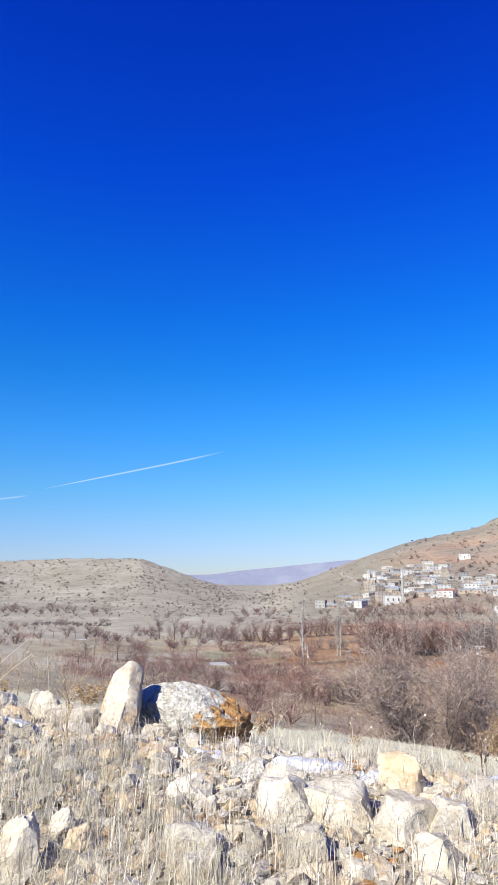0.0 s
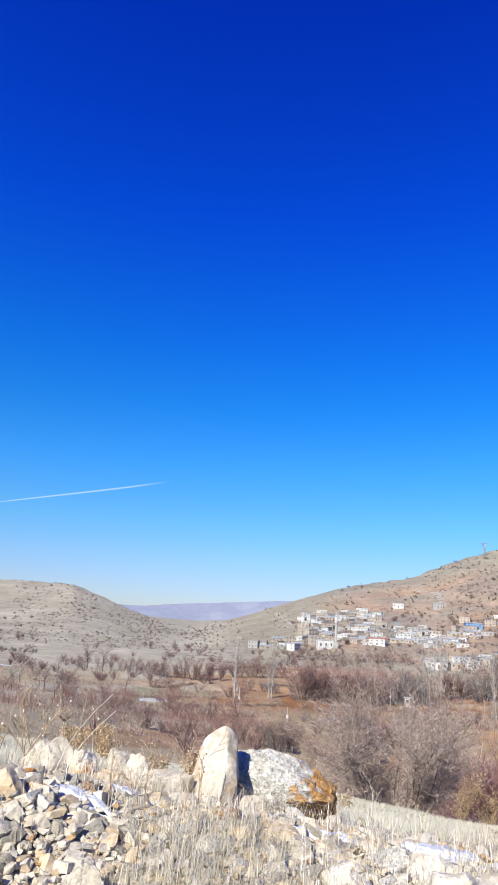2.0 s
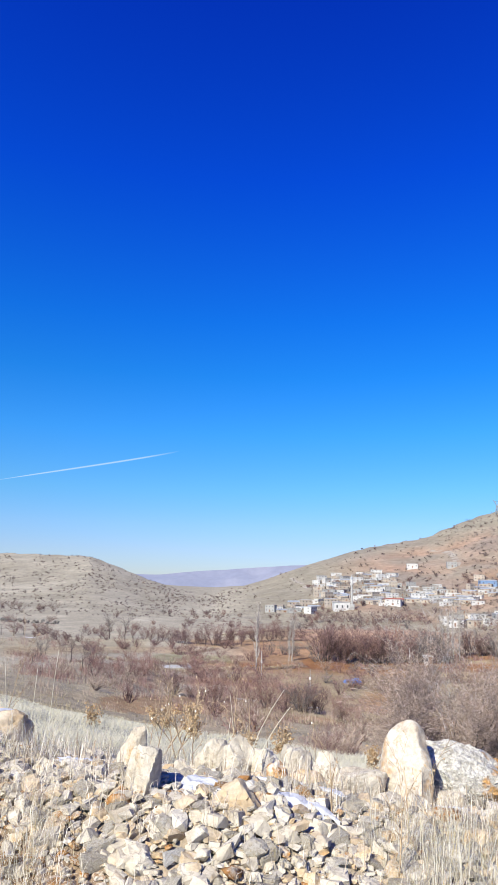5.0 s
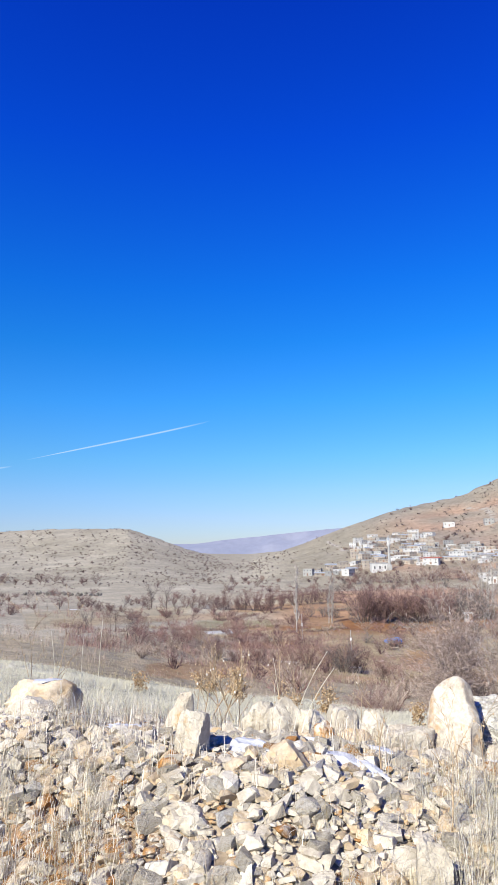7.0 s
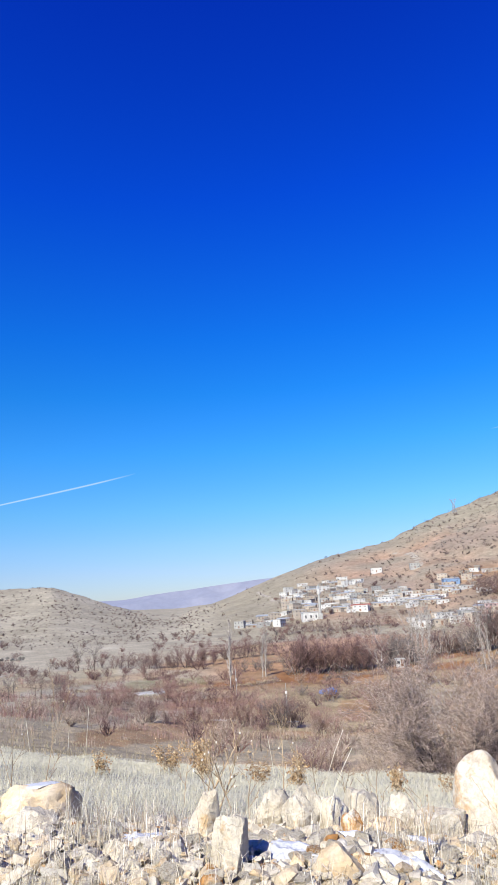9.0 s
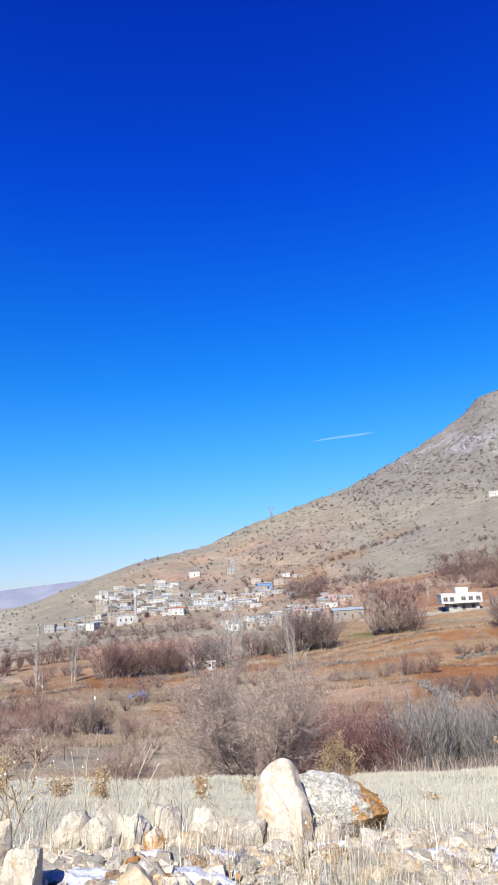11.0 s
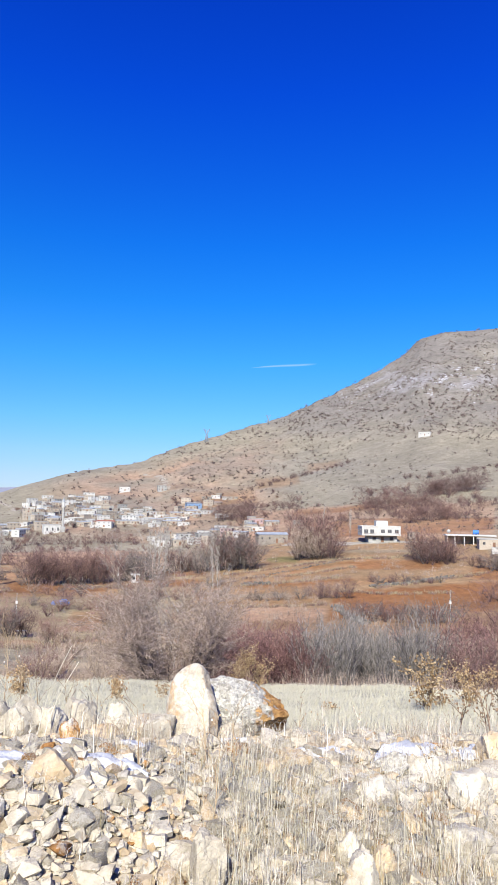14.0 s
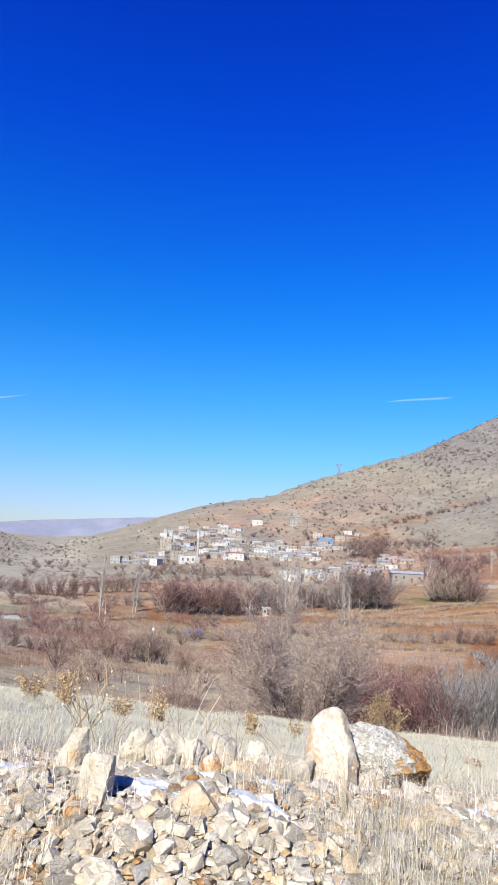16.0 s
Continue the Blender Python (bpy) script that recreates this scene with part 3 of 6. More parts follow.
def vapour_trail(a0, e0, a1, e1, width, strength):
    n = 24
    verts, fade = [], []
    for i in range(n + 1):
        t = i / n
        a, e = a0 + (a1 - a0) * t, e0 + (e1 - e0) * t + 0.03 * math.sin(5 * t)
        for s in (-1, 0, 1):
            ee = e + s * width * (0.4 + 0.9 * math.sin(math.pi * min(1, 1.15 - t)) ** 0.5 * 0.6)
            r = 4600 - (a < -60) * 10
            verts.append((r * math.cos(radians(ee)) * math.sin(radians(a)), r * math.cos(radians(ee)) * math.cos(radians(a)), EYE0 + r * math.sin(radians(ee))))
            fade.append((1 - abs(s)) * min(1, 6 * t + 0.02, 5 * (1 - t) + 0.02))
    faces = [(3 * i + k, 3 * i + k + 1, 3 * i + k + 4, 3 * i + k + 3) for i in range(n) for k in range(2)]
    m = bpy.data.materials.new("vapour")
    m.use_nodes = True
    N, L = m.node_tree.nodes, m.node_tree.links
    N.remove(N["Principled BSDF"])
    at = N.new("ShaderNodeAttribute")
    at.attribute_name = "fade"
    # plain emission stands in for the sunlight on the ice trail
    em = N.new("ShaderNodeEmission")
    em.inputs["Color"].default_value = (0.86, 0.93, 1, 1)
    em.inputs["Strength"].default_value = 0.62
    tr = N.new("ShaderNodeBsdfTransparent")
    mx = N.new("ShaderNodeMixShader")
    mul = N.new("ShaderNodeMath")
    mul.operation = "MULTIPLY"
    mul.inputs[1].default_value = strength
    L.new(at.outputs["Fac"], mul.inputs[0])
    L.new(mul.outputs[0], mx.inputs[0])
    L.new(tr.outputs[0], mx.inputs[1])
    L.new(em.outputs[0], mx.inputs[2])
    L.new(mx.outputs[0], N["Material Output"].inputs["Surface"])
    me = mesh_of("vapour_trail", verts, faces, m, True)
    me.attributes.new("fade", "FLOAT", "POINT").data.foreach_set("value", fade)
    tagged(new("vapour_trail", me), "thin white vapour trail in a clear blue sky", "cloud", kind="structure")


vapour_trail(-30.2, 7.55, -14.9, 10.92, 0.11, 0.42)
vapour_trail(15.4, 12.12, 21.2, 12.5, 0.13, 0.26)
vapour_trail(-35.5, 6.3, -31.2, 7.05, 0.1, 0.26)


# ---- stones ----
def rock_bm(seed, sx, sy, sz, cuts=9, rough=0.06, level=3, keep=0.72):
    """A boulder: a ball trimmed by random planes, then weathered. Its foot is at z = 0, a little below its base."""
    rng = random.Random(seed)
    bm = bmesh.new()
    bmesh.ops.create_icosphere(bm, subdivisions=level, radius=1.0)
    planes = []
    for _ in range(cuts):
        d = Vector((rng.gauss(0, 1), rng.gauss(0, 1), rng.gauss(0, 0.9))).normalized()
        planes.append((d, rng.uniform(keep - 0.12, keep + 0.16)))
    off = Vector((seed * 1.7, seed * 0.3, seed * 2.1))
    for v in bm.verts:
        p = v.co.copy()
        for d, k in planes:
            over = p.dot(d) - k
            if over > 0:
                p -= d * over * 0.96
        n = noise.fractal(p * 1.6 + off, 1.0, 2.0, 4)
        n2 = noise.fractal(p * 5.5 + off, 0.8, 2.0, 3)
        p *= 1 + rough * (1.6 * n + 0.8 * n2)
        v.co = Vector((p.x * sx, p.y * sy, p.z * sz))
    lo = min(v.co.z for v in bm.verts)
    for v in bm.verts:
        v.co.z -= lo
    return bm


def slab_bm(seed, w, d, h, top=0.6, rough=0.03):
    """An upright slab with a rounded head, narrowing a little to its foot."""
    off = Vector((seed * 3.1, seed, seed * 0.7))
    bm = bmesh.new()
    bmesh.ops.create_icosphere(bm, subdivisions=4, radius=1.0)
    for v in bm.verts:
        p = v.co
        z = p.z
        flat = max(abs(p.x), abs(p.y) * 0.9, 1e-6)
        x = math.copysign(abs(p.x) ** 0.8, p.x)
        y = math.copysign(abs(p.y) ** 0.5, p.y)
        zz = math.copysign(abs(z) ** (top if z > 0 else 0.45), z)
        wide = 0.86 + 0.14 * math.sin((zz + 1) * 1.35)
        n = noise.fractal(p * 1.3 + off, 1.0, 2.0, 4)
        n2 = noise.fractal(p * 6 + off, 0.7, 2.0, 4)
        s = 1 + rough * (2.2 * n + 0.8 * n2)
        v.co = Vector((x * w / 2 * wide * s + 0.03 * w * n, y * d / 2 * s + 0.06 * d * n2, (zz + 1) / 2 * h * (1 + rough * 0.6 * n)))
    return bm


def block_bm(seed, jit=0.14, rough=0.03, taper=0.0, cuts=5):
    """A squared block: a cube with shifted corners, broken edges and a weathered skin."""
    rng = random.Random(seed)
    bm = bmesh.new()
    bmesh.ops.create_cube(bm, size=2.0)
    bmesh.ops.subdivide_edges(bm, edges=bm.edges[:], cuts=9, use_grid_fill=True)
    corner = {(i, j, k): Vector((rng.uniform(-jit, jit), rng.uniform(-jit, jit), rng.uniform(-jit, jit))) * 2 for i in (0, 1) for j in (0, 1) for k in (0, 1)}
    planes = []
    for _ in range(cuts):
        d = Vector((rng.choice((-1, 1)) * rng.uniform(0.2, 1), rng.choice((-1, 1)) * rng.uniform(0.2, 1), rng.choice((-0.6, 1)) * rng.uniform(0.2, 1))).normalized()
        planes.append((d, rng.uniform(1.0, 1.3)))
    off = Vector((seed * 1.3, seed * 0.9, seed * 0.4))
    for v in bm.verts:
        p = v.co.copy()
        u = (p + Vector((1, 1, 1))) / 2
        for (i, j, k), s in corner.items():
            p += s * ((u.x if i else 1 - u.x) * (u.y if j else 1 - u.y) * (u.z if k else 1 - u.z))
        for d, k in planes:
            over = p.dot(d) - k
            if over > 0:
                p -= d * over
        p *= 0.5 + 0.5 * min(1.0, 1.42 / max(p.length, 0.1))
        n = noise.fractal(p * 1.4 + off, 1.0, 2.0, 4)
        n2 = noise.fractal(p * 5 + off, 0.8, 2.0, 4)
        p *= 1 + rough * (1.4 * n + 1.0 * n2)
        t = 1 - taper * u.z
        v.co = Vector((p.x * t, p.y * t, p.z))
    return bm


def place_stone(name, bm, material, x, y, z, rx=0, ry=0, rz=0, label="", group="", smooth=True):
    me = bpy.data.meshes.new(name)
    bm.to_mesh(me)
    bm.free()
    me.materials.append(material)
    if smooth:
        me.polygons.foreach_set("use_smooth", [True] * len(me.polygons))
        me.set_sharp_from_angle(angle=radians(32))
    ob = new(name, me)
    ob.matrix_world = pose(x, y, z, rx, ry, rz)
    return tagged(ob, label, "stone", group)


def pitted_bm(seed):
    """A weathered boulder, higher at one end, its skin eaten into pits and ribs."""
    bm = rock_bm(seed + 3, 0.42, 0.3, 0.32, 9, 0.05, 5, 0.80)
    for v in bm.verts:
        v.co.x = max(-0.31, min(0.31 + 0.05 * v.co.y, v.co.x))
        p = v.co
        pit = noise.fractal(p * 26 + Vector((3, 1, 7)), 0.9, 2.1, 4)
        rib = abs(noise.noise(p * 9 + Vector((1, 5, 2))))
        v.co = p + p.normalized() * (0.016 * pit - 0.035 * max(0, 0.14 - rib) / 0.14)
        v.co.z *= 1.0 - 0.24 * max(0, min(1, (p.x + 0.05) / 0.4))
    return bm


def fit_to(bm, w, d, h):
    """Scales a stone to its width, depth and height."""
    lo = [min(v.co[k] for v in bm.verts) for k in range(3)]
    hi = [max(v.co[k] for v in bm.verts) for k in range(3)]
    for v in bm.verts:
        v.co = Vector(((v.co.x - (lo[0] + hi[0]) / 2) * w / (hi[0] - lo[0]), (v.co.y - (lo[1] + hi[1]) / 2) * d / (hi[1] - lo[1]), (v.co.z - lo[2]) * h / (hi[2] - lo[2])))
    return bm


# the upright slabs
place_stone("standing_stone", fit_to(slab_bm(3, 0.36, 0.15, 0.62, 0.85, 0.05), 0.375, 0.22, 0.73), PATCHED, 0.875, 4.46, -0.11, -24, -16, -38, "tall cream limestone slab standing upright in a stone heap")
place_stone("standing_stone", fit_to(block_bm(17, 0.10, 0.03, 0.12), 0.165, 0.15, 0.40), CREAM, -0.545, 3.47, 0.20, -8, 3, -22, "short squared white slab standing in the stone heap")
place_stone("standing_stone", fit_to(block_bm(9, 0.16, 0.03, 0.62), 0.21, 0.15, 0.42), CREAM, -0.76, 3.88, 0.20, -6, 12, -25, "pointed pale slab leaning among the rubble")
HEAP = [
    # kind, seed, x, y, height of the top, width, depth, turn, label
    (RUSTEND, 12, 1.30, 5.02, 0.39, 0.84, 0.56, 0, "rough pitted grey boulder with an orange iron-stained end"),
    (CREAM, 41, -0.22, 4.62, 0.44, 0.27, 0.22, 10, "rounded cream boulder on the crest of the heap"),
    (CREAM, 42, -0.02, 4.68, 0.36, 0.26, 0.22, 50, "pale limestone block on the crest of the heap"),
    (RUSTY, 43, 0.09, 4.38, 0.345, 0.15, 0.13, 20, "small orange iron-stained stone in the heap"),
    (CREAM, 44, 0.38, 4.55, 0.38, 0.20, 0.14, 20, "smooth cream stone on the crest of the heap"),
    (CREAM, 45, 0.58, 4.52, 0.29, 0.40, 0.24, 5, "long flat pale slab lying by the upright stone"),
    (OCHRE, 46, -0.02, 3.47, 0.47, 0.25, 0.22, 15, "large tan boulder bedded in the rubble"),
    (OCHRE, 47, 0.28, 4.32, 0.31, 0.27, 0.20, 0, "broad tan block bedded in the rubble"),
    (CREAM, 48, 0.77, 4.25, 0.23, 0.22, 0.18, 30, "pale rounded limestone lying before the slab"),
    (CREAM, 49, 0.92, 4.36, 0.21, 0.20, 0.18, 100, "smooth pale block at the foot of the slab"),
    (LIMESTONE, 50, 2.22, 3.75, 0.16, 0.28, 0.26, 0, "fractured limestone boulder with dark cracks"),
    (LICHEN, 51, 2.02, 3.86, 0.17, 0.30, 0.24, 0, "lichened limestone block with snow behind it"),
    (CREAM, 52, 2.52, 3.50, 0.16, 0.36, 0.30, 10, "big cream boulder in the rubble"),
    (CREAM, 53, 2.82, 3.46, 0.13, 0.28, 0.26, 60, "big pale boulder with a dark gap below"),
    (OCHRE, 54, 2.80, 3.92, 0.19, 0.24, 0.20, 0, "orange-topped cream boulder on the heap's edge"),
    (CREAM, 55, 2.40, 3.10, 0.08, 0.20, 0.18, 30, "smooth white boulder at the foot of the heap"),
    (LIMESTONE, 56, 3.02, 3.55, 0.10, 0.28, 0.22, 90, "cracked limestone block among the rubble"),
    (CREAM, 57, 3.25, 3.95, 0.06, 0.32, 0.26, 35, "pale boulder at the end of the heap"),
    (CREAM, 58, 2.06, 4.60, 0.04, 0.11, 0.09, 0, "small upright splinter of cream limestone"),
    (OCHRE, 59, 2.20, 4.62, -0.04, 0.18, 0.14, 0, "tan stone beside a limestone splinter"),
    (GREYROCK, 60, 2.43, 4.28, 0.05, 0.11, 0.10, 0, "dark grey stone lying in a patch of snow"),
    (OCHRE, 61, -1.76, 4.20, 0.60, 0.46, 0.34, 4, "large squared tan limestone block with snow on top"),
    (CREAM, 62, -1.66, 3.86, 0.56, 0.30, 0.22, 25, "cream boulder below the squared block"),
    (OCHRE, 63, -1.50, 3.60, 0.47, 0.20, 0.18, 60, "tan angular stone in the rubble"),
    (CREAM, 64, -1.10, 4.30, 0.37, 0.18, 0.16, 20, "pale stone with snow beside it"),
    (CREAM, 65, -0.40, 3.05, 0.28, 0.20, 0.17, 10, "white boulder among small rubble"),
    (CREAM, 66, 1.29, 2.76, 0.19, 0.18, 0.16, 40, "white angular stone in dry grass"),
    (OCHRE, 67, 1.48, 2.92, 0.11, 0.15, 0.14, 90, "cream stone half hidden in dry grass"),
    (CREAM, 68, 2.06, 2.80, 0.09, 0.20, 0.18, 5, "pale stone at the foot of the heap in grass"),
    (CREAM, 69, 0.66, 2.96, 0.25, 0.16, 0.16, 5, "rounded cream stone in dry grass"),
    (CREAM, 70, 1.35, 3.02, 0.14, 0.13, 0.12, 55, "angular white stone in dry grass"),
    (LIMESTONE, 71, 1.94, 2.98, 0.12, 0.25, 0.22, 20, "pale broken block bedded in grass"),
    (LIMESTONE, 72, -2.35, 4.30, 0.55, 0.40, 0.30, 55, "pale boulder in dry stalks"),
    (CREAM, 73, -2.15, 3.75, 0.48, 0.28, 0.24, 15, "cream boulder in dry stalks"),
    (CREAM, 74, 3.75, 4.25, 0.02, 0.34, 0.26, 65, "pale boulder by a patch of snow"),
    (CREAM, 75, 0.16, 4.88, 0.33, 0.26, 0.2, 15, "pale rounded stone on the back of the heap"),
    (CREAM, 76, -0.42, 4.86, 0.36, 0.30, 0.22, 40, "pale rounded stone among dry stalks"),
    (CREAM, 77, 1.16, 4.62, 0.17, 0.24, 0.18, 15, "pale block wedged under the lichened boulder"),
    (LIMESTONE, 78, 1.46, 4.58, 0.12, 0.22, 0.18, 70, "rough block under the orange boulder"),
    (LIMESTONE, 79, 2.26, 3.42, 0.20, 0.26, 0.24, 25, "cracked limestone boulder with brown fissures"),
    (CREAM, 80, 2.95, 3.20, 0.06, 0.24, 0.20, 75, "smooth cream boulder at the heap's foot"),
    (LIMESTONE, 81, 1.75, 3.55, 0.16, 0.22, 0.18, 10, "angular limestone in dry stalks"),
    (OCHRE, 82, 1.20, 3.85, 0.20, 0.20, 0.16, 130, "tan block in dry stalks"),
]
for mat_, seed, x, y, top, w, d, rz, label in HEAP:
    foot = ground_at(x, y) - 0.07
    if x > 2.15 and y < 4.0:
        w, top = w * 1.05, top + 0.02
    shape = block_bm(seed, 0.26, 0.06, 0.2, 10) if (mat_ is LIMESTONE or seed % 3 == 0 or x > 2.0) and mat_ not in (LICHEN, RUSTEND) else rock_bm(seed, 0.2, 0.2, 0.2, 11, 0.14 if mat_ in (LICHEN, RUSTEND) else 0.095, 4, 0.74)
    if seed == 61:
        shape = block_bm(seed, 0.22, 0.08, 0.1, 8)
    if mat_ is RUSTEND:
        shape = pitted_bm(seed)
    bm_ = fit_to(shape, w, d, max(0.12, top - foot))
    place_stone("boulder", bm_, mat_, x, y, foot, 0, 0, rz, label, "large stones of the heap")


SNOW_SPOTS = [(1, -0.25, 3.66, 0.24, 0.16, -10, 0.11), (2, 0.30, 3.74, 0.32, 0.11, 0, 0.10), (3, 1.62, 4.12, 0.34, 0.11, 5, 0.11), (4, 2.32, 4.17, 0.31, 0.18, 14, 0.14),
              (5, 3.62, 4.62, 0.48, 0.20, 25, 0.17), (6, 2.10, 4.02, 0.22, 0.10, 20, 0.10), (7, -1.0, 3.75, 0.16, 0.13, 0, 0.11), (8, 0.10, 4.12, 0.22, 0.09, 0, 0.11),
              (9, 1.20, 4.52, 0.22, 0.09, 0, 0.10), (10, 0.45, 4.12, 0.20, 0.07, -8, 0.10), (11, -1.35, 4.35, 0.22, 0.12, 10, 0.10), (12, 2.68, 4.05, 0.16, 0.10, 40, 0.16)]


def in_snow(x, y):
    """Whether a place lies under one of the patches."""
    for _, x0, y0, wx, wy, turn, _ in SNOW_SPOTS:
        ca, sa = math.cos(radians(turn)), math.sin(radians(turn))
        u, v = (ca * (x - x0) + sa * (y - y0)) / wx, (ca * (y - y0) - sa * (x - x0)) / wy
        if u * u + v * v < 0.85:
            return True
    return False


def crest_line(x):
    return 3.62 if x < 0.3 else min(4.05, 3.62 + 0.5 * (x - 0.3))


def packed_stones():
    """Stones of a hand's to a foot's width, wedged side by side along the heap."""
    rng = random.Random(41)
    words = {0: "pale fractured limestone block wedged in the heap", 1: "cream limestone block wedged in the heap", 2: "tan weathered stone wedged in the heap", 3: "rust-stained stone wedged in the heap"}
    kinds = []
    for k in range(16):
        mat_ = (LIMESTONE, CREAM, OCHRE, CREAM, LIMESTONE, CREAM, RUSTY, OCHRE)[k % 8]
        bm = block_bm(700 + k, 0.34, 0.07, 0.2, 12) if k % 4 else rock_bm(700 + k, 0.2, 0.2, 0.2, 20, 0.13, 3, 0.60)
        me = bpy.data.meshes.new("boulder")
        fit_to(bm, 1.0, 0.8, 0.8).to_mesh(me)
        bm.free()
        me.materials.append(mat_)
        me.polygons.foreach_set("use_smooth", [True] * len(me.polygons))
        me.set_sharp_from_angle(angle=radians(30))
        kinds.append((me, words[0 if mat_ is LIMESTONE else 1 if mat_ is CREAM else 2 if mat_ is OCHRE else 3]))
    taken = [(row[2], row[3], 0.45 * row[5]) for row in HEAP] + [(0.87, 4.5, 0.2), (-0.545, 3.47, 0.12), (-0.76, 3.88, 0.14)]
    made = 0
    for _ in range(9000):
        x = rng.uniform(-3.0, 4.2)
        y = rng.gauss(crest_line(x) - 0.1, 0.46)
        if not 2.5 < y < 4.7 or in_snow(x, y) or (x > 1.4 and in_snow(x + 0.05, y + 0.16)) or (abs(x + 1.0) < 0.5 and y < 3.0):
            continue
        s = 0.075 + 0.085 * rng.random() ** 1.6 if x < 0.9 else 0.09 + 0.13 * rng.random() ** 1.5
        if x > 0.6 and y < 3.4 and rng.random() < 0.65:
            continue
        if any((x - a) ** 2 + (y - b) ** 2 < (0.42 * s + c) ** 2 for a, b, c in taken):
            continue
        taken.append((x, y, 0.42 * s))
        me, label = kinds[rng.choices(range(16), [(3, 3, 4, 3, 3, 3, 1.0, 4)[i % 8] for i in range(16)])[0]]
        ob = new("boulder", me)
        ob.matrix_world = Matrix.LocRotScale((x, y, ground_at(x, y) - s * rng.uniform(0.18, 0.36)), Euler((rng.uniform(-0.35, 0.25), rng.uniform(-0.3, 0.3), rng.uniform(0, 6.28))), (s * rng.uniform(0.9, 1.25), s, s * rng.uniform(0.8, 1.15)))
        tagged(ob, label, "stone", "packed stones of the heap")
        made += 1
        if made >= 280:
            break


packed_stones()


# ---- small rubble: angular chips, the nearest as pieces, the rest joined ----
def chip_mesh(seed):
    rng = random.Random(seed)
    bm = bmesh.new()
    if seed % 3 == 0:
        for i in range(8):
            c = Vector([(i >> k & 1) * 2 - 1 + rng.uniform(-0.38, 0.38) for k in range(3)])
            if rng.random() < 0.4:
                for k in range(3):
                    q = c.copy()
                    q[k] *= rng.uniform(0.1, 0.6)
                    bm.verts.new((q.x * 0.72, q.y * 0.58, q.z * 0.44))
            else:
                bm.verts.new((c.x * 0.72, c.y * 0.58, c.z * 0.44))
    for _ in range(0 if seed % 3 == 0 else 21):
        d = Vector((rng.gauss(0, 1), rng.gauss(0, 1), rng.gauss(0, 0.8))).normalized() * rng.uniform(0.76, 1.05)
        bm.verts.new((d.x, d.y * 0.8, d.z * 0.62))
    bmesh.ops.convex_hull(bm, input=bm.verts[:])
    bmesh.ops.delete(bm, geom=[v for v in bm.verts if not v.link_faces], context="VERTS")
    me = bpy.data.meshes.new("stone")
    bm.to_mesh(me)
    bm.free()
    me.polygons.foreach_set("use_smooth", [True] * len(me.polygons))
    me.set_sharp_from_angle(angle=radians(34))
    return me


CHIP_MATERIALS = [LIMESTONE, CREAM, OCHRE, CREAM, GREYROCK, RUSTY]
CHIPS = []
for k in range(24):
    me_ = chip_mesh(300 + k)
    me_.materials.append(CHIP_MATERIALS[k % 6])
    CHIPS.append(me_)


def rubble():
    rng = random.Random(5)
    heap = tagged(new("stone_heap"), "long low heap of pale limestone field stones", "stone heap")
    heap.location = (0.5, 3.9, ground_at(0.5, 3.9))
    inv = Matrix.Translation(-heap.location)
    loose = {}
    count = 0
    for _ in range(51000):
        x, y = rng.uniform(-5.4, 5.8), rng.uniform(1.5, 5.0)
        if rng.random() > min(1, (x + 5.6) / 1.6, (6.0 - x) / 1.4, max(0.06, (y - 1.4 + 0.5 * noise.noise(Vector((x, y, 4)))) / 1.0)):
            continue
        crest = math.exp(-((y - crest_line(x)) / 0.75) ** 2)
        patch = 0.5 + noise.noise(Vector((x * 1.1, y * 1.1, 1.0)))
        bare = max(0, 1 - ((x + 0.1) / 1.5) ** 2) * 0.9
        if rng.random() > 0.30 + 0.70 * max(crest * (0.75 + patch * 0.3), bare * 0.95):
            continue
        spill = math.exp(-(((x + 1.0) / 0.6) ** 2 + ((y - 2.72) / 0.32) ** 2))
        if spill > rng.uniform(0.6, 1.6) or (in_snow(x, y) and rng.random() < 0.6):
            continue
        s = min(0.066, 0.0165 * max(rng.random(), 0.02) ** -0.5)
        k = rng.choices(range(24), [(4, 6, 6.5, 6, 0.2, 1.3 + 14 * spill)[i % 6] for i in range(24)])[0]
        m = Matrix.LocRotScale((x, y, ground_at(x, y) + s * rng.uniform(-0.05, 0.32) + 0.03 * crest * rng.random()), Euler((rng.uniform(-0.2, 0.6), rng.uniform(-0.45, 0.2), rng.uniform(0, 6.28))), (s * rng.uniform(0.85, 1.35), s, s * rng.uniform(0.65, 1.0)))
        if count < 290 and s > 0.04 and -1.6 < x < 2.2 and 2.7 < y < 4.2:
            ob = part("stone", CHIPS[k], None, heap)
            ob.matrix_local = inv @ m
            count += 1
        else:
            loose.setdefault(k % 6, []).append((k, m))
    for kind, rows in loose.items():
        verts, faces, base = [], [], 0
        for k, m in rows:
            me = CHIPS[k]
            verts += [inv @ m @ v.co for v in me.vertices]
            faces += [[base + i for i in p.vertices] for p in me.polygons]
            base += len(me.vertices)
        joined_mesh = mesh_of("rubble", verts, faces, CHIP_MATERIALS[kind], True)
        joined_mesh.set_sharp_from_angle(angle=radians(34))
        ob = part("rubble", joined_mesh, None, heap)
        tagged(ob, "small broken limestone rubble", kind="stuff")


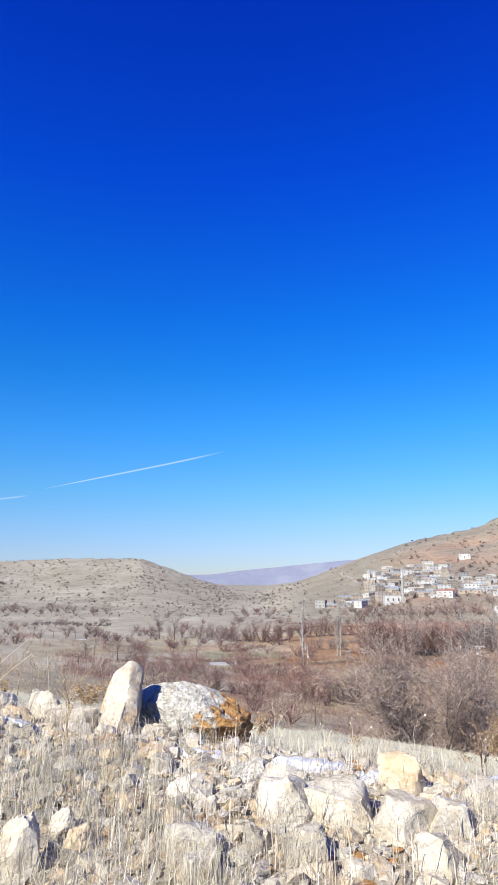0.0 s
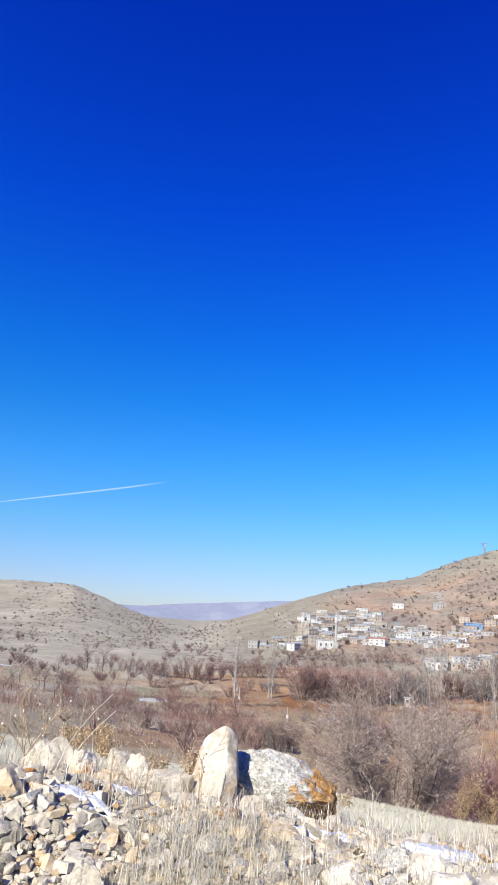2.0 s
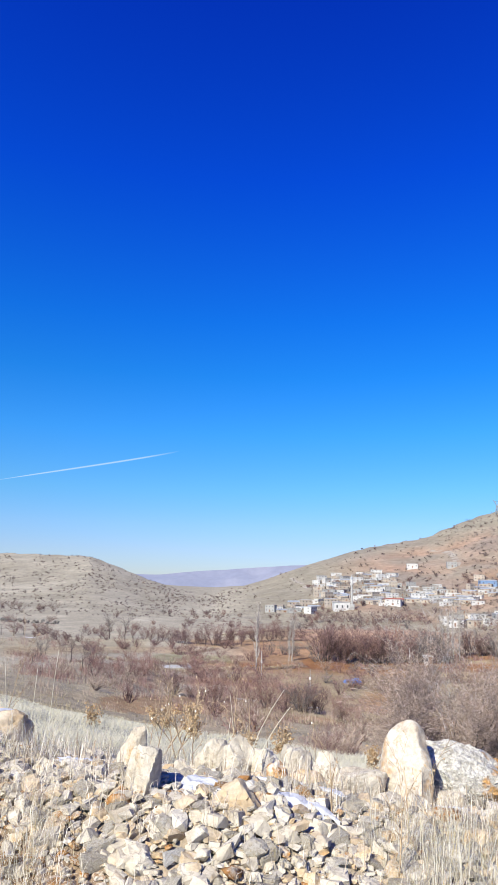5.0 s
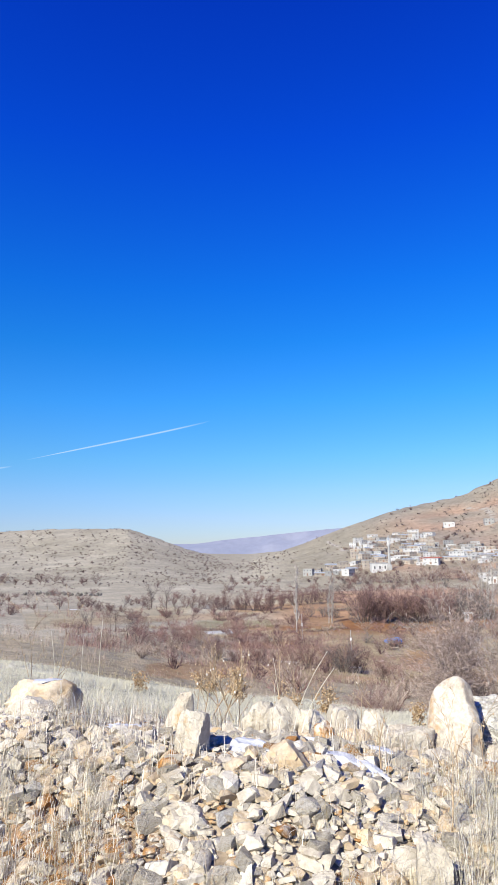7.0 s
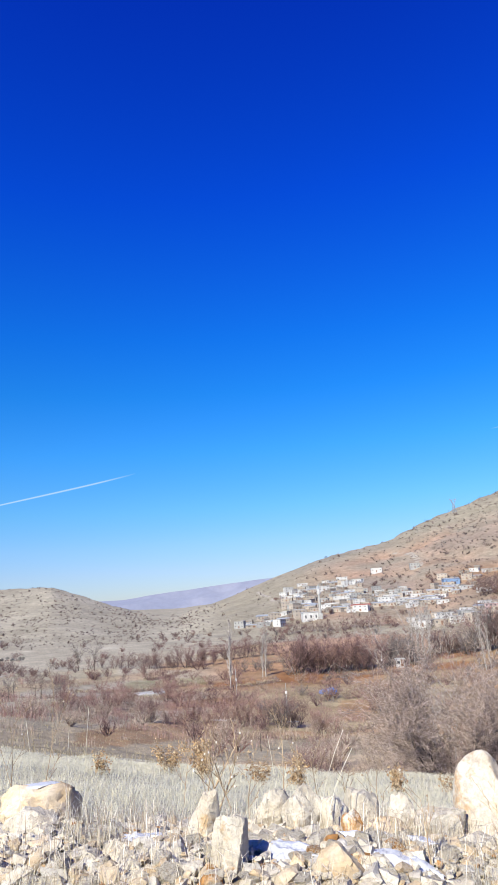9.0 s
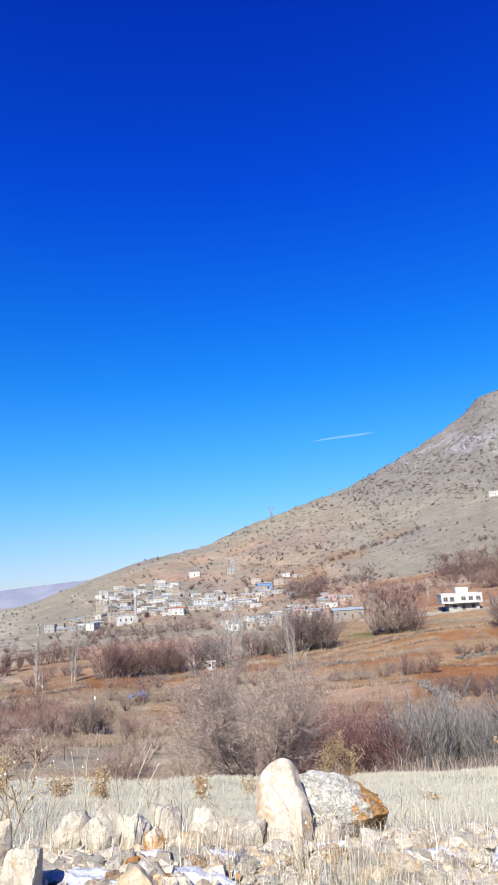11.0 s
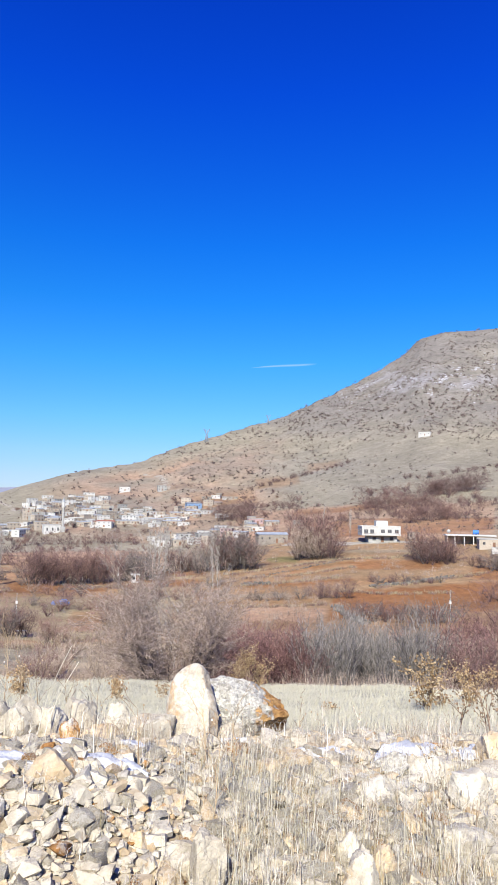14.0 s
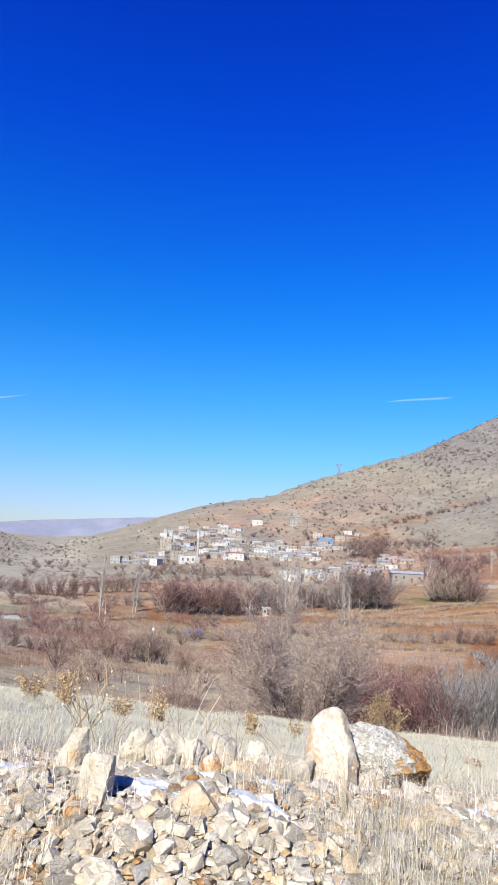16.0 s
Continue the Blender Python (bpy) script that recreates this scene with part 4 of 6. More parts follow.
# ---- old snow lying between the stones ----
def snow_patch(seed, x0, y0, wx, wy, turn, thick=0.05):
    n = 40
    off = Vector((seed * 2.3, seed, 0))
    verts, faces, ids = [], [], {}
    ca, sa = math.cos(radians(turn)), math.sin(radians(turn))
    for i in range(n):
        for j in range(n):
            u, v = 2 * i / (n - 1) - 1, 2 * j / (n - 1) - 1
            edge = 0.85 - math.hypot(u, v) + 0.5 * noise.fractal(Vector((u * 1.6, v * 1.6, 0)) + off, 1, 2, 3)
            if edge < 0:
                continue
            x, y = x0 + ca * u * wx - sa * v * wy, y0 + sa * u * wx + ca * v * wy
            h = 0.5 * thick * min(1, edge * 2.2) ** 0.7 + 0.014 * noise.fractal(Vector((x * 14, y * 14, seed)), 1, 2, 4)
            ids[i, j] = len(verts)
            verts.append((x, y, ground_at(x, y) + h - 0.004))
    for i, j in ids:
        q = [(i, j), (i + 1, j), (i + 1, j + 1), (i, j + 1)]
        if all(k in ids for k in q):
            faces.append([ids[k] for k in q])
    ob = new("snow_patch", mesh_of("snow_patch", verts, faces, SNOW, True))
    tagged(ob, "patch of old melting snow between the stones", "snow", "snow patches")


for row in SNOW_SPOTS:
    snow_patch(*row)


# ---- dry grass ----
def blades(name, rows, material, label):
    """Blades (x, y, z, height, lean, heading, width) as tapered, bent strips in one mesh."""
    r = np.array(rows, float)
    x, y, z, h, lean, hd, w = r.T
    dx, dy = np.sin(hd), np.cos(hd)
    px, py = -dy * w / 2, dx * w / 2
    n = len(r)
    V = np.zeros((n, 5, 3))
    V[:, 0] = np.stack([x - px, y - py, z - 0.02], 1)
    V[:, 1] = np.stack([x + px, y + py, z - 0.02], 1)
    mx, my, mz = x + dx * lean * h * 0.3, y + dy * lean * h * 0.3, z + h * 0.58
    V[:, 2] = np.stack([mx + px * 0.8, my + py * 0.8, mz], 1)
    V[:, 3] = np.stack([mx - px * 0.8, my - py * 0.8, mz], 1)
    V[:, 4] = np.stack([x + dx * lean * h, y + dy * lean * h, z + h * (1 - 0.35 * lean)], 1)
    b = (np.arange(n) * 5)[:, None]
    faces = (b + [[0, 1, 2, 3]]).tolist() + (b + [[3, 2, 4]]).tolist()
    ob = new(name, mesh_of(name, V.reshape(-1, 3), faces, material))
    tagged(ob, label, "grass", kind="stuff")


def grass():
    rng = np.random.default_rng(4)
    # the meadow behind the heap
    n = 175000
    az, r = rng.uniform(-38, 46, n), 5.0 + 17.5 * rng.random(n) ** 0.85
    x, y = r * np.sin(np.radians(az)), r * np.cos(np.radians(az))
    keep = y > 4.85
    x, y, r = x[keep], y[keep], r[keep]
    z = land_height(x, y)
    h = rng.uniform(0.05, 0.15, len(x)) * (1 + 0.45 * rough_noise(x, y, 0.9, 3, 2)).clip(0.5, 1.8)
    blades("meadow_grass", np.stack([x, y, z, h, rng.uniform(0.4, 1.5, len(x)), rng.normal(1.6, 0.9, len(x)), 0.0016 + 0.00032 * r], 1), MEADOW, "pale dry winter grass covering the slope")
    # tufts on the far slope to the valley
    n = 26000
    az, r = rng.uniform(-40, 2, n), 22 + 110 * rng.random(n) ** 1.3
    x, y = r * np.sin(np.radians(az)), r * np.cos(np.radians(az))
    keep = rough_noise(x, y, 0.06, 3, 2) > rng.uniform(-0.9, 0.6, n) - 0.3 * (az < -18)
    x, y, r = x[keep], y[keep], r[keep]
    blades("slope_grass", np.stack([x, y, land_height(x, y), rng.uniform(0.08, 0.24, len(x)), rng.uniform(0.2, 1.2, len(x)), rng.uniform(0, 6.28, len(x)), 0.003 + 0.0005 * r], 1), SLOPESTRAW, "tufts of dry grass on the slope to the valley")
    # stalks in and before the heap
    rows = []
    rr = random.Random(9)
    while len(rows) < 13500:
        cx, cy = rr.uniform(-3.6, 4.6), rr.uniform(2.0, 4.9)
        dens = 0.12 + 1.5 * noise.noise(Vector((cx * 1.6, cy * 2.0, 7.0))) + 0.12 * (2.9 - cy)
        dens += 0.55 * math.exp(-((cx - 1.3) / 0.8) ** 2) * (cy < 3.9) + 0.2 * (cx < -1.2) - 0.6 * (-2.15 < cx < -1.25 and 3.2 < cy < 4.3) - 0.34 * max(0, 1 - ((cx + 0.1) / 0.75) ** 2) + 0.45 * math.exp(-((cx + 1.1) / 0.5) ** 2 - ((cy - 2.9) / 0.35) ** 2)
        if rr.random() > dens or (in_snow(cx, cy + 0.3) or in_snow(cx, cy + 0.15) or in_snow(cx, cy)) and rr.random() < 0.8:
            continue
        tall = rr.uniform(0.13, 0.40) * (1.0 if cy < 3.9 else 0.6)
        for _ in range(rr.randint(4, 13)):
            x, y = cx + rr.gauss(0, 0.04), cy + rr.gauss(0, 0.04)
            rows.append((x, y, ground_at(x, y), tall * rr.uniform(0.45, 1.1), rr.uniform(0.05, 1.1), rr.gauss(1.2, 1.5), rr.uniform(0.0013, 0.0028)))
    blades("dry_grass", rows, STRAW, "bleached dry grass stalks growing through the stones")
    # dark dead stems tangled among the stones
    rows = []
    while len(rows) < 8000:
        cx, cy = rr.uniform(-3.4, 4.4), rr.uniform(2.1, 4.9)
        if rr.random() > 0.22 + 0.9 * noise.noise(Vector((cx * 1.4, cy * 1.6, 3.0))) + 0.3 * (cx > 1.2) + 0.5 * math.exp(-((cx + 1.1) / 0.5) ** 2 - ((cy - 2.85) / 0.4) ** 2) + 0.3 * math.exp(-((cx - 0.8) / 0.3) ** 2):
            continue
        for _ in range(rr.randint(5, 16)):
            x, y = cx + rr.gauss(0, 0.07), cy + rr.gauss(0, 0.07)
            rows.append((x, y, ground_at(x, y) + rr.uniform(0, 0.05), rr.uniform(0.06, 0.24), rr.uniform(0.1, 1.5), rr.uniform(0, 6.28), rr.uniform(0.0018, 0.0036)))
    blades("dead_stems", rows, WEED, "tangled dark dead weed stems between the stones")


# ---- bare trees ----
def grow(rng, segs, p, d, length, radius, level, spec):
    steps = spec["steps"][level]
    kids, wander, lift = spec["kids"][level], spec["wander"][level], spec["lift"][level]
    r = radius
    for i in range(steps):
        d = (d + Vector((rng.gauss(0, wander), rng.gauss(0, wander), rng.gauss(0, wander * 0.6) + lift))).normalized()
        q = p + d * (length / steps)
        r2 = radius * (1 - 0.8 * (i + 1) / steps)
        segs.append((p.copy(), q.copy(), r, max(r2, spec["thin"]), level))
        p, r = q, max(r2, spec["thin"])
        if level + 1 < len(spec["steps"]) and (i + 1) / steps > spec["bare"][level]:
            for _ in range(kids):
                side = Vector((rng.gauss(0, 1), rng.gauss(0, 1), rng.gauss(0, 0.5))).normalized()
                dd = (d * (1 - spec["spread"][level]) + side * spec["spread"][level]).normalized()
                grow(rng, segs, p.copy(), dd, length * spec["ratio"][level] * rng.uniform(0.6, 1.15), r * 0.7, level + 1, spec)


def tree(name, seed, stems, height, spec, trunk_mat, twig_mat, label, group, category="tree", fan=0.35, foot=0.12):
    rng = random.Random(seed)
    segs = []
    for k in range(stems):
        a = 6.28 * k / stems + rng.uniform(0, 1)
        d = Vector((math.cos(a) * fan * rng.uniform(0.4, 1.2), math.sin(a) * fan * rng.uniform(0.4, 1.2), 1)).normalized()
        grow(rng, segs, Vector((math.cos(a) * foot, math.sin(a) * foot, -0.15)), d, height * rng.uniform(0.62, 0.85), spec["girth"], 0, spec)
    ob = tagged(new(name), label, category, group)
    wood = [s[:4] for s in segs if s[4] < spec["trunk"]]
    twigs = [s[:4] for s in segs if s[4] >= spec["trunk"]]
    part("trunk", tubes_mesh("trunk", wood, trunk_mat, 5), None, ob)
    part("crown", (tubes_mesh("crown", twigs, twig_mat, 3) if spec is BIGTREE else strips_mesh("crown", twigs, twig_mat)), None, ob)
    return ob


SHRUB = dict(steps=[4, 3, 3], kids=[3, 3, 0], wander=[0.12, 0.18, 0.22], lift=[0.05, 0.09, 0.08], bare=[0.1, 0.1, 1], spread=[0.42, 0.5, 0.5], ratio=[0.46, 0.5, 0.5], thin=0.010, girth=0.034, trunk=1)
NEARSHRUB = dict(steps=[4, 4, 3], kids=[3, 3, 0], wander=[0.12, 0.17, 0.22], lift=[0.04, 0.07, 0.05], bare=[0.1, 0.1, 1], spread=[0.45, 0.5, 0.5], ratio=[0.48, 0.5, 0.5], thin=0.0068, girth=0.04, trunk=1)
NEARWILLOW = dict(steps=[5, 4, 3], kids=[3, 2, 0], wander=[0.07, 0.10, 0.16], lift=[0.06, 0.14, 0.1], bare=[0.1, 0.1, 1], spread=[0.3, 0.36, 0.5], ratio=[0.45, 0.5, 0.5], thin=0.007, girth=0.035, trunk=1)
ORCHARD = dict(steps=[3, 4, 3, 3], kids=[3, 2, 2, 0], wander=[0.08, 0.18, 0.22, 0.25], lift=[0.02, 0.05, 0.05, 0.04], bare=[0.5, 0.2, 0.1, 1], spread=[0.62, 0.5, 0.55, 0.5], ratio=[0.75, 0.55, 0.55, 0.5], thin=0.016, girth=0.13, trunk=2)
POPLAR = dict(steps=[10, 4, 3], kids=[4, 2, 0], wander=[0.02, 0.08, 0.12], lift=[0.05, 0.35, 0.25], bare=[0.1, 0.15, 1], spread=[0.38, 0.4, 0.5], ratio=[0.17, 0.5, 0.5], thin=0.022, girth=0.15, trunk=1)
BIGTREE = dict(steps=[6, 5, 4, 3], kids=[2, 2, 2, 0], wander=[0.13, 0.2, 0.26, 0.3], lift=[0.03, 0.05, 0.05, 0.03], bare=[0.15, 0.1, 0.1, 1], spread=[0.45, 0.52, 0.55, 0.5], ratio=[0.5, 0.5, 0.5, 0.5], thin=0.0052, girth=0.036, trunk=1)
PALETREE = dict(steps=[5, 5, 4, 3], kids=[2, 2, 1, 0], wander=[0.07, 0.13, 0.2, 0.25], lift=[0.05, 0.09, 0.09, 0.05], bare=[0.35, 0.2, 0.1, 1], spread=[0.4, 0.42, 0.45, 0.5], ratio=[0.55, 0.48, 0.45, 0.5], thin=0.007, girth=0.065, trunk=2)


def put(ob, x, y, s=1.0, turn=0.0, sink=0.1):
    ob.matrix_world = Matrix.LocRotScale((x, y, ground_at(x, y) - sink), Euler((0, 0, turn)), (s, s, s))


# the big bare tree past the meadow's edge
big = tree("bare_tree", 77, 13, 3.7, BIGTREE, BARK, TWIG_BIG, "large many-stemmed bare grey tree below the meadow's edge", "", fan=0.85, foot=0.4)
put(big, 3.35, 20.3, 0.95, 0.4, 0.2)
for seed, x, y, s in ((61, 7.3, 47.0, 1.0), (62, 9.6, 50.0, 0.8)):
    put(tree("bare_tree", seed, 3, 8.6, PALETREE, WHITE_BARK, TWIG_POPLAR, "tall bare tree with whitish bark behind the thicket", "whitish trees", fan=0.3, foot=0.2), x, y, s, 1.0, 0.2)

SHRUB_LABEL = {"r": "leafless reddish-brown shrub in the valley", "p": "leafless purple-brown tree in the valley", "g": "leafless grey shrub in the valley", "t": "leafless tan shrub in the valley"}


def tree_kinds():
    lib = {}
    for key, tm, sm in (("r", BARK, TWIG_RED), ("p", BARK, TWIG_PURPLE), ("g", BARK, TWIG_GREY), ("t", BARK, TWIG_TAN)):
        lib[key] = [tree("bare_shrub", 100 + 7 * k + ord(key), 7, 3.9, SHRUB, tm, sm, SHRUB_LABEL[key], "valley shrubs", "shrub", (0.6, 0.42, 0.8)[k], 0.14) for k in range(3)]
    for key, sm, words in (("R", TWIG_WINE, "leafless reddish-brown shrub below the meadow's edge"), ("P", TWIG_PURPLE, "leafless purple-brown shrub below the meadow's edge"), ("T", TWIG_TAN, "leafless tan shrub below the meadow's edge")):
        lib[key] = [tree("bare_shrub", 300 + 5 * k + ord(key), 7, 3.7, NEARSHRUB, BARK, sm, words, "shrubs below the meadow", "shrub", (0.8, 0.55)[k], 0.08) for k in range(2)]
    lib["S"] = [tree("bare_shrub", 340 + k, 9, 4.0, NEARWILLOW, BARK, TWIG_SILVER, "silvery upright bare willow shrub below the meadow's edge", "shrubs below the meadow", "shrub", 0.35, 0.08) for k in range(2)]
    lib["o"] = [tree("bare_tree", 210 + k, 1, 4.4, ORCHARD, BARK, TWIG_PURPLE if k else TWIG_GREY, "bare round-crowned orchard tree", "orchard trees", "tree", 0.12, 0.0) for k in range(2)]
    lib["l"] = [tree("poplar", 230 + k, 1, 13.0, POPLAR, PALE_BARK, TWIG_POPLAR, "tall narrow bare poplar with pale bark", "poplars", "tree", 0.02, 0.0) for k in range(2)]
    return lib


def far_shrubs(rows):
    """Shrubs far off, past what one could count: sprays of bare twigs joined by colour."""
    spec = dict(steps=[3, 2, 2], kids=[2, 2, 0], wander=[0.12, 0.2, 0.25], lift=[0.03, 0.05, 0.05], bare=[0.1, 0.1, 1], spread=[0.5, 0.55, 0.5], ratio=[0.55, 0.6, 0.5], thin=0.04, girth=0.09, trunk=1)
    for keys, mat_, label in (("r", TWIG_RED, "far reddish leafless shrubs"), ("p", TWIG_PURPLE, "far purple-brown leafless shrubs"), ("g", TWIG_GREY, "far grey leafless shrubs"), ("t", TWIG_TAN, "far tan leafless shrubs")):
        segs = []
        for n, (key, x, y, s) in enumerate(rows):
            if key not in keys:
                continue
            rng = random.Random(900 + n)
            spec["thin"] = 0.006 + 0.00008 * math.hypot(x, y)
            for k in range(7):
                a = 6.28 * k / 7 + rng.random()
                f = rng.uniform(0.3, 1.1)
                grow(rng, segs, Vector((x, y, ground_at(x, y) - 0.2)), Vector((math.cos(a) * f, math.sin(a) * f, 1)).normalized(), 3.2 * s * rng.uniform(0.7, 1.0), spec["girth"], 0, spec)
        if segs:
            tagged(new("far_shrubs", strips_mesh("far_shrubs", [q[:4] for q in segs], mat_)), label + " at the foot of the hills", "shrubs", kind="stuff")


def woods():
    lib = tree_kinds()
    used = {id(o): 0 for v in lib.values() for o in v}
    rng = random.Random(17)

    tally = {}
    joined = []

    def plant(key, x, y, s):
        kind = "shrub" if key in "rpgtRPTS" else key
        if kind == "shrub" and (tally.get(kind, 0) >= 295 or math.hypot(x, y) > 340):
            joined.append((key.lower().replace("s", "g"), x, y, s))
            return
        tally[kind] = tally.get(kind, 0) + 1
        ob = rng.choice(lib[key])
        z = ground_at(x, y) - 0.1
        m = Matrix.LocRotScale((x, y, z), Euler((0, 0, rng.uniform(0, 6.28))), (s, s, s * rng.uniform(0.85, 1.15)))
        if used[id(ob)] == 0:
            ob.matrix_world = m
            used[id(ob)] = 1
        else:
            later.append((ob, Matrix.LocRotScale((x, y, z), m.to_euler(), (1, 1, 1)), m.to_scale()))

    later = []

    def scatter(rows):
        for a0, a1, r0, r1, n, keys, s0, s1 in rows:
            for _ in range(n):
                a = radians(rng.uniform(a0, a1))
                r = math.sqrt(rng.uniform(r0 * r0, r1 * r1))
                plant(rng.choice(keys), r * math.sin(a), r * math.cos(a), rng.uniform(s0, s1))

    scatter(WOODS[:6])
    # rows and clumps along the terraces
    for a0, e0, a1, e1, n, keys, tall in CLUMPS:
        for k in range(n):
            t = (k + rng.uniform(0.0, 1.0)) / n
            x, y, z = at_view(a0 + (a1 - a0) * t, e0 + (e1 - e0) * t + rng.uniform(-0.12, 0.12))
            plant(rng.choice(keys), x, y, rng.uniform(0.6, 1.1) * math.hypot(x, y) * math.tan(radians(tall)) / 3.6)
    # stretches of the valley: headings, distances, how many, kinds, size
    scatter(WOODS[6:])
    for az, el, tall in ((-7.76, -7.04, 4.2), (-4.85, -6.3, 3.6), (-5.1, -6.3, 3.0), (7.2, -5.8, 3.7), (7.55, -5.8, 3.4), (7.95, -5.8, 3.7), (8.4, -5.75, 3.5), (12.5, -6.6, 3.7), (12.9, -6.5, 2.8), (24.0, -2.2, 1.9), (21.8, -1.4, 1.6)):
        x, y, z = at_view(az, el)
        plant("l", x, y, math.hypot(x, y) * math.tan(radians(tall)) / 10.5)
    for ob, m, s in later:
        c = copy_thing(ob, m)
        c.scale = s
    far_shrubs(joined)
    for v in lib.values():
        for ob in v:
            if used[id(ob)] == 0:
                for piece in list(ob.children):
                    bpy.data.objects.remove(piece)
                bpy.data.objects.remove(ob)


WOODS = [
    # headings, distances, how many, kinds, sizes
    (11.5, 20, 33, 46, 34, "RRR", 0.65, 1.05), (20, 31.5, 33, 46, 44, "SSS", 0.65, 1.05), (31, 36, 33, 52, 16, "PRT", 0.7, 1.1), (33, 46, 36, 70, 20, "RRP", 0.8, 1.3), (-3, 12, 30, 60, 14, "TTP", 0.45, 0.8), (13, 34, 50, 75, 14, "RPT", 0.7, 1.1),
    (36, 46, 80, 150, 12, "pgo", 0.8, 1.3), (-14, 3, 125, 210, 18, "rrpt", 0.7, 1.2), (-24, -8, 125, 240, 22, "rrpo", 0.5, 1.0), (-4, 13, 165, 290, 26, "rpg", 0.6, 1.2), (-10, 8, 60, 120, 10, "tro", 0.6, 1.0), (-24, -3, 65, 125, 20, "rptt", 0.45, 0.85),
    (-33, -8, 200, 340, 36, "pppr", 0.5, 1.0), (-33, -18, 110, 200, 7, "opp", 0.5, 0.8), (12, 30, 95, 130, 6, "prg", 0.5, 0.9),
    (25, 35, 390, 560, 60, "pppr", 1.0, 2.0), (14, 25, 300, 420, 20, "rpp", 0.8, 1.5), (8, 15, 330, 420, 12, "ppg", 1.0, 1.6),
    (-20, -6, 380, 520, 14, "ppr", 0.7, 1.1), (15, 20, 500, 580, 16, "ppr", 1.2, 2.2), (34, 40, 300, 420, 10, "ppo", 0.8, 1.2), (-5, 16, 330, 440, 40, "pgr", 0.7, 1.3), (-5, 18, 420, 640, 100, "ppr", 0.5, 1.1),
]
CLUMPS = [
    # heading and height angle of the feet from, to, how many, kinds, height as an angle
    (12.6, -5.1, 16.0, -5.0, 10, "gggp", 2.8), (4.8, -6.0, 7.4, -5.9, 8, "ggp", 2.2), (-2.6, -6.3, 4.6, -6.2, 20, "rpp", 2.5), (8.8, -5.35, 12.2, -5.3, 9, "pg", 2.0),
    (-15.5, -9.0, -9.0, -9.6, 7, "rrp", 2.0), (-8.6, -9.8, -5.0, -9.8, 4, "rr", 2.2), (-4.6, -10.2, -2.0, -10.2, 4, "pg", 2.8), (-1.5, -10.8, 0.6, -10.8, 3, "rt", 2.4), (3.2, -9.3, 6.2, -9.2, 6, "pr", 2.0),
    (19.2, -4.1, 23.0, -4.0, 7, "ttp", 2.7), (20.2, -7.2, 24.2, -7.2, 6, "p", 1.6), (-14.5, -5.1, -9.0, -5.2, 12, "pp", 1.3), (-9.0, -4.9, -4.0, -4.7, 10, "pr", 1.4), (-3.0, -3.2, 6.0, -2.9, 18, "ppr", 1.1),
    (-20.5, -4.6, -14.0, -5.0, 11, "ppo", 1.2), (-26, -6.5, -20.0, -6.4, 6, "o", 1.3), (-21.0, -7.7, -17.0, -7.7, 4, "pr", 1.9), (-17.0, -7.6, -15.4, -7.6, 3, "rrp", 1.9), (-13.2, -7.6, -12.0, -7.5, 3, "rr", 1.7), (-12.5, -7.9, -6.0, -8.2, 6, "rp", 1.5),
    (25.0, 0.1, 31.0, 0.6, 24, "ppr", 1.5), (28.5, -0.9, 32.5, -0.4, 20, "ppr", 1.6), (30.2, 1.3, 34.6, 1.9, 22, "ppp", 1.5), (29.2, -3.9, 32.4, -3.9, 11, "ppr", 2.3), (33.6, -4.3, 36.2, -4.4, 6, "ppg", 1.2), (20.0, -3.9, 22.6, -3.8, 9, "rrp", 3.3), (36.6, -4.6, 41.0, -4.7, 12, "ppg", 1.8), (37.5, 2.0, 41.0, 2.6, 7, "pp", 0.9), (19.0, -1.2, 24.0, -0.6, 12, "rrp", 0.9),
    (35.4, -11.6, 41.0, -11.2, 14, "RPP", 6.2), (29.8, -4.2, 32.6, -4.1, 7, "gpp", 2.6), (35.0, -4.6, 38.4, -4.5, 6, "gp", 1.8), (24.6, -8.5, 33.0, -8.3, 15, "ggp", 1.3), (25.4, -5.95, 31.4, -5.6, 11, "ppg", 0.8),
    (12.8, -0.95, 16.0, -0.9, 13, "pp", 1.8), (15.5, -7.6, 20.0, -7.4, 6, "gt", 1.2), (-1.0, -8.3, 3.6, -8.4, 6, "tr", 1.6), (6.5, -7.6, 11.5, -7.4, 6, "tr", 1.4), (34.8, -6.9, 39.5, -6.9, 7, "ppr", 2.4),
    (-30, -4.2, -22.0, -4.9, 8, "po", 0.9), (33.0, 0.4, 40.0, 1.2, 13, "pp", 0.7), (36.0, -1.2, 41.0, -0.8, 8, "pp", 0.6), (28.0, 2.6, 36.0, 3.6, 12, "pp", 0.5), (15.5, 1.6, 24.0, 4.0, 18, "pp", 0.45), (24.0, -8.9, 32.5, -8.8, 14, "gp", 1.5), (-33, -2.3, -24.0, -2.6, 12, "pp", 0.7), (3.0, -4.4, 9.0, -4.3, 9, "pr", 1.0), (-8.0, -5.9, -3.0, -5.8, 6, "pg", 1.2), (16.0, -2.8, 19.5, -2.4, 8, "pr", 1.0),
]


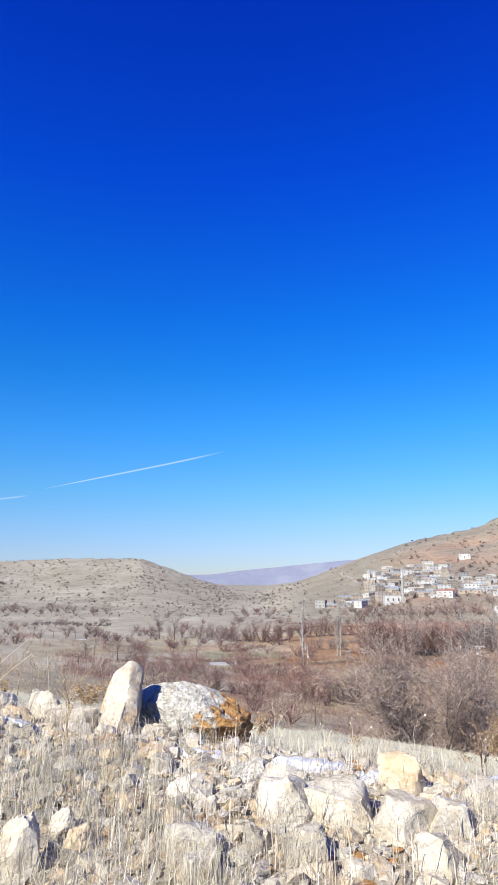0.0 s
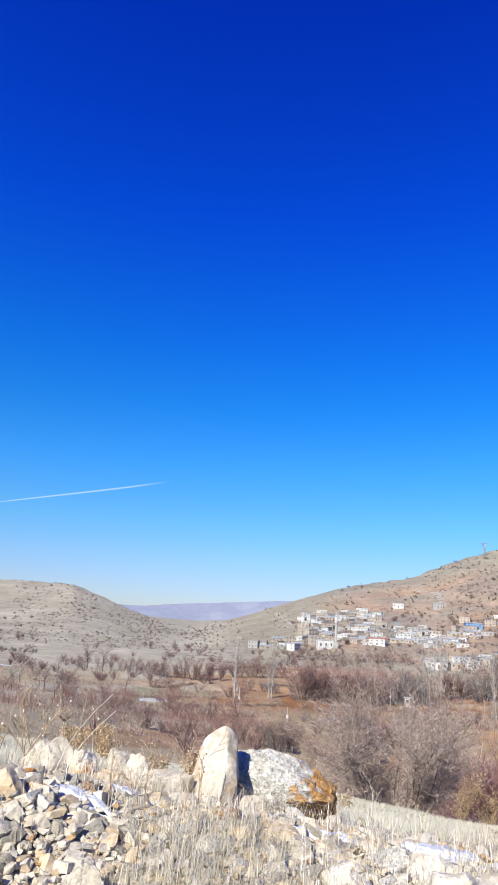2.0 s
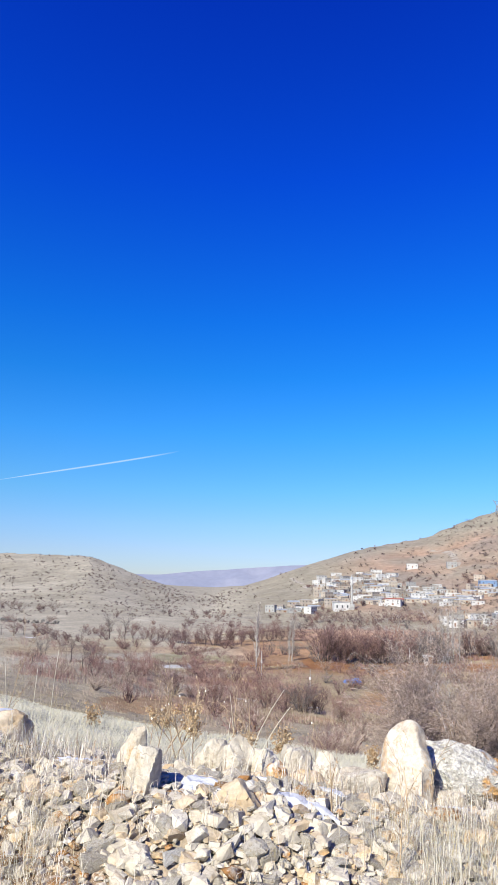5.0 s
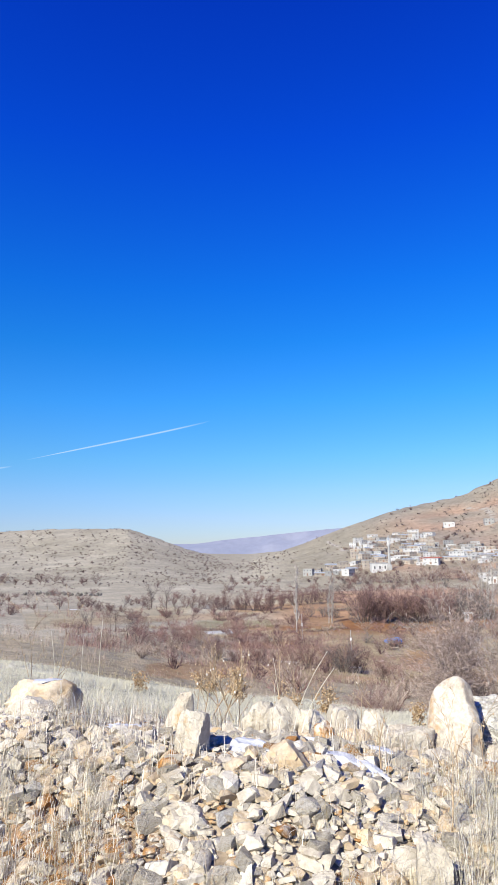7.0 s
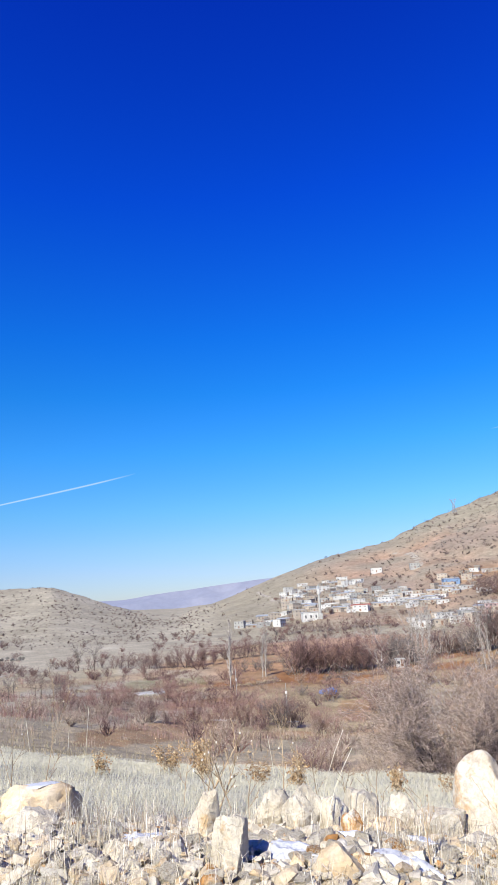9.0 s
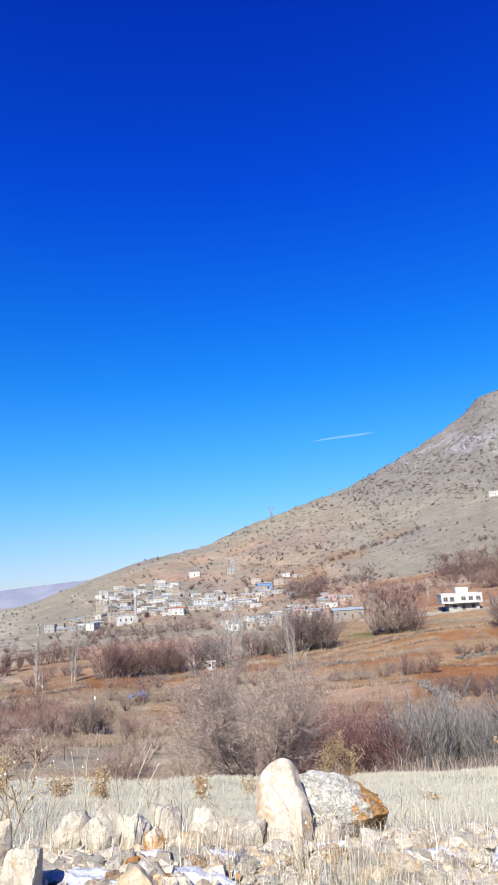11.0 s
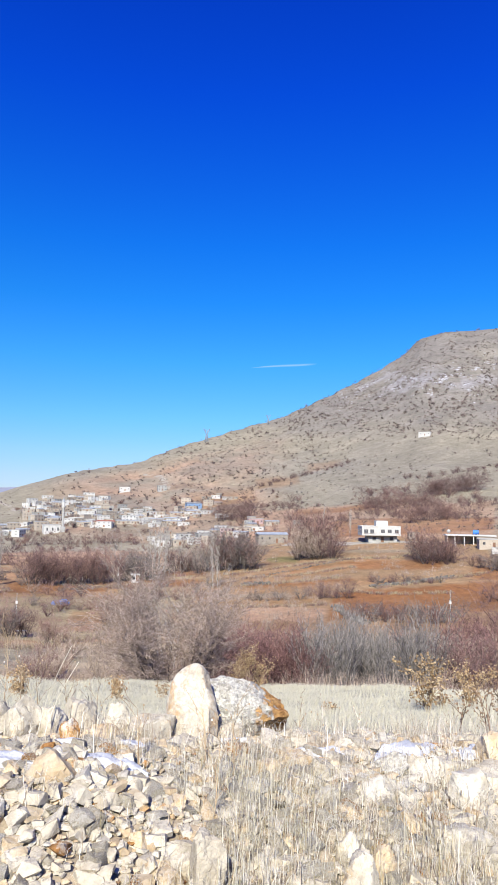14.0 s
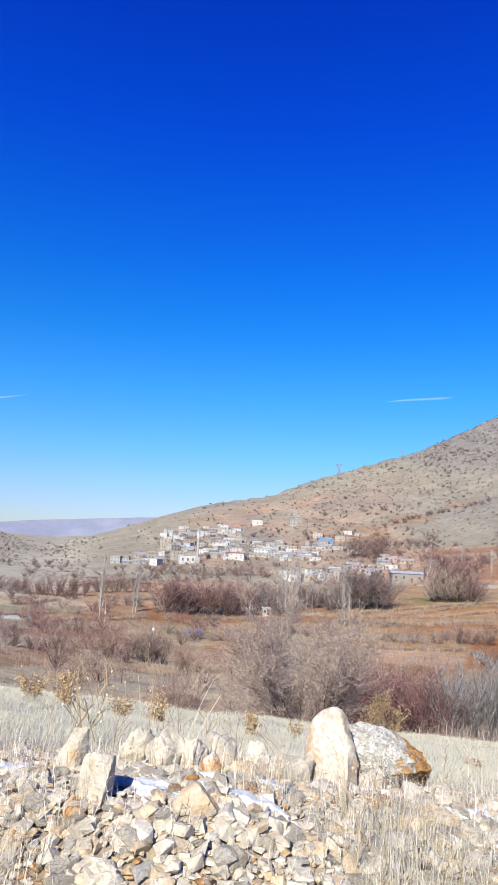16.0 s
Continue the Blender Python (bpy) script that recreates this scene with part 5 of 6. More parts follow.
# ---- scrub and old snow on the hills, too small to tell apart ----
def hill_scrub():
    rng = np.random.default_rng(31)
    n = 90000
    az = rng.uniform(-40, 46, n)
    top = np.interp(az, SKY_AZ, SKY_EL)
    el = rng.uniform(-3.0, top, n)
    clump = np.array([noise.noise(Vector((a * 0.5, e * 1.1, 5))) + 0.6 * noise.noise(Vector((a * 1.9, e * 4.2, 2))) for a, e in zip(az, el)])
    # thick on the upper slope, thin on the smooth pale shoulder and round the village
    dens = np.where(az > 9, 0.18 + 0.31 * smooth01((el - 5.8) / 1.5) + 0.05 * smooth01((24 - az) / 6) * smooth01((el - 1.5) / 2), 0.12) * (top + 3.0) / 18.0
    dens = np.where((az > 24) & (el < 5.8) & (el > 2.6), 0.05, dens)
    dens = np.where((az > 16) & (el > 0.6) & (el < np.minimum(1.2 + 0.5 * (az - 16), 5.6)), 0.035, dens)
    dens = np.where(az < -10, 0.085, dens)
    keep = rng.random(n) < 1.0 * dens * (0.75 + 1.1 * clump)
    P = at_view_many(az[keep], el[keep])
    V, F = [], []
    for px, py, pz in P:
        s = rng.uniform(0.8, 1.9) * (1 + 0.6 * (rng.random() > 0.88)) * (0.72 if px < 0 else 1.0) * min(1.0, max(0.5, math.hypot(px, py) / 720))
        for _ in range(11):
            c = rng.normal(0, 0.42, 3) * (s, s, 0.65 * s) + (px, py, pz + 0.55 * s)
            t = rng.normal(0, 0.36, (3, 3)) * s
            b = len(V)
            V.extend((c + t).tolist())
            F.append((b, b + 1, b + 2))
    tagged(new("hill_scrub", mesh_of("hill_scrub", V, F, SCRUB)), "low dark scrub dotted over the bare hills", "scrub", kind="stuff")


def hill_snow():
    """Flecks of old snow and bleached rock in a slanting belt under the crest."""
    rng = np.random.default_rng(12)
    n = 9000
    az = rng.uniform(23, 42, n)
    mid = np.interp(az, [23, 27, 30, 33.5, 37, 42], [10.2, 11.0, 10.7, 10.9, 12.3, 12.6])
    el = mid + rng.normal(0, 0.75, n)
    clump = np.array([noise.noise(Vector((a * 0.9, e * 2.2, 9))) for a, e in zip(az, el)])
    keep = clump > rng.uniform(-0.1, 0.7, n)
    P = at_view_many(az[keep], el[keep])
    V, F = [], []
    for p in P:
        s, b, k = 0.35 + 0.8 * rng.random() ** 2, len(V), 6
        turn = rng.uniform(0, 6.28, 1)[0]
        for i in range(k):
            a = turn + 6.283 * i / k
            q = rng.uniform(0.5, 1.2) * s
            x, y = p[0] + 1.7 * q * math.cos(a), p[1] + q * math.sin(a)
            V.append((x, y, ground_at(x, y) + 0.05))
        V.append((p[0], p[1], p[2] + 0.3 * s))
        F += [(b + i, b + (i + 1) % k, b + k) for i in range(k)]
    tagged(new("snow_flecks", mesh_of("snow_flecks", V, F, SNOW)), "thin flecks of old snow among rocks under the crest", "snow", kind="stuff")


# ---- leafless brush that fills the valley between the trees ----
def thickets():
    rng = np.random.default_rng(77)
    for mat_, label, zones in (
        (TWIG_RED, "reddish leafless thicket along the stream", [(-27, -5, 78, 150, 150), (-14, 12, 110, 240, 260), (14, 36, 300, 520, 200), (-34, -8, 130, 330, 120)]),
        (TWIG_PURPLE, "purple-brown leafless thicket", [(-10, 16, 190, 330, 260), (-27, -6, 85, 170, 200), (31, 40, 36, 70, 160), (-14, 12, 330, 430, 200), (24, 36, 380, 560, 240), (34, 46, 90, 200, 120), (16, 34, 60, 100, 120)]),
        (TWIG_WINE, "wine-red leafless thicket below the meadow", [(11, 20.5, 34, 52, 380), (32, 46, 45, 120, 240)]),
        (TWIG_TAN, "tan leafless brush below the meadow", [(-12, 16, 34, 130, 230), (14, 44, 26, 40, 160), (-34, -8, 50, 200, 160), (10, 24, 120, 210, 220), (14, 34, 200, 300, 160)]),
        (TWIG_SILVER, "silvery willow brush", [(19.5, 32, 34, 52, 420), (-8, 14, 150, 260, 50)]),
    ):
        rows = []
        for a0, a1, r0, r1, n in zones:
            az = np.radians(rng.uniform(a0, a1, n))
            r = np.sqrt(rng.uniform(r0 * r0, r1 * r1, n))
            for a, d in zip(az, r):
                cx, cy = d * math.sin(a), d * math.cos(a)
                if d > 60 and rough_noise(np.array([cx]), np.array([cy]), 0.02, 3, 4)[0] < -0.12:
                    continue
                k = 80 if d < 70 else 46
                size = rng.uniform(0.7, 1.9) * (0.7 if d < 70 else 1.0)
                u = rng.normal(0, 1, (k, 2))
                x, y = cx + u[:, 0] * 0.55 * size, cy + u[:, 1] * 0.55 * size
                dome = np.exp(-0.35 * (u ** 2).sum(1))
                rows.append(np.stack([x, y, land_height(x, y), size * rng.uniform(0.4, 1.3, k) * (0.35 + 0.8 * dome), rng.uniform(0.1, 1.5, k), rng.uniform(0, 6.28, k), np.full(k, (0.0065 if d < 70 else 0.010) + 0.00016 * d)], 1))
        blades("thicket", np.concatenate(rows), mat_, label)


VERGES = [
    [(14.0, -6.5), (18.2, -6.1), (23.0, -5.5)], [(25.8, -6.3), (29.6, -5.7), (32.3, -5.2), (35.0, -4.65)], [(19.7, -4.6), (23.0, -4.05), (27.7, -3.8), (29.6, -3.3)], [(13.5, -8.1), (18.2, -8.0), (22.0, -7.7)],
    [(13.5, -5.5), (18.2, -4.8), (21.6, -4.25)], [(0.1, -6.7), (4.4, -6.4), (8.4, -6.3)], [(23.0, -6.65), (27.7, -6.7), (32.3, -6.4)], [(-15.4, -7.2), (-10.2, -7.0), (-3.9, -6.7)], [(0.3, -6.3), (5.0, -6.6)],
    [(-10.4, -4.4), (-6.9, -3.9), (-3.2, -4.0)], [(14.8, -5.8), (19.3, -5.5), (24.4, -4.6)], [(-9.5, -10.3), (-2.7, -11.1), (3.8, -10.2)], [(-14.7, -5.9), (-11.2, -5.4)], [(-20, -6.3), (-15, -6.6), (-11, -6.4)], [(-6, -5.3), (0, -5.2), (5, -4.9)],
]


def verges():
    """Uncut dry grass along the edges of the terraces, and dark blades added as their shadow lines."""
    rng = np.random.default_rng(55)
    for mat_, name, label, n, tall, wide, off in ((SLOPESTRAW, "verge_grass", "uncut straw along the terrace edges", 620, 0.8, 1.0, 0.0), (TWIG_PURPLE, "bramble", "dark brambles along the terrace edges", 420, 0.9, 0.6, -1.3)):
        rows = []
        for line in VERGES:
            pts = [np.array(at_view(a, e, 60)) for a, e in line]
            for p, q in zip(pts, pts[1:]):
                d = q - p
                side = np.array([-d[1], d[0], 0]) / (np.hypot(d[0], d[1]) + 1e-6)
                m = int(n * max(1, np.hypot(d[0], d[1]) / 14))
                t = rng.random(m)
                lumps = 0.5 + np.array([noise.noise(Vector((v * 9, p[0] * 0.1, 3 + off))) for v in t])
                keep = lumps > rng.uniform(0.0, 0.75, m)
                t = t[keep]
                c = p + d * t[:, None] + side * (rng.normal(0, wide, len(t)) + off)[:, None]
                r = np.hypot(c[:, 0], c[:, 1])
                rows.append(np.stack([c[:, 0], c[:, 1], land_height(c[:, 0], c[:, 1]), tall * rng.uniform(0.4, 1.2, len(t)), rng.uniform(0.1, 1.1, len(t)), rng.uniform(0, 6.28, len(t)), 0.008 + 0.0003 * r], 1))
        blades(name, np.concatenate(rows), mat_, label)


def outcrops():
    """Grey rocks breaking through the upper slope: one joined sheet of stones."""
    rng = random.Random(61)
    verts, faces = [], []
    for _ in range(5200):
        az = rng.uniform(8, 47)
        r = rng.uniform(480, 1180)
        x, y = r * math.sin(radians(az)), r * math.cos(radians(az))
        if noise.noise(Vector((x * 0.01, y * 0.01, 2))) + 0.9 * (r - 800) / 600 < rng.uniform(-0.3, 0.5):
            continue
        s = rng.uniform(0.3, 1.1)
        m = Matrix.LocRotScale((x, y, ground_at(x, y) + 0.1 * s), Euler((rng.random(), rng.random(), rng.random() * 6)), (s * 1.3, s, s * 0.9))
        me = CHIPS[rng.randrange(24)]
        b = len(verts)
        verts += [m @ v.co for v in me.vertices]
        faces += [[b + k for k in f.vertices] for f in me.polygons]
    tagged(new("rock_outcrops", mesh_of("rock_outcrops", verts, faces, HILLROCK)), "grey rocks scattered over the upper hillside", "rocks", kind="stuff")


# ---- the village ----
def paint(name, c, rough=0.85, grime=0.3, scale=0.4):
    return surface(name, [tuple(v * 0.82 for v in c), c], scale, 4.0, rough, 0.15, grime=grime, vary=0.12)


WHITE = paint("white_render", (0.54, 0.53, 0.51), grime=0.35)
CREAMWALL = paint("cream_render", (0.40, 0.345, 0.285))
GREYWALL = paint("grey_block", (0.34, 0.335, 0.32))
STONEWALL = paint("stone_wall", (0.31, 0.275, 0.235), grime=0.45, scale=1.2)
ROSE = paint("pink_render", (0.42, 0.30, 0.295))
BLUEWALL = paint("blue_render", (0.20, 0.30, 0.46))
CLAYROOF = paint("earth_roof", (0.30, 0.26, 0.225))
TIN = paint("tin_roof", (0.33, 0.36, 0.39), 0.5)
REDROOF = paint("red_roof", (0.36, 0.10, 0.07))
SLAB = paint("concrete", (0.40, 0.395, 0.38))
DARKGLASS = surface("dark_glass", [(0.05, 0.05, 0.055), (0.10, 0.10, 0.11)], 1.0, 5, 0.2, 0.0, grime=0.1)
DOORPAINT = paint("door_paint", (0.20, 0.11, 0.07))
REDDOOR = paint("red_door", (0.50, 0.03, 0.04))
BLUETANK = paint("blue_plastic", (0.05, 0.18, 0.55), 0.5, 0.1)


def house(w, d, h, wall, roof, label, floors=1, pitch=0.0, door_mat=None, openings=3):
    """A flat or low-roofed village house on its own plinth. Its front looks along -y."""
    ob = tagged(new("house"), label, "house", "houses of the village")
    part("wall", boxes_mesh("wall", [(0, 0, (h - 3) / 2, w, d, h + 3)], wall, 0.04), None, ob)
    if pitch:
        bm = bmesh.new()
        o = 0.35
        vs = [bm.verts.new(p) for p in ((-w / 2 - o, -d / 2 - o, h), (w / 2 + o, -d / 2 - o, h), (w / 2 + o, d / 2 + o, h), (-w / 2 - o, d / 2 + o, h), (-w / 2 - o, 0, h + pitch), (w / 2 + o, 0, h + pitch))]
        for f in ((0, 1, 5, 4), (2, 3, 4, 5), (0, 4, 3), (1, 2, 5), (3, 2, 1, 0)):
            bm.faces.new([vs[i] for i in f])
        bmesh.ops.translate(bm, verts=bm.verts, vec=(0, 0, 0.02))
        part("roof", bm, roof, ob)
    else:
        part("roof", boxes_mesh("roof", [(0, 0, h + 0.14, w + 0.5, d + 0.5, 0.24)], roof, 0.03), None, ob)
    pane = boxes_mesh("window", [(0, 0, 0, 0.85, 0.16, 0.95)], DARKGLASS)
    fh = h / floors
    for f in range(floors):
        for k in range(openings):
            x = (k + 0.5) / openings * w - w / 2
            if f == 0 and k == openings // 2:
                continue
            win = part("window", pane, None, ob)
            win.location = (x, -d / 2 - 0.02, f * fh + fh * 0.55)
        side = part("window", pane, None, ob)
        side.matrix_local = pose(-w / 2 - 0.02, -d * 0.1, f * fh + fh * 0.55, 0, 0, 90)
    door = part("door", boxes_mesh("door", [(0, 0, 1.0, 1.0, 0.14, 2.0)], door_mat or DOORPAINT), None, ob)
    door.location = ((openings // 2 + 0.5) / openings * w - w / 2, -d / 2 - 0.02, 0)
    return ob


def stand(ob, az, el, turn=0.0, up=0.4):
    x, y, z = at_view(az, el, 120)
    ob.matrix_world = pose(x, y, z + up, 0, 0, -az + turn)
    return x, y, z


def village():
    rng = random.Random(23)
    types = [
        house(9, 7, 3.2, WHITE, SLAB, "low white village house with a flat roof"), house(8, 7, 5.8, WHITE, SLAB, "two-storey white village house", 2),
        house(8, 6, 3.0, CREAMWALL, CLAYROOF, "cream mud-plastered village house with an earth roof"), house(10, 7, 3.2, GREYWALL, SLAB, "bare grey concrete-block house", 1),
        house(7, 6, 3.0, STONEWALL, CLAYROOF, "old stone village house with an earth roof"), house(9, 7, 5.6, GREYWALL, CLAYROOF, "unfinished two-storey grey block house", 2),
        house(7, 6, 3.0, CREAMWALL, TIN, "cream house with a low tin roof", 1, 1.0), house(9, 7, 5.6, CREAMWALL, SLAB, "two-storey cream village house", 2),
        house(6, 5, 2.6, STONEWALL, CLAYROOF, "small stone outbuilding with an earth roof", 1, 0, None, 2),
    ]
    spots = []
    # stretches of the village: headings, height angles, how many houses
    for a0, a1, e0, e1, n in ((-6.8, -3.0, -2.5, -1.6, 15), (-3.0, 0.0, -2.0, 0.35, 40), (0.0, 3.5, -1.7, 0.6, 52), (3.5, 7.0, -1.4, -0.1, 38), (7.0, 10.0, -1.6, -0.3, 22),
                              (10.0, 13.2, -0.8, 0.5, 20), (11.8, 14.2, 0.8, 1.2, 5), (7.4, 12.6, -3.1, -2.1, 18), (12.6, 15.4, -2.3, -1.5, 9), (15.4, 20.0, -1.9, -1.2, 8), (-1.5, 4.0, 0.5, 0.9, 7)):
        got = 0
        for _ in range(14 * n):
            az = rng.uniform(a0, a1)
            el = rng.uniform(e0, e1)
            x, y, z = at_view(az, el, 200)
            if all(math.hypot(x - a, y - b) > 6.4 for a, b in spots) and abs(az) > 0.35:
                spots.append((x, y))
                got += 1
                if got >= n:
                    break
    for k, (x, y) in enumerate(spots):
        az = math.degrees(math.atan2(x, y))
        t = rng.choices(range(9), [8, 2.6, 5, 3, 3.5, 1.0, 4, 2, 4])[0] if k >= 9 else k
        m = Matrix.LocRotScale((x, y, ground_at(x, y) + 0.3), Euler((0, 0, radians(-az + rng.gauss(10, 22)))), (rng.uniform(0.6, 1.25), rng.uniform(0.7, 1.0), rng.uniform(0.7, 0.95)))
        if k < 9:
            types[k].matrix_world = m
        else:
            copy_thing(types[t], m)
    stand(house(11, 7, 4.2, WHITE, SLAB, "white house alone on the reddish slope above the village"), 4.9, 1.35, 5)
    stand(house(9, 7, 5.0, GREYWALL, SLAB, "unfinished grey shell of a house above the village", 2), 8.0, 1.45, 10)
    stand(house(13, 8, 3.6, BLUEWALL, TIN, "light blue house with a pale roof", 1, 0.8), 10.7, 0.05, 15)
    stand(house(15, 7, 3.0, CREAMWALL, REDROOF, "long cream building with a dull red roof", 1, 0.9, None, 7), 3.3, -1.55, -4)
    stand(house(11, 8, 5.0, WHITE, SLAB, "large white two-storey building", 2, 0, None, 4), 5.3, -1.2, 8)
    stand(house(10, 7, 3.6, ROSE, SLAB, "pink rendered house with a flat roof", 1, 0, None, 4), 16.0, -1.25, 8)
    stand(house(7, 6, 3.8, ROSE, SLAB, "faded pink house with a bright red door", 2, 0, REDDOOR, 3), 13.6, -2.2, -12)
    stand(house(14, 8, 3.8, STONEWALL, TIN, "long stone barn with a blue-grey tin roof", 1, 1.0, None, 4), 17.4, -2.8, 12)
    stand(house(8, 6, 3.0, CREAMWALL, SLAB, "cream house at the village's lower edge"), 9.6, -3.1, 6)
    stand(house(9, 6, 3.2, WHITE, SLAB, "white house at the village's lower edge"), 8.2, -3.2, -8)
    stand(house(8, 6, 3.4, GREYWALL, SLAB, "grey house at the village's lower edge"), 11.6, -2.6, 20)
    stand(house(8, 5, 3.0, WHITE, TIN, "small white house with a tin roof", 1, 0.7), 14.8, -2.4, -20)
    stand(house(7, 5, 2.8, STONEWALL, CLAYROOF, "small stone house in the trees"), 19.4, -2.0, 10)
    stand(house(6, 4, 2.6, WHITE, SLAB, "small white hut by the road"), 20.6, -1.9, 0)
    stand(house(13, 7, 4.0, WHITE, SLAB, "lone white house high on the hillside"), 30.2, 6.3, -8)
    stand(house(4.5, 3.5, 2.4, STONEWALL, CLAYROOF, "small stone hut beside the road", 1, 0, None, 2), 29.2, -2.2, 10)
    pad = tagged(new("concrete_slab", boxes_mesh("concrete_slab", [(0, 0, 0, 7.0, 5.0, 1.2), (3.2, 1.8, 0.75, 0.3, 1.2, 0.5)], SLAB, 0.05)), "flat pale concrete slab in the valley fields", "slab")
    stand(pad, -14.3, -7.0, 10, -0.1)
    stand(house(2.4, 2.0, 2.0, WHITE, SLAB, "small white pump house in a field", 1, 0, None, 2), 6.0, -6.15, 8)


def white_villa():
    """Two storeys: a recessed ground floor, a wide white upper floor with a ribbon of windows, a stair head on the roof."""
    ob = tagged(new("house"), "white two-storey villa with an overhanging upper floor", "house")
    part("ground_floor", boxes_mesh("ground_floor", [(1.0, 1, 0.2, 12, 8, 5.0)], GREYWALL, 0.04), None, ob, "grey recessed ground floor")
    part("upper_floor", boxes_mesh("upper_floor", [(0, 0, 4.4, 16, 10, 3.4)], WHITE, 0.05), None, ob)
    part("parapet", boxes_mesh("parapet", [(0, -4.95, 6.35, 16.2, 0.25, 0.6), (0, 4.95, 6.35, 16.2, 0.25, 0.6), (-8, 0, 6.35, 0.25, 9.6, 0.6), (8, 0, 6.35, 0.25, 9.6, 0.6)], WHITE), None, ob)
    part("stair_head", boxes_mesh("stair_head", [(1.0, 0.5, 7.5, 5, 4.5, 2.6)], WHITE, 0.05), None, ob)
    part("balcony", boxes_mesh("balcony", [(2.2, -5.3, 2.9, 6, 0.9, 0.2), (2.2, -5.7, 3.4, 6, 0.1, 0.9)], WHITE), None, ob)
    pane = boxes_mesh("window", [(0, 0, 0, 1.5, 0.16, 1.4)], DARKGLASS)
    frame_mesh = boxes_mesh("window_frame", [(0, -0.06, 0.76, 1.8, 0.14, 0.14), (-0.82, -0.06, 0, 0.14, 0.14, 1.5), (0.82, -0.06, 0, 0.14, 0.14, 1.5), (0, -0.06, 0, 0.08, 0.12, 1.4)], SLAB)
    sill_mesh = boxes_mesh("window_sill", [(0, -0.12, -0.78, 1.9, 0.3, 0.12)], SLAB)
    for x in (-6.4, -3.9, 0.6, 3.4, 6.3):
        win = part("window", pane, None, ob)
        win.location = (x, -5.02, 4.5)
        part("window_frame", frame_mesh, None, win)
        part("window_sill", sill_mesh, None, win)
    for y in (-2.5, 2.0):
        part("window", pane, None, ob).matrix_local = pose(-8.02, y, 4.5, 0, 0, 90)
    for x in (-2.6, 4.6):
        part("window", pane, None, ob).location = (x, -3.02, 1.4)
    part("door", boxes_mesh("door", [(0.8, -3.03, 1.0, 1.2, 0.14, 2.1)], DOORPAINT), None, ob)
    stand(ob, 26.4, -2.55, 12, 0.3)


def farm_sheds():
    ob = tagged(new("farm_building"), "long low farm building with a white roof edge and open bays", "building")
    part("wall", boxes_mesh("wall", [(0, 3, 0.6, 18, 0.4, 5), (-8.8, 0, 0.6, 0.4, 6, 5), (8.8, 0, 0.6, 0.4, 6, 5), (5.5, -2.8, 0.6, 6.6, 0.4, 5)], CREAMWALL), None, ob)
    part("roof", boxes_mesh("roof", [(0, 0, 3.3, 19, 7, 0.5)], WHITE, 0.04), None, ob)
    for x in (-6, -2.5, 1):
        part("post", boxes_mesh("post", [(x, -2.9, 0.6, 0.35, 0.35, 5)], WHITE), None, ob)
    stand(ob, 33.6, -2.5, 10, 0.2)
    tank = tagged(new("water_tank"), "blue plastic water tank on the farm roof", "tank")
    bm = bmesh.new()
    bmesh.ops.create_cone(bm, cap_ends=True, segments=18, radius1=0.9, radius2=0.9, depth=2.2, matrix=Matrix.Rotation(radians(90), 4, "Y"))
    bmesh.ops.bevel(bm, geom=[e for e in bm.edges if e.calc_length() < 0.5], offset=0.15, segments=2, affect="EDGES")
    part("drum", bm, BLUETANK, tank)
    part("cradle", boxes_mesh("cradle", [(-0.6, 0, -0.85, 0.2, 1.4, 0.4), (0.6, 0, -0.85, 0.2, 1.4, 0.4)], SLAB), None, tank)
    x, y, z = at_view(33.6, -2.5, 120)
    tank.matrix_world = pose(x + 2.2, y - 1.0, z + 4.75, 0, 0, -33)
    dish = tagged(new("satellite_dish"), "white satellite dish on the farm roof", "satellite dish")
    bm = bmesh.new()
    bmesh.ops.create_uvsphere(bm, u_segments=16, v_segments=10, radius=1.0)
    bmesh.ops.delete(bm, geom=[v for v in bm.verts if v.co.z > -0.45], context="VERTS")
    bmesh.ops.solidify(bm, geom=bm.faces[:], thickness=0.04)
    bowl = part("bowl", bm, WHITE, dish)
    bowl.matrix_local = pose(0, 0.7, 1.2, -60, 0, 0)
    part("mast", boxes_mesh("mast", [(0, 0, 0.3, 0.12, 0.12, 1.2)], SLAB), None, dish)
    dish.matrix_world = pose(x - 7.0, y + 3.5, z + 4.05, 0, 0, -20)
    annex = house(7, 5, 3.0, CREAMWALL, SLAB, "cream annex beside the farm building", 1, 0, None, 2)
    stand(annex, 35.0, -2.8, 10)
    wall = tagged(new("yard_wall"), "white rendered yard wall beside the road", "wall")
    part("panel", boxes_mesh("panel", [(0, 0, 0.2, 13, 0.3, 2.8)], WHITE, 0.03), None, wall)
    part("coping", boxes_mesh("coping", [(0, 0, 1.66, 13.2, 0.5, 0.12)], SLAB), None, wall)
    stand(wall, 36.6, -3.1, 30, 0.3)


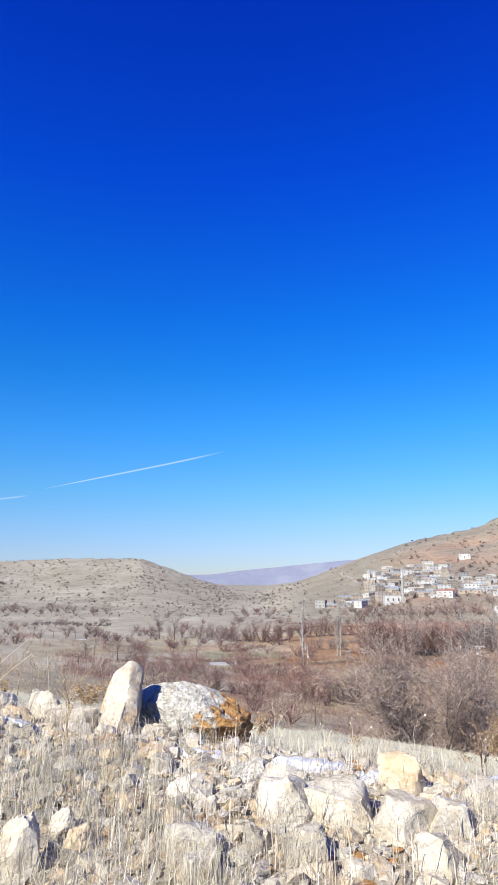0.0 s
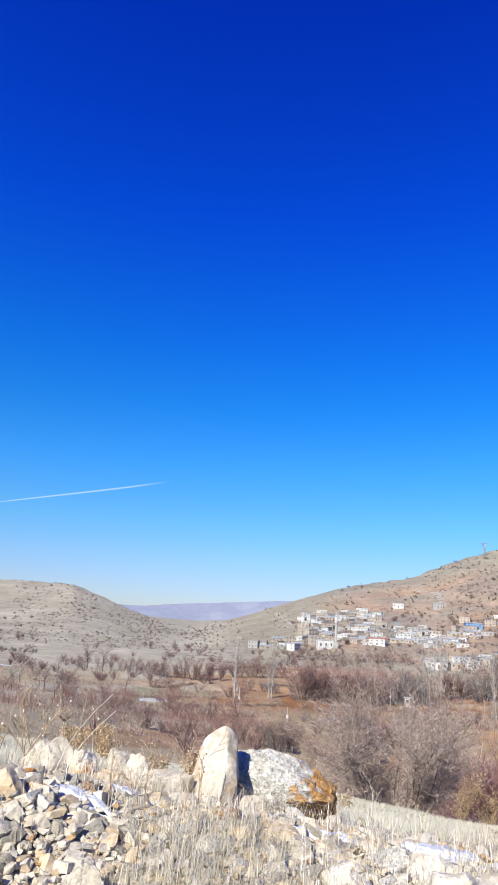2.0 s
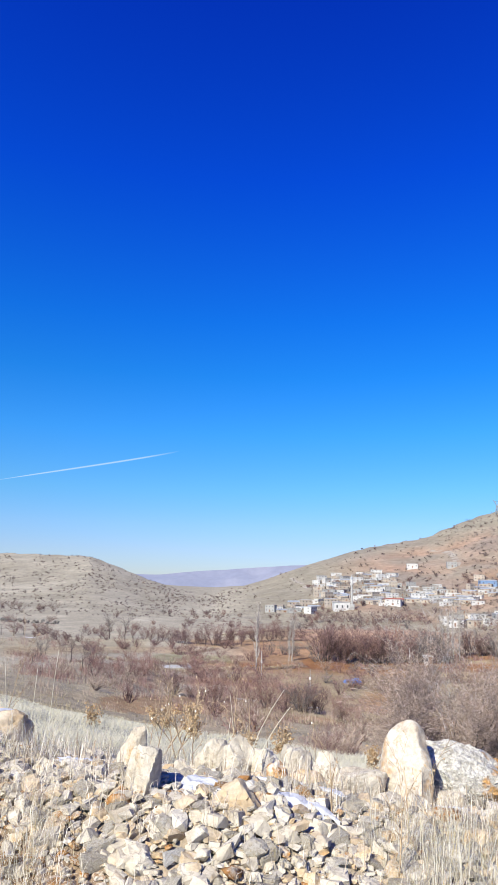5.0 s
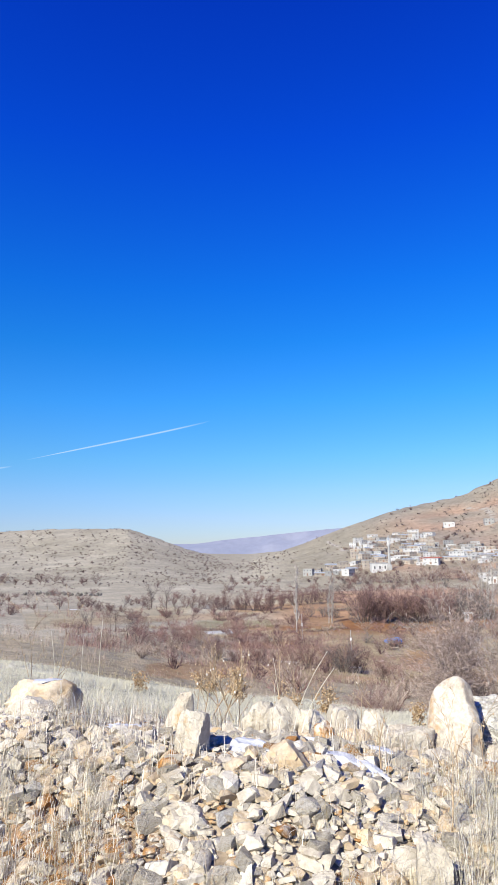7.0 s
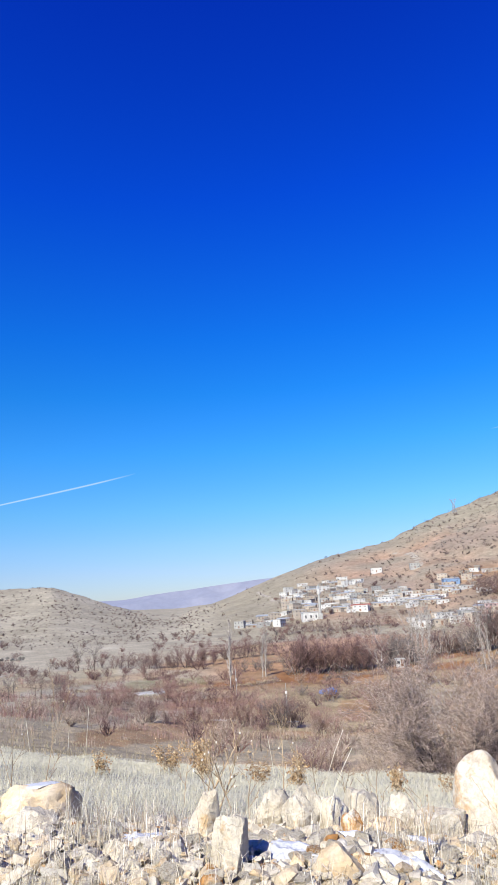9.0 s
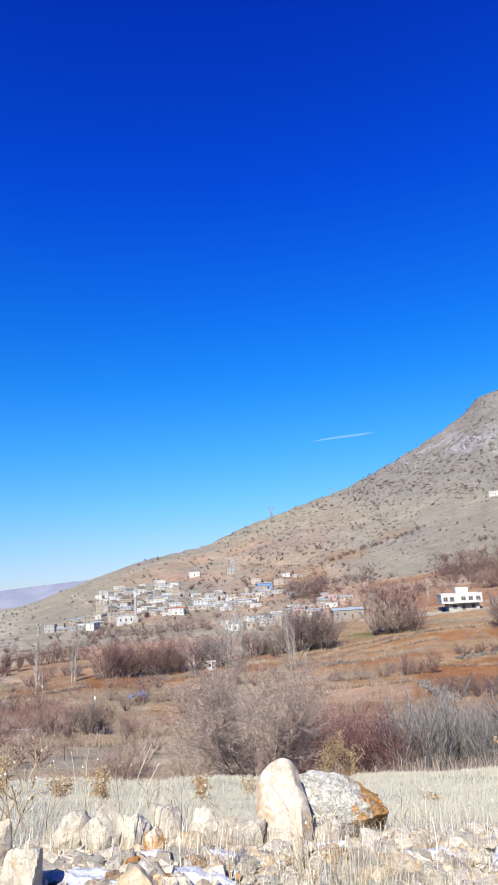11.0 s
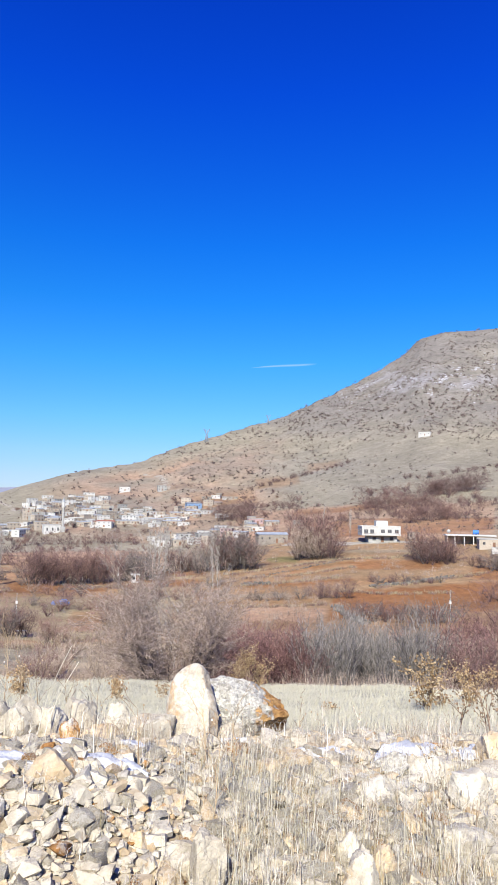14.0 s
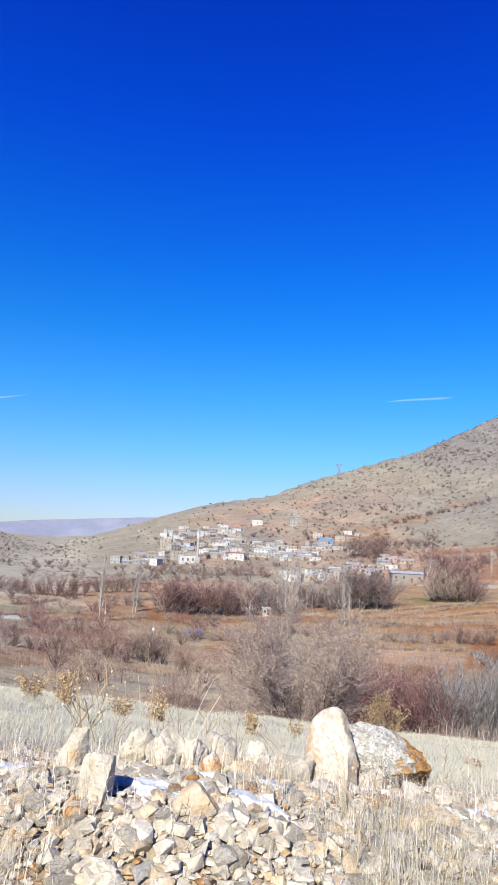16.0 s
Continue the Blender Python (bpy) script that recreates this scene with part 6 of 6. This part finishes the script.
def minaret():
    ob = tagged(new("minaret"), "slender white minaret with a balcony and a pointed cap", "minaret")

    def ring(name, r1, r2, z0, z1, mat_, seg=14):
        bm = bmesh.new()
        bmesh.ops.create_cone(bm, cap_ends=True, segments=seg, radius1=r1, radius2=r2, depth=z1 - z0, matrix=Matrix.Translation((0, 0, (z0 + z1) / 2)))
        return part(name, bm, mat_, ob)

    part("base", boxes_mesh("base", [(0, 0, 0.5, 3.4, 3.4, 6)], SLAB, 0.1), None, ob)
    ring("shaft", 0.95, 0.78, 3.4, 16.0, GREYWALL)
    ring("balcony", 0.85, 1.45, 16.0, 17.0, WHITE)
    ring("rail", 1.45, 1.45, 17.0, 17.8, WHITE)
    ring("lantern", 0.72, 0.68, 17.7, 20.2, WHITE)
    ring("cap", 0.9, 0.05, 20.2, 23.6, TIN)
    x, y, z = at_view(0.0, -2.05, 200)
    ob.matrix_world = pose(x, y, z)
    mosque = tagged(new("mosque"), "low white flat-roofed prayer house beside the minaret", "mosque")
    part("wall", boxes_mesh("wall", [(0, 0, 1, 11, 9, 8)], WHITE, 0.05), None, mosque)
    part("roof", boxes_mesh("roof", [(0, 0, 5.1, 11.6, 9.6, 0.3)], SLAB), None, mosque)
    pane = boxes_mesh("window", [(0, 0, 0, 1.0, 0.16, 2.0)], DARKGLASS)
    for wx in (-3.6, 0, 3.6):
        part("window", pane, None, mosque).location = (wx, -4.53, 2.2)
    mosque.matrix_world = pose(x - 7.5, y + 3, ground_at(x - 7.5, y + 3) + 0.2, 0, 0, 12)


STEEL = paint("weathered_steel", (0.26, 0.29, 0.33), 0.6)


def pylon(az, el, s, label):
    """A lattice pylon with a forked head."""
    segs = []
    H = 19.0
    for sx in (-1, 1):
        for sy in (-1, 1):
            segs.append(((2.6 * sx, 2.6 * sy, -1), (0.7 * sx, 0.7 * sy, 11), 0.34, 0.30))
    for k in range(5):
        z0, z1 = k * 2.2, (k + 1) * 2.2
        w0, w1 = 2.6 - 1.9 * z0 / 11, 2.6 - 1.9 * z1 / 11
        for sx, sy, ex, ey in ((-1, -1, 1, -1), (1, -1, 1, 1), (1, 1, -1, 1), (-1, 1, -1, -1)):
            segs.append(((w0 * sx, w0 * sy, z0), (w1 * ex, w1 * ey, z1), 0.17, 0.17))
            segs.append(((w0 * ex, w0 * ey, z0), (w1 * sx, w1 * sy, z1), 0.17, 0.17))
    ob = tagged(new("pylon"), label, "pylon", "pylons on the ridge")
    part("tower", tubes_mesh("tower", segs, STEEL, 4), None, ob)
    head = []
    for sx in (-1, 1):
        for sy in (-0.6, 0.6):
            head += [((0.6 * sx, sy, 11), (3.6 * sx, sy, 17), 0.30, 0.26), ((0.6 * sx, sy, 11), (1.8 * sx, sy, 17), 0.2, 0.2), ((3.6 * sx, sy, 17), (4.4 * sx, sy, H), 0.22, 0.1)]
    part("fork", tubes_mesh("fork", head, STEEL, 4), None, ob)
    part("cross_arm", tubes_mesh("cross_arm", [((-4.6, 0, 17), (4.6, 0, 17), 0.26, 0.26), ((-4.6, 0, 17), (-3.8, 0, 18.2), 0.2, 0.2), ((4.6, 0, 17), (3.8, 0, 18.2), 0.2, 0.2)], STEEL, 4), None, ob)
    x, y, z = at_view(az, el, 500)
    ob.matrix_world = Matrix.LocRotScale((x, y, z), Euler((0, 0, radians(-az + 10))), (s, s, s))


def field_pole(az, el, h):
    ob = tagged(new("utility_pole"), "thin pale utility pole standing in a field", "pole", "poles in the valley")
    part("shaft", tubes_mesh("shaft", [((0, 0, -0.5), (0, 0, h), 0.08, 0.05)], SLAB, 8), None, ob)
    part("cap", boxes_mesh("cap", [(0, 0, h, 0.14, 0.14, 0.1)], SLAB), None, ob)
    part("meter_box", boxes_mesh("meter_box", [(0, -0.15, h * 0.6, 0.45, 0.25, 0.6)], WHITE, 0.02), None, ob, "small white box on the pole")
    x, y, z = at_view(az, el)
    ob.matrix_world = pose(x, y, z, 0, 0, -az)


def track(points, width, label, name="road"):
    """A pale gravel road draped over the land through (heading, height angle) points."""
    pts = [at_view(a, e, 100) for a, e in points]
    line = []
    for p, q in zip(pts, pts[1:]):
        for k in range(8):
            line.append(Vector(p).lerp(Vector(q), k / 8))
    line.append(Vector(pts[-1]))
    verts = []
    for i, p in enumerate(line):
        d = (line[min(i + 1, len(line) - 1)] - line[max(i - 1, 0)])
        d.z = 0
        d.normalize()
        n = Vector((-d.y, d.x, 0)) * width / 2
        for s in (-1, 1):
            v = p + n * s
            verts.append((v.x, v.y, ground_at(v.x, v.y) + 0.12))
        for s in (1, -1):
            v = p + n * s * 1.15
            verts.append((v.x, v.y, ground_at(v.x, v.y) - 0.4))
    faces = []
    for i in range(len(line) - 1):
        b = 4 * i
        faces += [(b, b + 4, b + 5, b + 1), (b + 1, b + 5, b + 6, b + 2), (b + 3, b + 7, b + 4, b)]
    tagged(new(name, mesh_of(name, verts, faces, GRAVEL)), label, "road", kind="structure")


GRAVEL = surface("gravel_road", [(0.25, 0.22, 0.18), (0.34, 0.305, 0.255)], 0.3, 3.0, 0.95, 0.2)


def dry_wall(a0, e0, a1, e1, n, size, label):
    """A tumbled dry-stone terrace wall far off: one thing of joined stones."""
    rng = random.Random(int(abs(a0) * 100))
    p, q = Vector(at_view(a0, e0)), Vector(at_view(a1, e1))
    verts, faces = [], []
    o = p.copy()
    for i in range(n):
        c = p.lerp(q, rng.random())
        s = size * rng.uniform(0.5, 1.3)
        x, y = c.x + rng.gauss(0, 0.5), c.y + rng.gauss(0, 0.5)
        m = Matrix.LocRotScale((x, y, ground_at(x, y) + rng.uniform(0, size * 1.6)), Euler((rng.random() * 6, rng.random() * 6, 0)), (s, s, s))
        me = CHIPS[rng.randrange(24)]
        b = len(verts)
        verts += [m @ v.co - o for v in me.vertices]
        faces += [[b + k for k in f.vertices] for f in me.polygons]
    ob = new("stone_wall", mesh_of("stone_wall", verts, faces, HILLROCK))
    ob.location = o
    tagged(ob, label, "wall", "terrace walls")


def valley_things():
    pylon(11.7, 5.75, 1.0, "grey lattice pylon with a forked head on the ridge")
    pylon(17.0, 7.3, 0.8, "grey lattice pylon farther along the ridge")
    for row in ((32.05, -8.5, 5.6), (-7.3, -7.6, 6.0), (4.6, -6.4, 5.5), (-3.3, -8.6, 4.5)):
        field_pole(*row)
    track([(18.5, -2.9), (21, -2.75), (24, -2.75), (28, -2.45), (31, -2.5)], 7, "pale gravel road past the white villa")
    track([(36.5, -3.35), (39, -3.0), (42, -2.9)], 4, "pale gravel road beyond the farm")
    track([(6.4, 2.8), (7.4, 2.7), (8.2, 2.3), (8.5, 1.8), (8.3, 1.5)], 6.0, "pale dirt track climbing above the village")
    track([(-5.1, 0.4), (-4.2, 0.0), (-3.3, -0.5)], 3.4, "pale dirt track at the village's edge")
    dry_wall(25.8, -6.2, 32.3, -5.2, 260, 0.34, "low tumbled stone wall along a terrace edge")
    dry_wall(22.8, -7.95, 25.2, -9.3, 190, 0.36, "grey stone wall running down to the stream")
    dry_wall(14.9, -6.35, 17.2, -6.2, 70, 0.4, "low stone edge of a ploughed terrace")
    dry_wall(15.2, -5.75, 24.0, -3.95, 120, 0.28, "low grassy stone edge between ploughed strips")
    dry_wall(-30, -3.3, -24, -3.6, 90, 0.8, "row of grey stones on the far slope")
    tarp = tagged(new("tarpaulin"), "blue tarpaulin thrown over a heap in the valley", "tarpaulin")
    bm = rock_bm(88, 2.2, 1.4, 1.0, 6, 0.12, 3)
    part("sheet", bm, BLUETANK, tarp)
    x, y, z = at_view(0.1, -7.95)
    tarp.matrix_world = pose(x, y, z - 0.2)
    for az, el, wx, wy in ((-8.6, -9.3, 2.0, 0.7), (-3.2, -9.8, 1.6, 0.6), (-26.0, -4.6, 2, 1.0)):
        x, y, z = at_view(az, el)
        n = 28
        rim = [(x + wx * math.cos(6.283 * k / n) * (1 + 0.25 * math.sin(3 * 6.283 * k / n)), y + wy * math.sin(6.283 * k / n), 0) for k in range(n)]
        top = [(a, b, ground_at(a, b) + 0.06) for a, b, _ in rim]
        low = [(a, b, ground_at(a, b) - 0.5) for a, b, _ in rim]
        faces = [list(range(n))] + [(k, n + k, n + (k + 1) % n, (k + 1) % n) for k in range(n)]
        tagged(new("snow_patch", mesh_of("snow_patch", top + low, faces, SNOW)), "bluish patch of old snow by the stream", "snow", "snow patches")


# ---- seedlings and dry plants at the meadow's rim ----
def oak_sapling(x, y, h, seed, leaves=170, label="low oak sapling with dead golden-brown leaves"):
    rng = random.Random(seed)
    spec = dict(steps=[4, 3, 2], kids=[2, 2, 0], wander=[0.15, 0.2, 0.25], lift=[0.03, 0.05, 0.02], bare=[0.1, 0.1, 1], spread=[0.4, 0.5, 0.5], ratio=[0.34, 0.4, 0.5], thin=0.002, girth=0.011, trunk=1)
    segs = []
    for k in range(5):
        a = rng.uniform(0, 6.28)
        grow(rng, segs, Vector((0, 0, -0.05)), Vector((math.cos(a) * 0.26, math.sin(a) * 0.26, 1)).normalized(), h * rng.uniform(0.6, 1.0), spec["girth"], 0, spec)
    ob = tagged(new("oak_sapling"), label, "sapling", "oak saplings")
    part("branch", tubes_mesh("branch", [s[:4] for s in segs], STEM, 4), None, ob)
    V, F = [], []
    tips = [s for s in segs if s[4] >= 1 or s[1].z > 0.3 * h]
    for _ in range(leaves):
        s = rng.choice(tips)
        c = s[1] + Vector((rng.gauss(0, 0.03), rng.gauss(0, 0.03), rng.gauss(0, 0.03)))
        u = Vector((rng.gauss(0, 1), rng.gauss(0, 1), rng.gauss(-0.3, 0.7))).normalized()
        w = u.cross(Vector((rng.gauss(0, 1), rng.gauss(0, 1), rng.gauss(0, 1)))).normalized()
        n = u.cross(w)
        L = rng.uniform(0.03, 0.052)
        b = len(V)
        V += [c, c + u * L * 0.35 + w * L * 0.3 + n * 0.008, c + u * L * 0.75 + w * L * 0.24 + n * 0.004, c + u * L, c + u * L * 0.75 - w * L * 0.24 + n * 0.004, c + u * L * 0.35 - w * L * 0.3 + n * 0.008, c + u * L * 0.55 - n * 0.006]
        F += [(b, b + 1, b + 6), (b + 1, b + 2, b + 6), (b + 2, b + 3, b + 6), (b + 3, b + 4, b + 6), (b + 4, b + 5, b + 6), (b + 5, b, b + 6)]
    part("foliage", mesh_of("foliage", V, F, OAKLEAF), None, ob, "dead golden-brown oak leaves")
    ob.matrix_world = pose(x, y, ground_at(x, y) - 0.02, 0, 0, rng.uniform(0, 360))


def dry_stalk(x, y, h, lean, turn=0.0):
    segs = [((lean * t * t, 0, h * t - 0.03), (lean * (t + 0.2) ** 2, 0, h * (t + 0.2) - 0.03), 0.0032 - 0.0016 * t, 0.0029 - 0.0016 * t) for t in (0, 0.2, 0.4, 0.6, 0.8)]
    ob = new("dry_stalk", tubes_mesh("dry_stalk", segs, STRAW, 5))
    ob.matrix_world = pose(x, y, ground_at(x, y), 0, 0, turn)
    tagged(ob, "single bleached dry stalk standing in the meadow", "stalk", "dry stalks")


def dry_forb(x, y, h, seed, heads=6, lean=0.1, big_heads=1.0, label="dry branching weed stalk with small seed heads"):
    rng = random.Random(seed)
    spec = dict(steps=[6, 3, 2], kids=[1, 1, 0], wander=[0.07, 0.12, 0.15], lift=[0.02, 0.08, 0.05], bare=[0.25, 0.2, 1], spread=[0.42, 0.42, 0.5], ratio=[0.42, 0.45, 0.5], thin=0.0014 * big_heads, girth=0.0055 * big_heads ** 0.7, trunk=1)
    segs = []
    a = rng.uniform(0, 6.28)
    grow(rng, segs, Vector((0, 0, -0.03)), Vector((math.cos(a) * lean, math.sin(a) * lean, 1)).normalized(), h, spec["girth"], 0, spec)
    ob = tagged(new("dry_weed"), label, "weed", "dry weeds")
    part("stalk", tubes_mesh("stalk", [s[:4] for s in segs], STEM if big_heads > 2 else DARKSTEM if big_heads > 1 else WEED if x > 1.8 else STEM, 4), None, ob)
    ends = [s[1] for s in segs if s[4] == 2] or [segs[-1][1]]
    for k in range(heads):
        bm = rock_bm(seed + k, 0.0055 * big_heads ** 0.6, 0.0055 * big_heads ** 0.6, 0.006 * big_heads ** 0.6, 4, 0.35, 2)
        hd = part("seed_head", bm, DARKSTEM if 1 < big_heads < 2 else STEM if rng.random() < 0.9 and big_heads < 2 else SEEDWHITE, ob)
        hd.location = rng.choice(ends) - Vector((0, 0, 0.012))
    ob.matrix_world = pose(x, y, ground_at(x, y) - 0.01, 0, 0, rng.uniform(0, 360))


SEEDWHITE = islands("pale_seed_fluff", [(0.55, 0.50, 0.42), (0.70, 0.66, 0.58)], 0.9)

village()
white_villa()
farm_sheds()
minaret()
valley_things()
woods()
thickets()
verges()
hill_scrub()
hill_snow()
outcrops()
for k, row in enumerate([(4.75, 8.1, 0.85, 480), (5.95, 9.0, 0.72, 420), (5.4, 8.9, 0.3, 120), (4.6, 17.6, 1.15, 900), (5.3, 18.0, 0.9, 600), (-1.97, 11.2, 0.62, 620), (-3.16, 9.6, 0.30, 160), (-2.6, 11.3, 0.5, 480),
                         (-0.56, 11.1, 0.48, 420), (0.8, 9.7, 0.36, 260), (-1.2, 11.4, 0.45, 260), (1.9, 12.5, 0.35, 120), (7.0, 9.0, 0.5, 120), (3.4, 8.2, 0.2, 60)]):
    oak_sapling(row[0], row[1], row[2], 400 + k, row[3])
for k, row in enumerate([(-0.95, 5.2, 0.55), (-0.4, 5.4, 0.62), (-0.15, 5.9, 0.5), (0.05, 5.0, 0.42), (3.55, 4.75, 0.5), (3.8, 5.2, 0.55), (4.1, 5.0, 0.42), (3.3, 5.3, 0.4), (1.72, 4.7, 0.26),
                         (-1.9, 4.6, 0.7), (-2.3, 4.9, 0.8), (-2.6, 4.4, 0.6), (0.85, 3.95, 0.38), (0.45, 3.8, 0.36), (0.98, 3.75, 0.42), (1.9, 3.2, 0.42), (0.75, 3.3, 0.4), (2.5, 3.6, 0.34), (-0.1, 4.85, 0.45),
                         (-3.0, 5.2, 0.75), (-1.6, 3.3, 0.35), (2.9, 4.6, 0.3), (-1.35, 6.4, 0.6), (3.6, 5.0, 0.45), (3.9, 4.9, 0.5), (4.3, 5.3, 0.5), (3.45, 5.1, 0.36), (4.0, 5.5, 0.45), (2.3, 4.9, 0.2), (1.95, 4.85, 0.3), (0.3, 5.1, 0.4), (-0.6, 5.0, 0.5), (-0.3, 5.6, 0.55)]):
    dry_forb(row[0], row[1], row[2] * (0.62 if row[0] > 3.2 else 1.0), 500 + k, 5 + k % 4, 0.1)
for row in [(-1.93, 5.1, 0.62, 0.02), (-1.85, 5.25, 0.78, 0.04), (-0.5, 6.2, 0.62, -0.05), (-2.4, 5.6, 0.7, -0.06), (-0.35, 4.95, 0.42, 0.03), (-3.1, 5.5, 0.7, 0.1), (-0.12, 4.35, 0.55, 0.5, 66), (-0.08, 4.4, 0.46, 0.42, 60)]:
    dry_stalk(*row)
for x, y, h, seed in ((-0.8, 5.7, 0.50, 530), (-1.1, 5.95, 0.58, 531), (-0.95, 5.8, 0.45, 532), (-0.9, 5.72, 0.52, 533)):
    dry_forb(x, y, h, seed, 3, 0.4, 2.1, "stout bleached branching weed with pale seed tufts")
for x, y, h, seed in ((3.45, 4.9, 0.38, 540), (3.6, 5.05, 0.44, 541), (3.8, 5.15, 0.42, 542), (4.0, 5.3, 0.40, 543), (3.3, 5.15, 0.34, 544), (3.7, 5.3, 0.36, 545)):
    dry_forb(x, y, h, seed, 26, 0.25, 1.9, "dark branching weed with curled brown leaves")
cap_top = fit_to(rock_bm(97, 0.2, 0.2, 0.1, 6, 0.08, 3), 0.25, 0.13, 0.03)
snow_lid = part("snow_patch", cap_top, SNOW)
snow_lid.matrix_world = pose(-1.77, 4.22, 0.566, 0, -3, 8)
tagged(snow_lid, "strip of old snow on a squared block", "snow", "snow patches")
grass()
rubble()
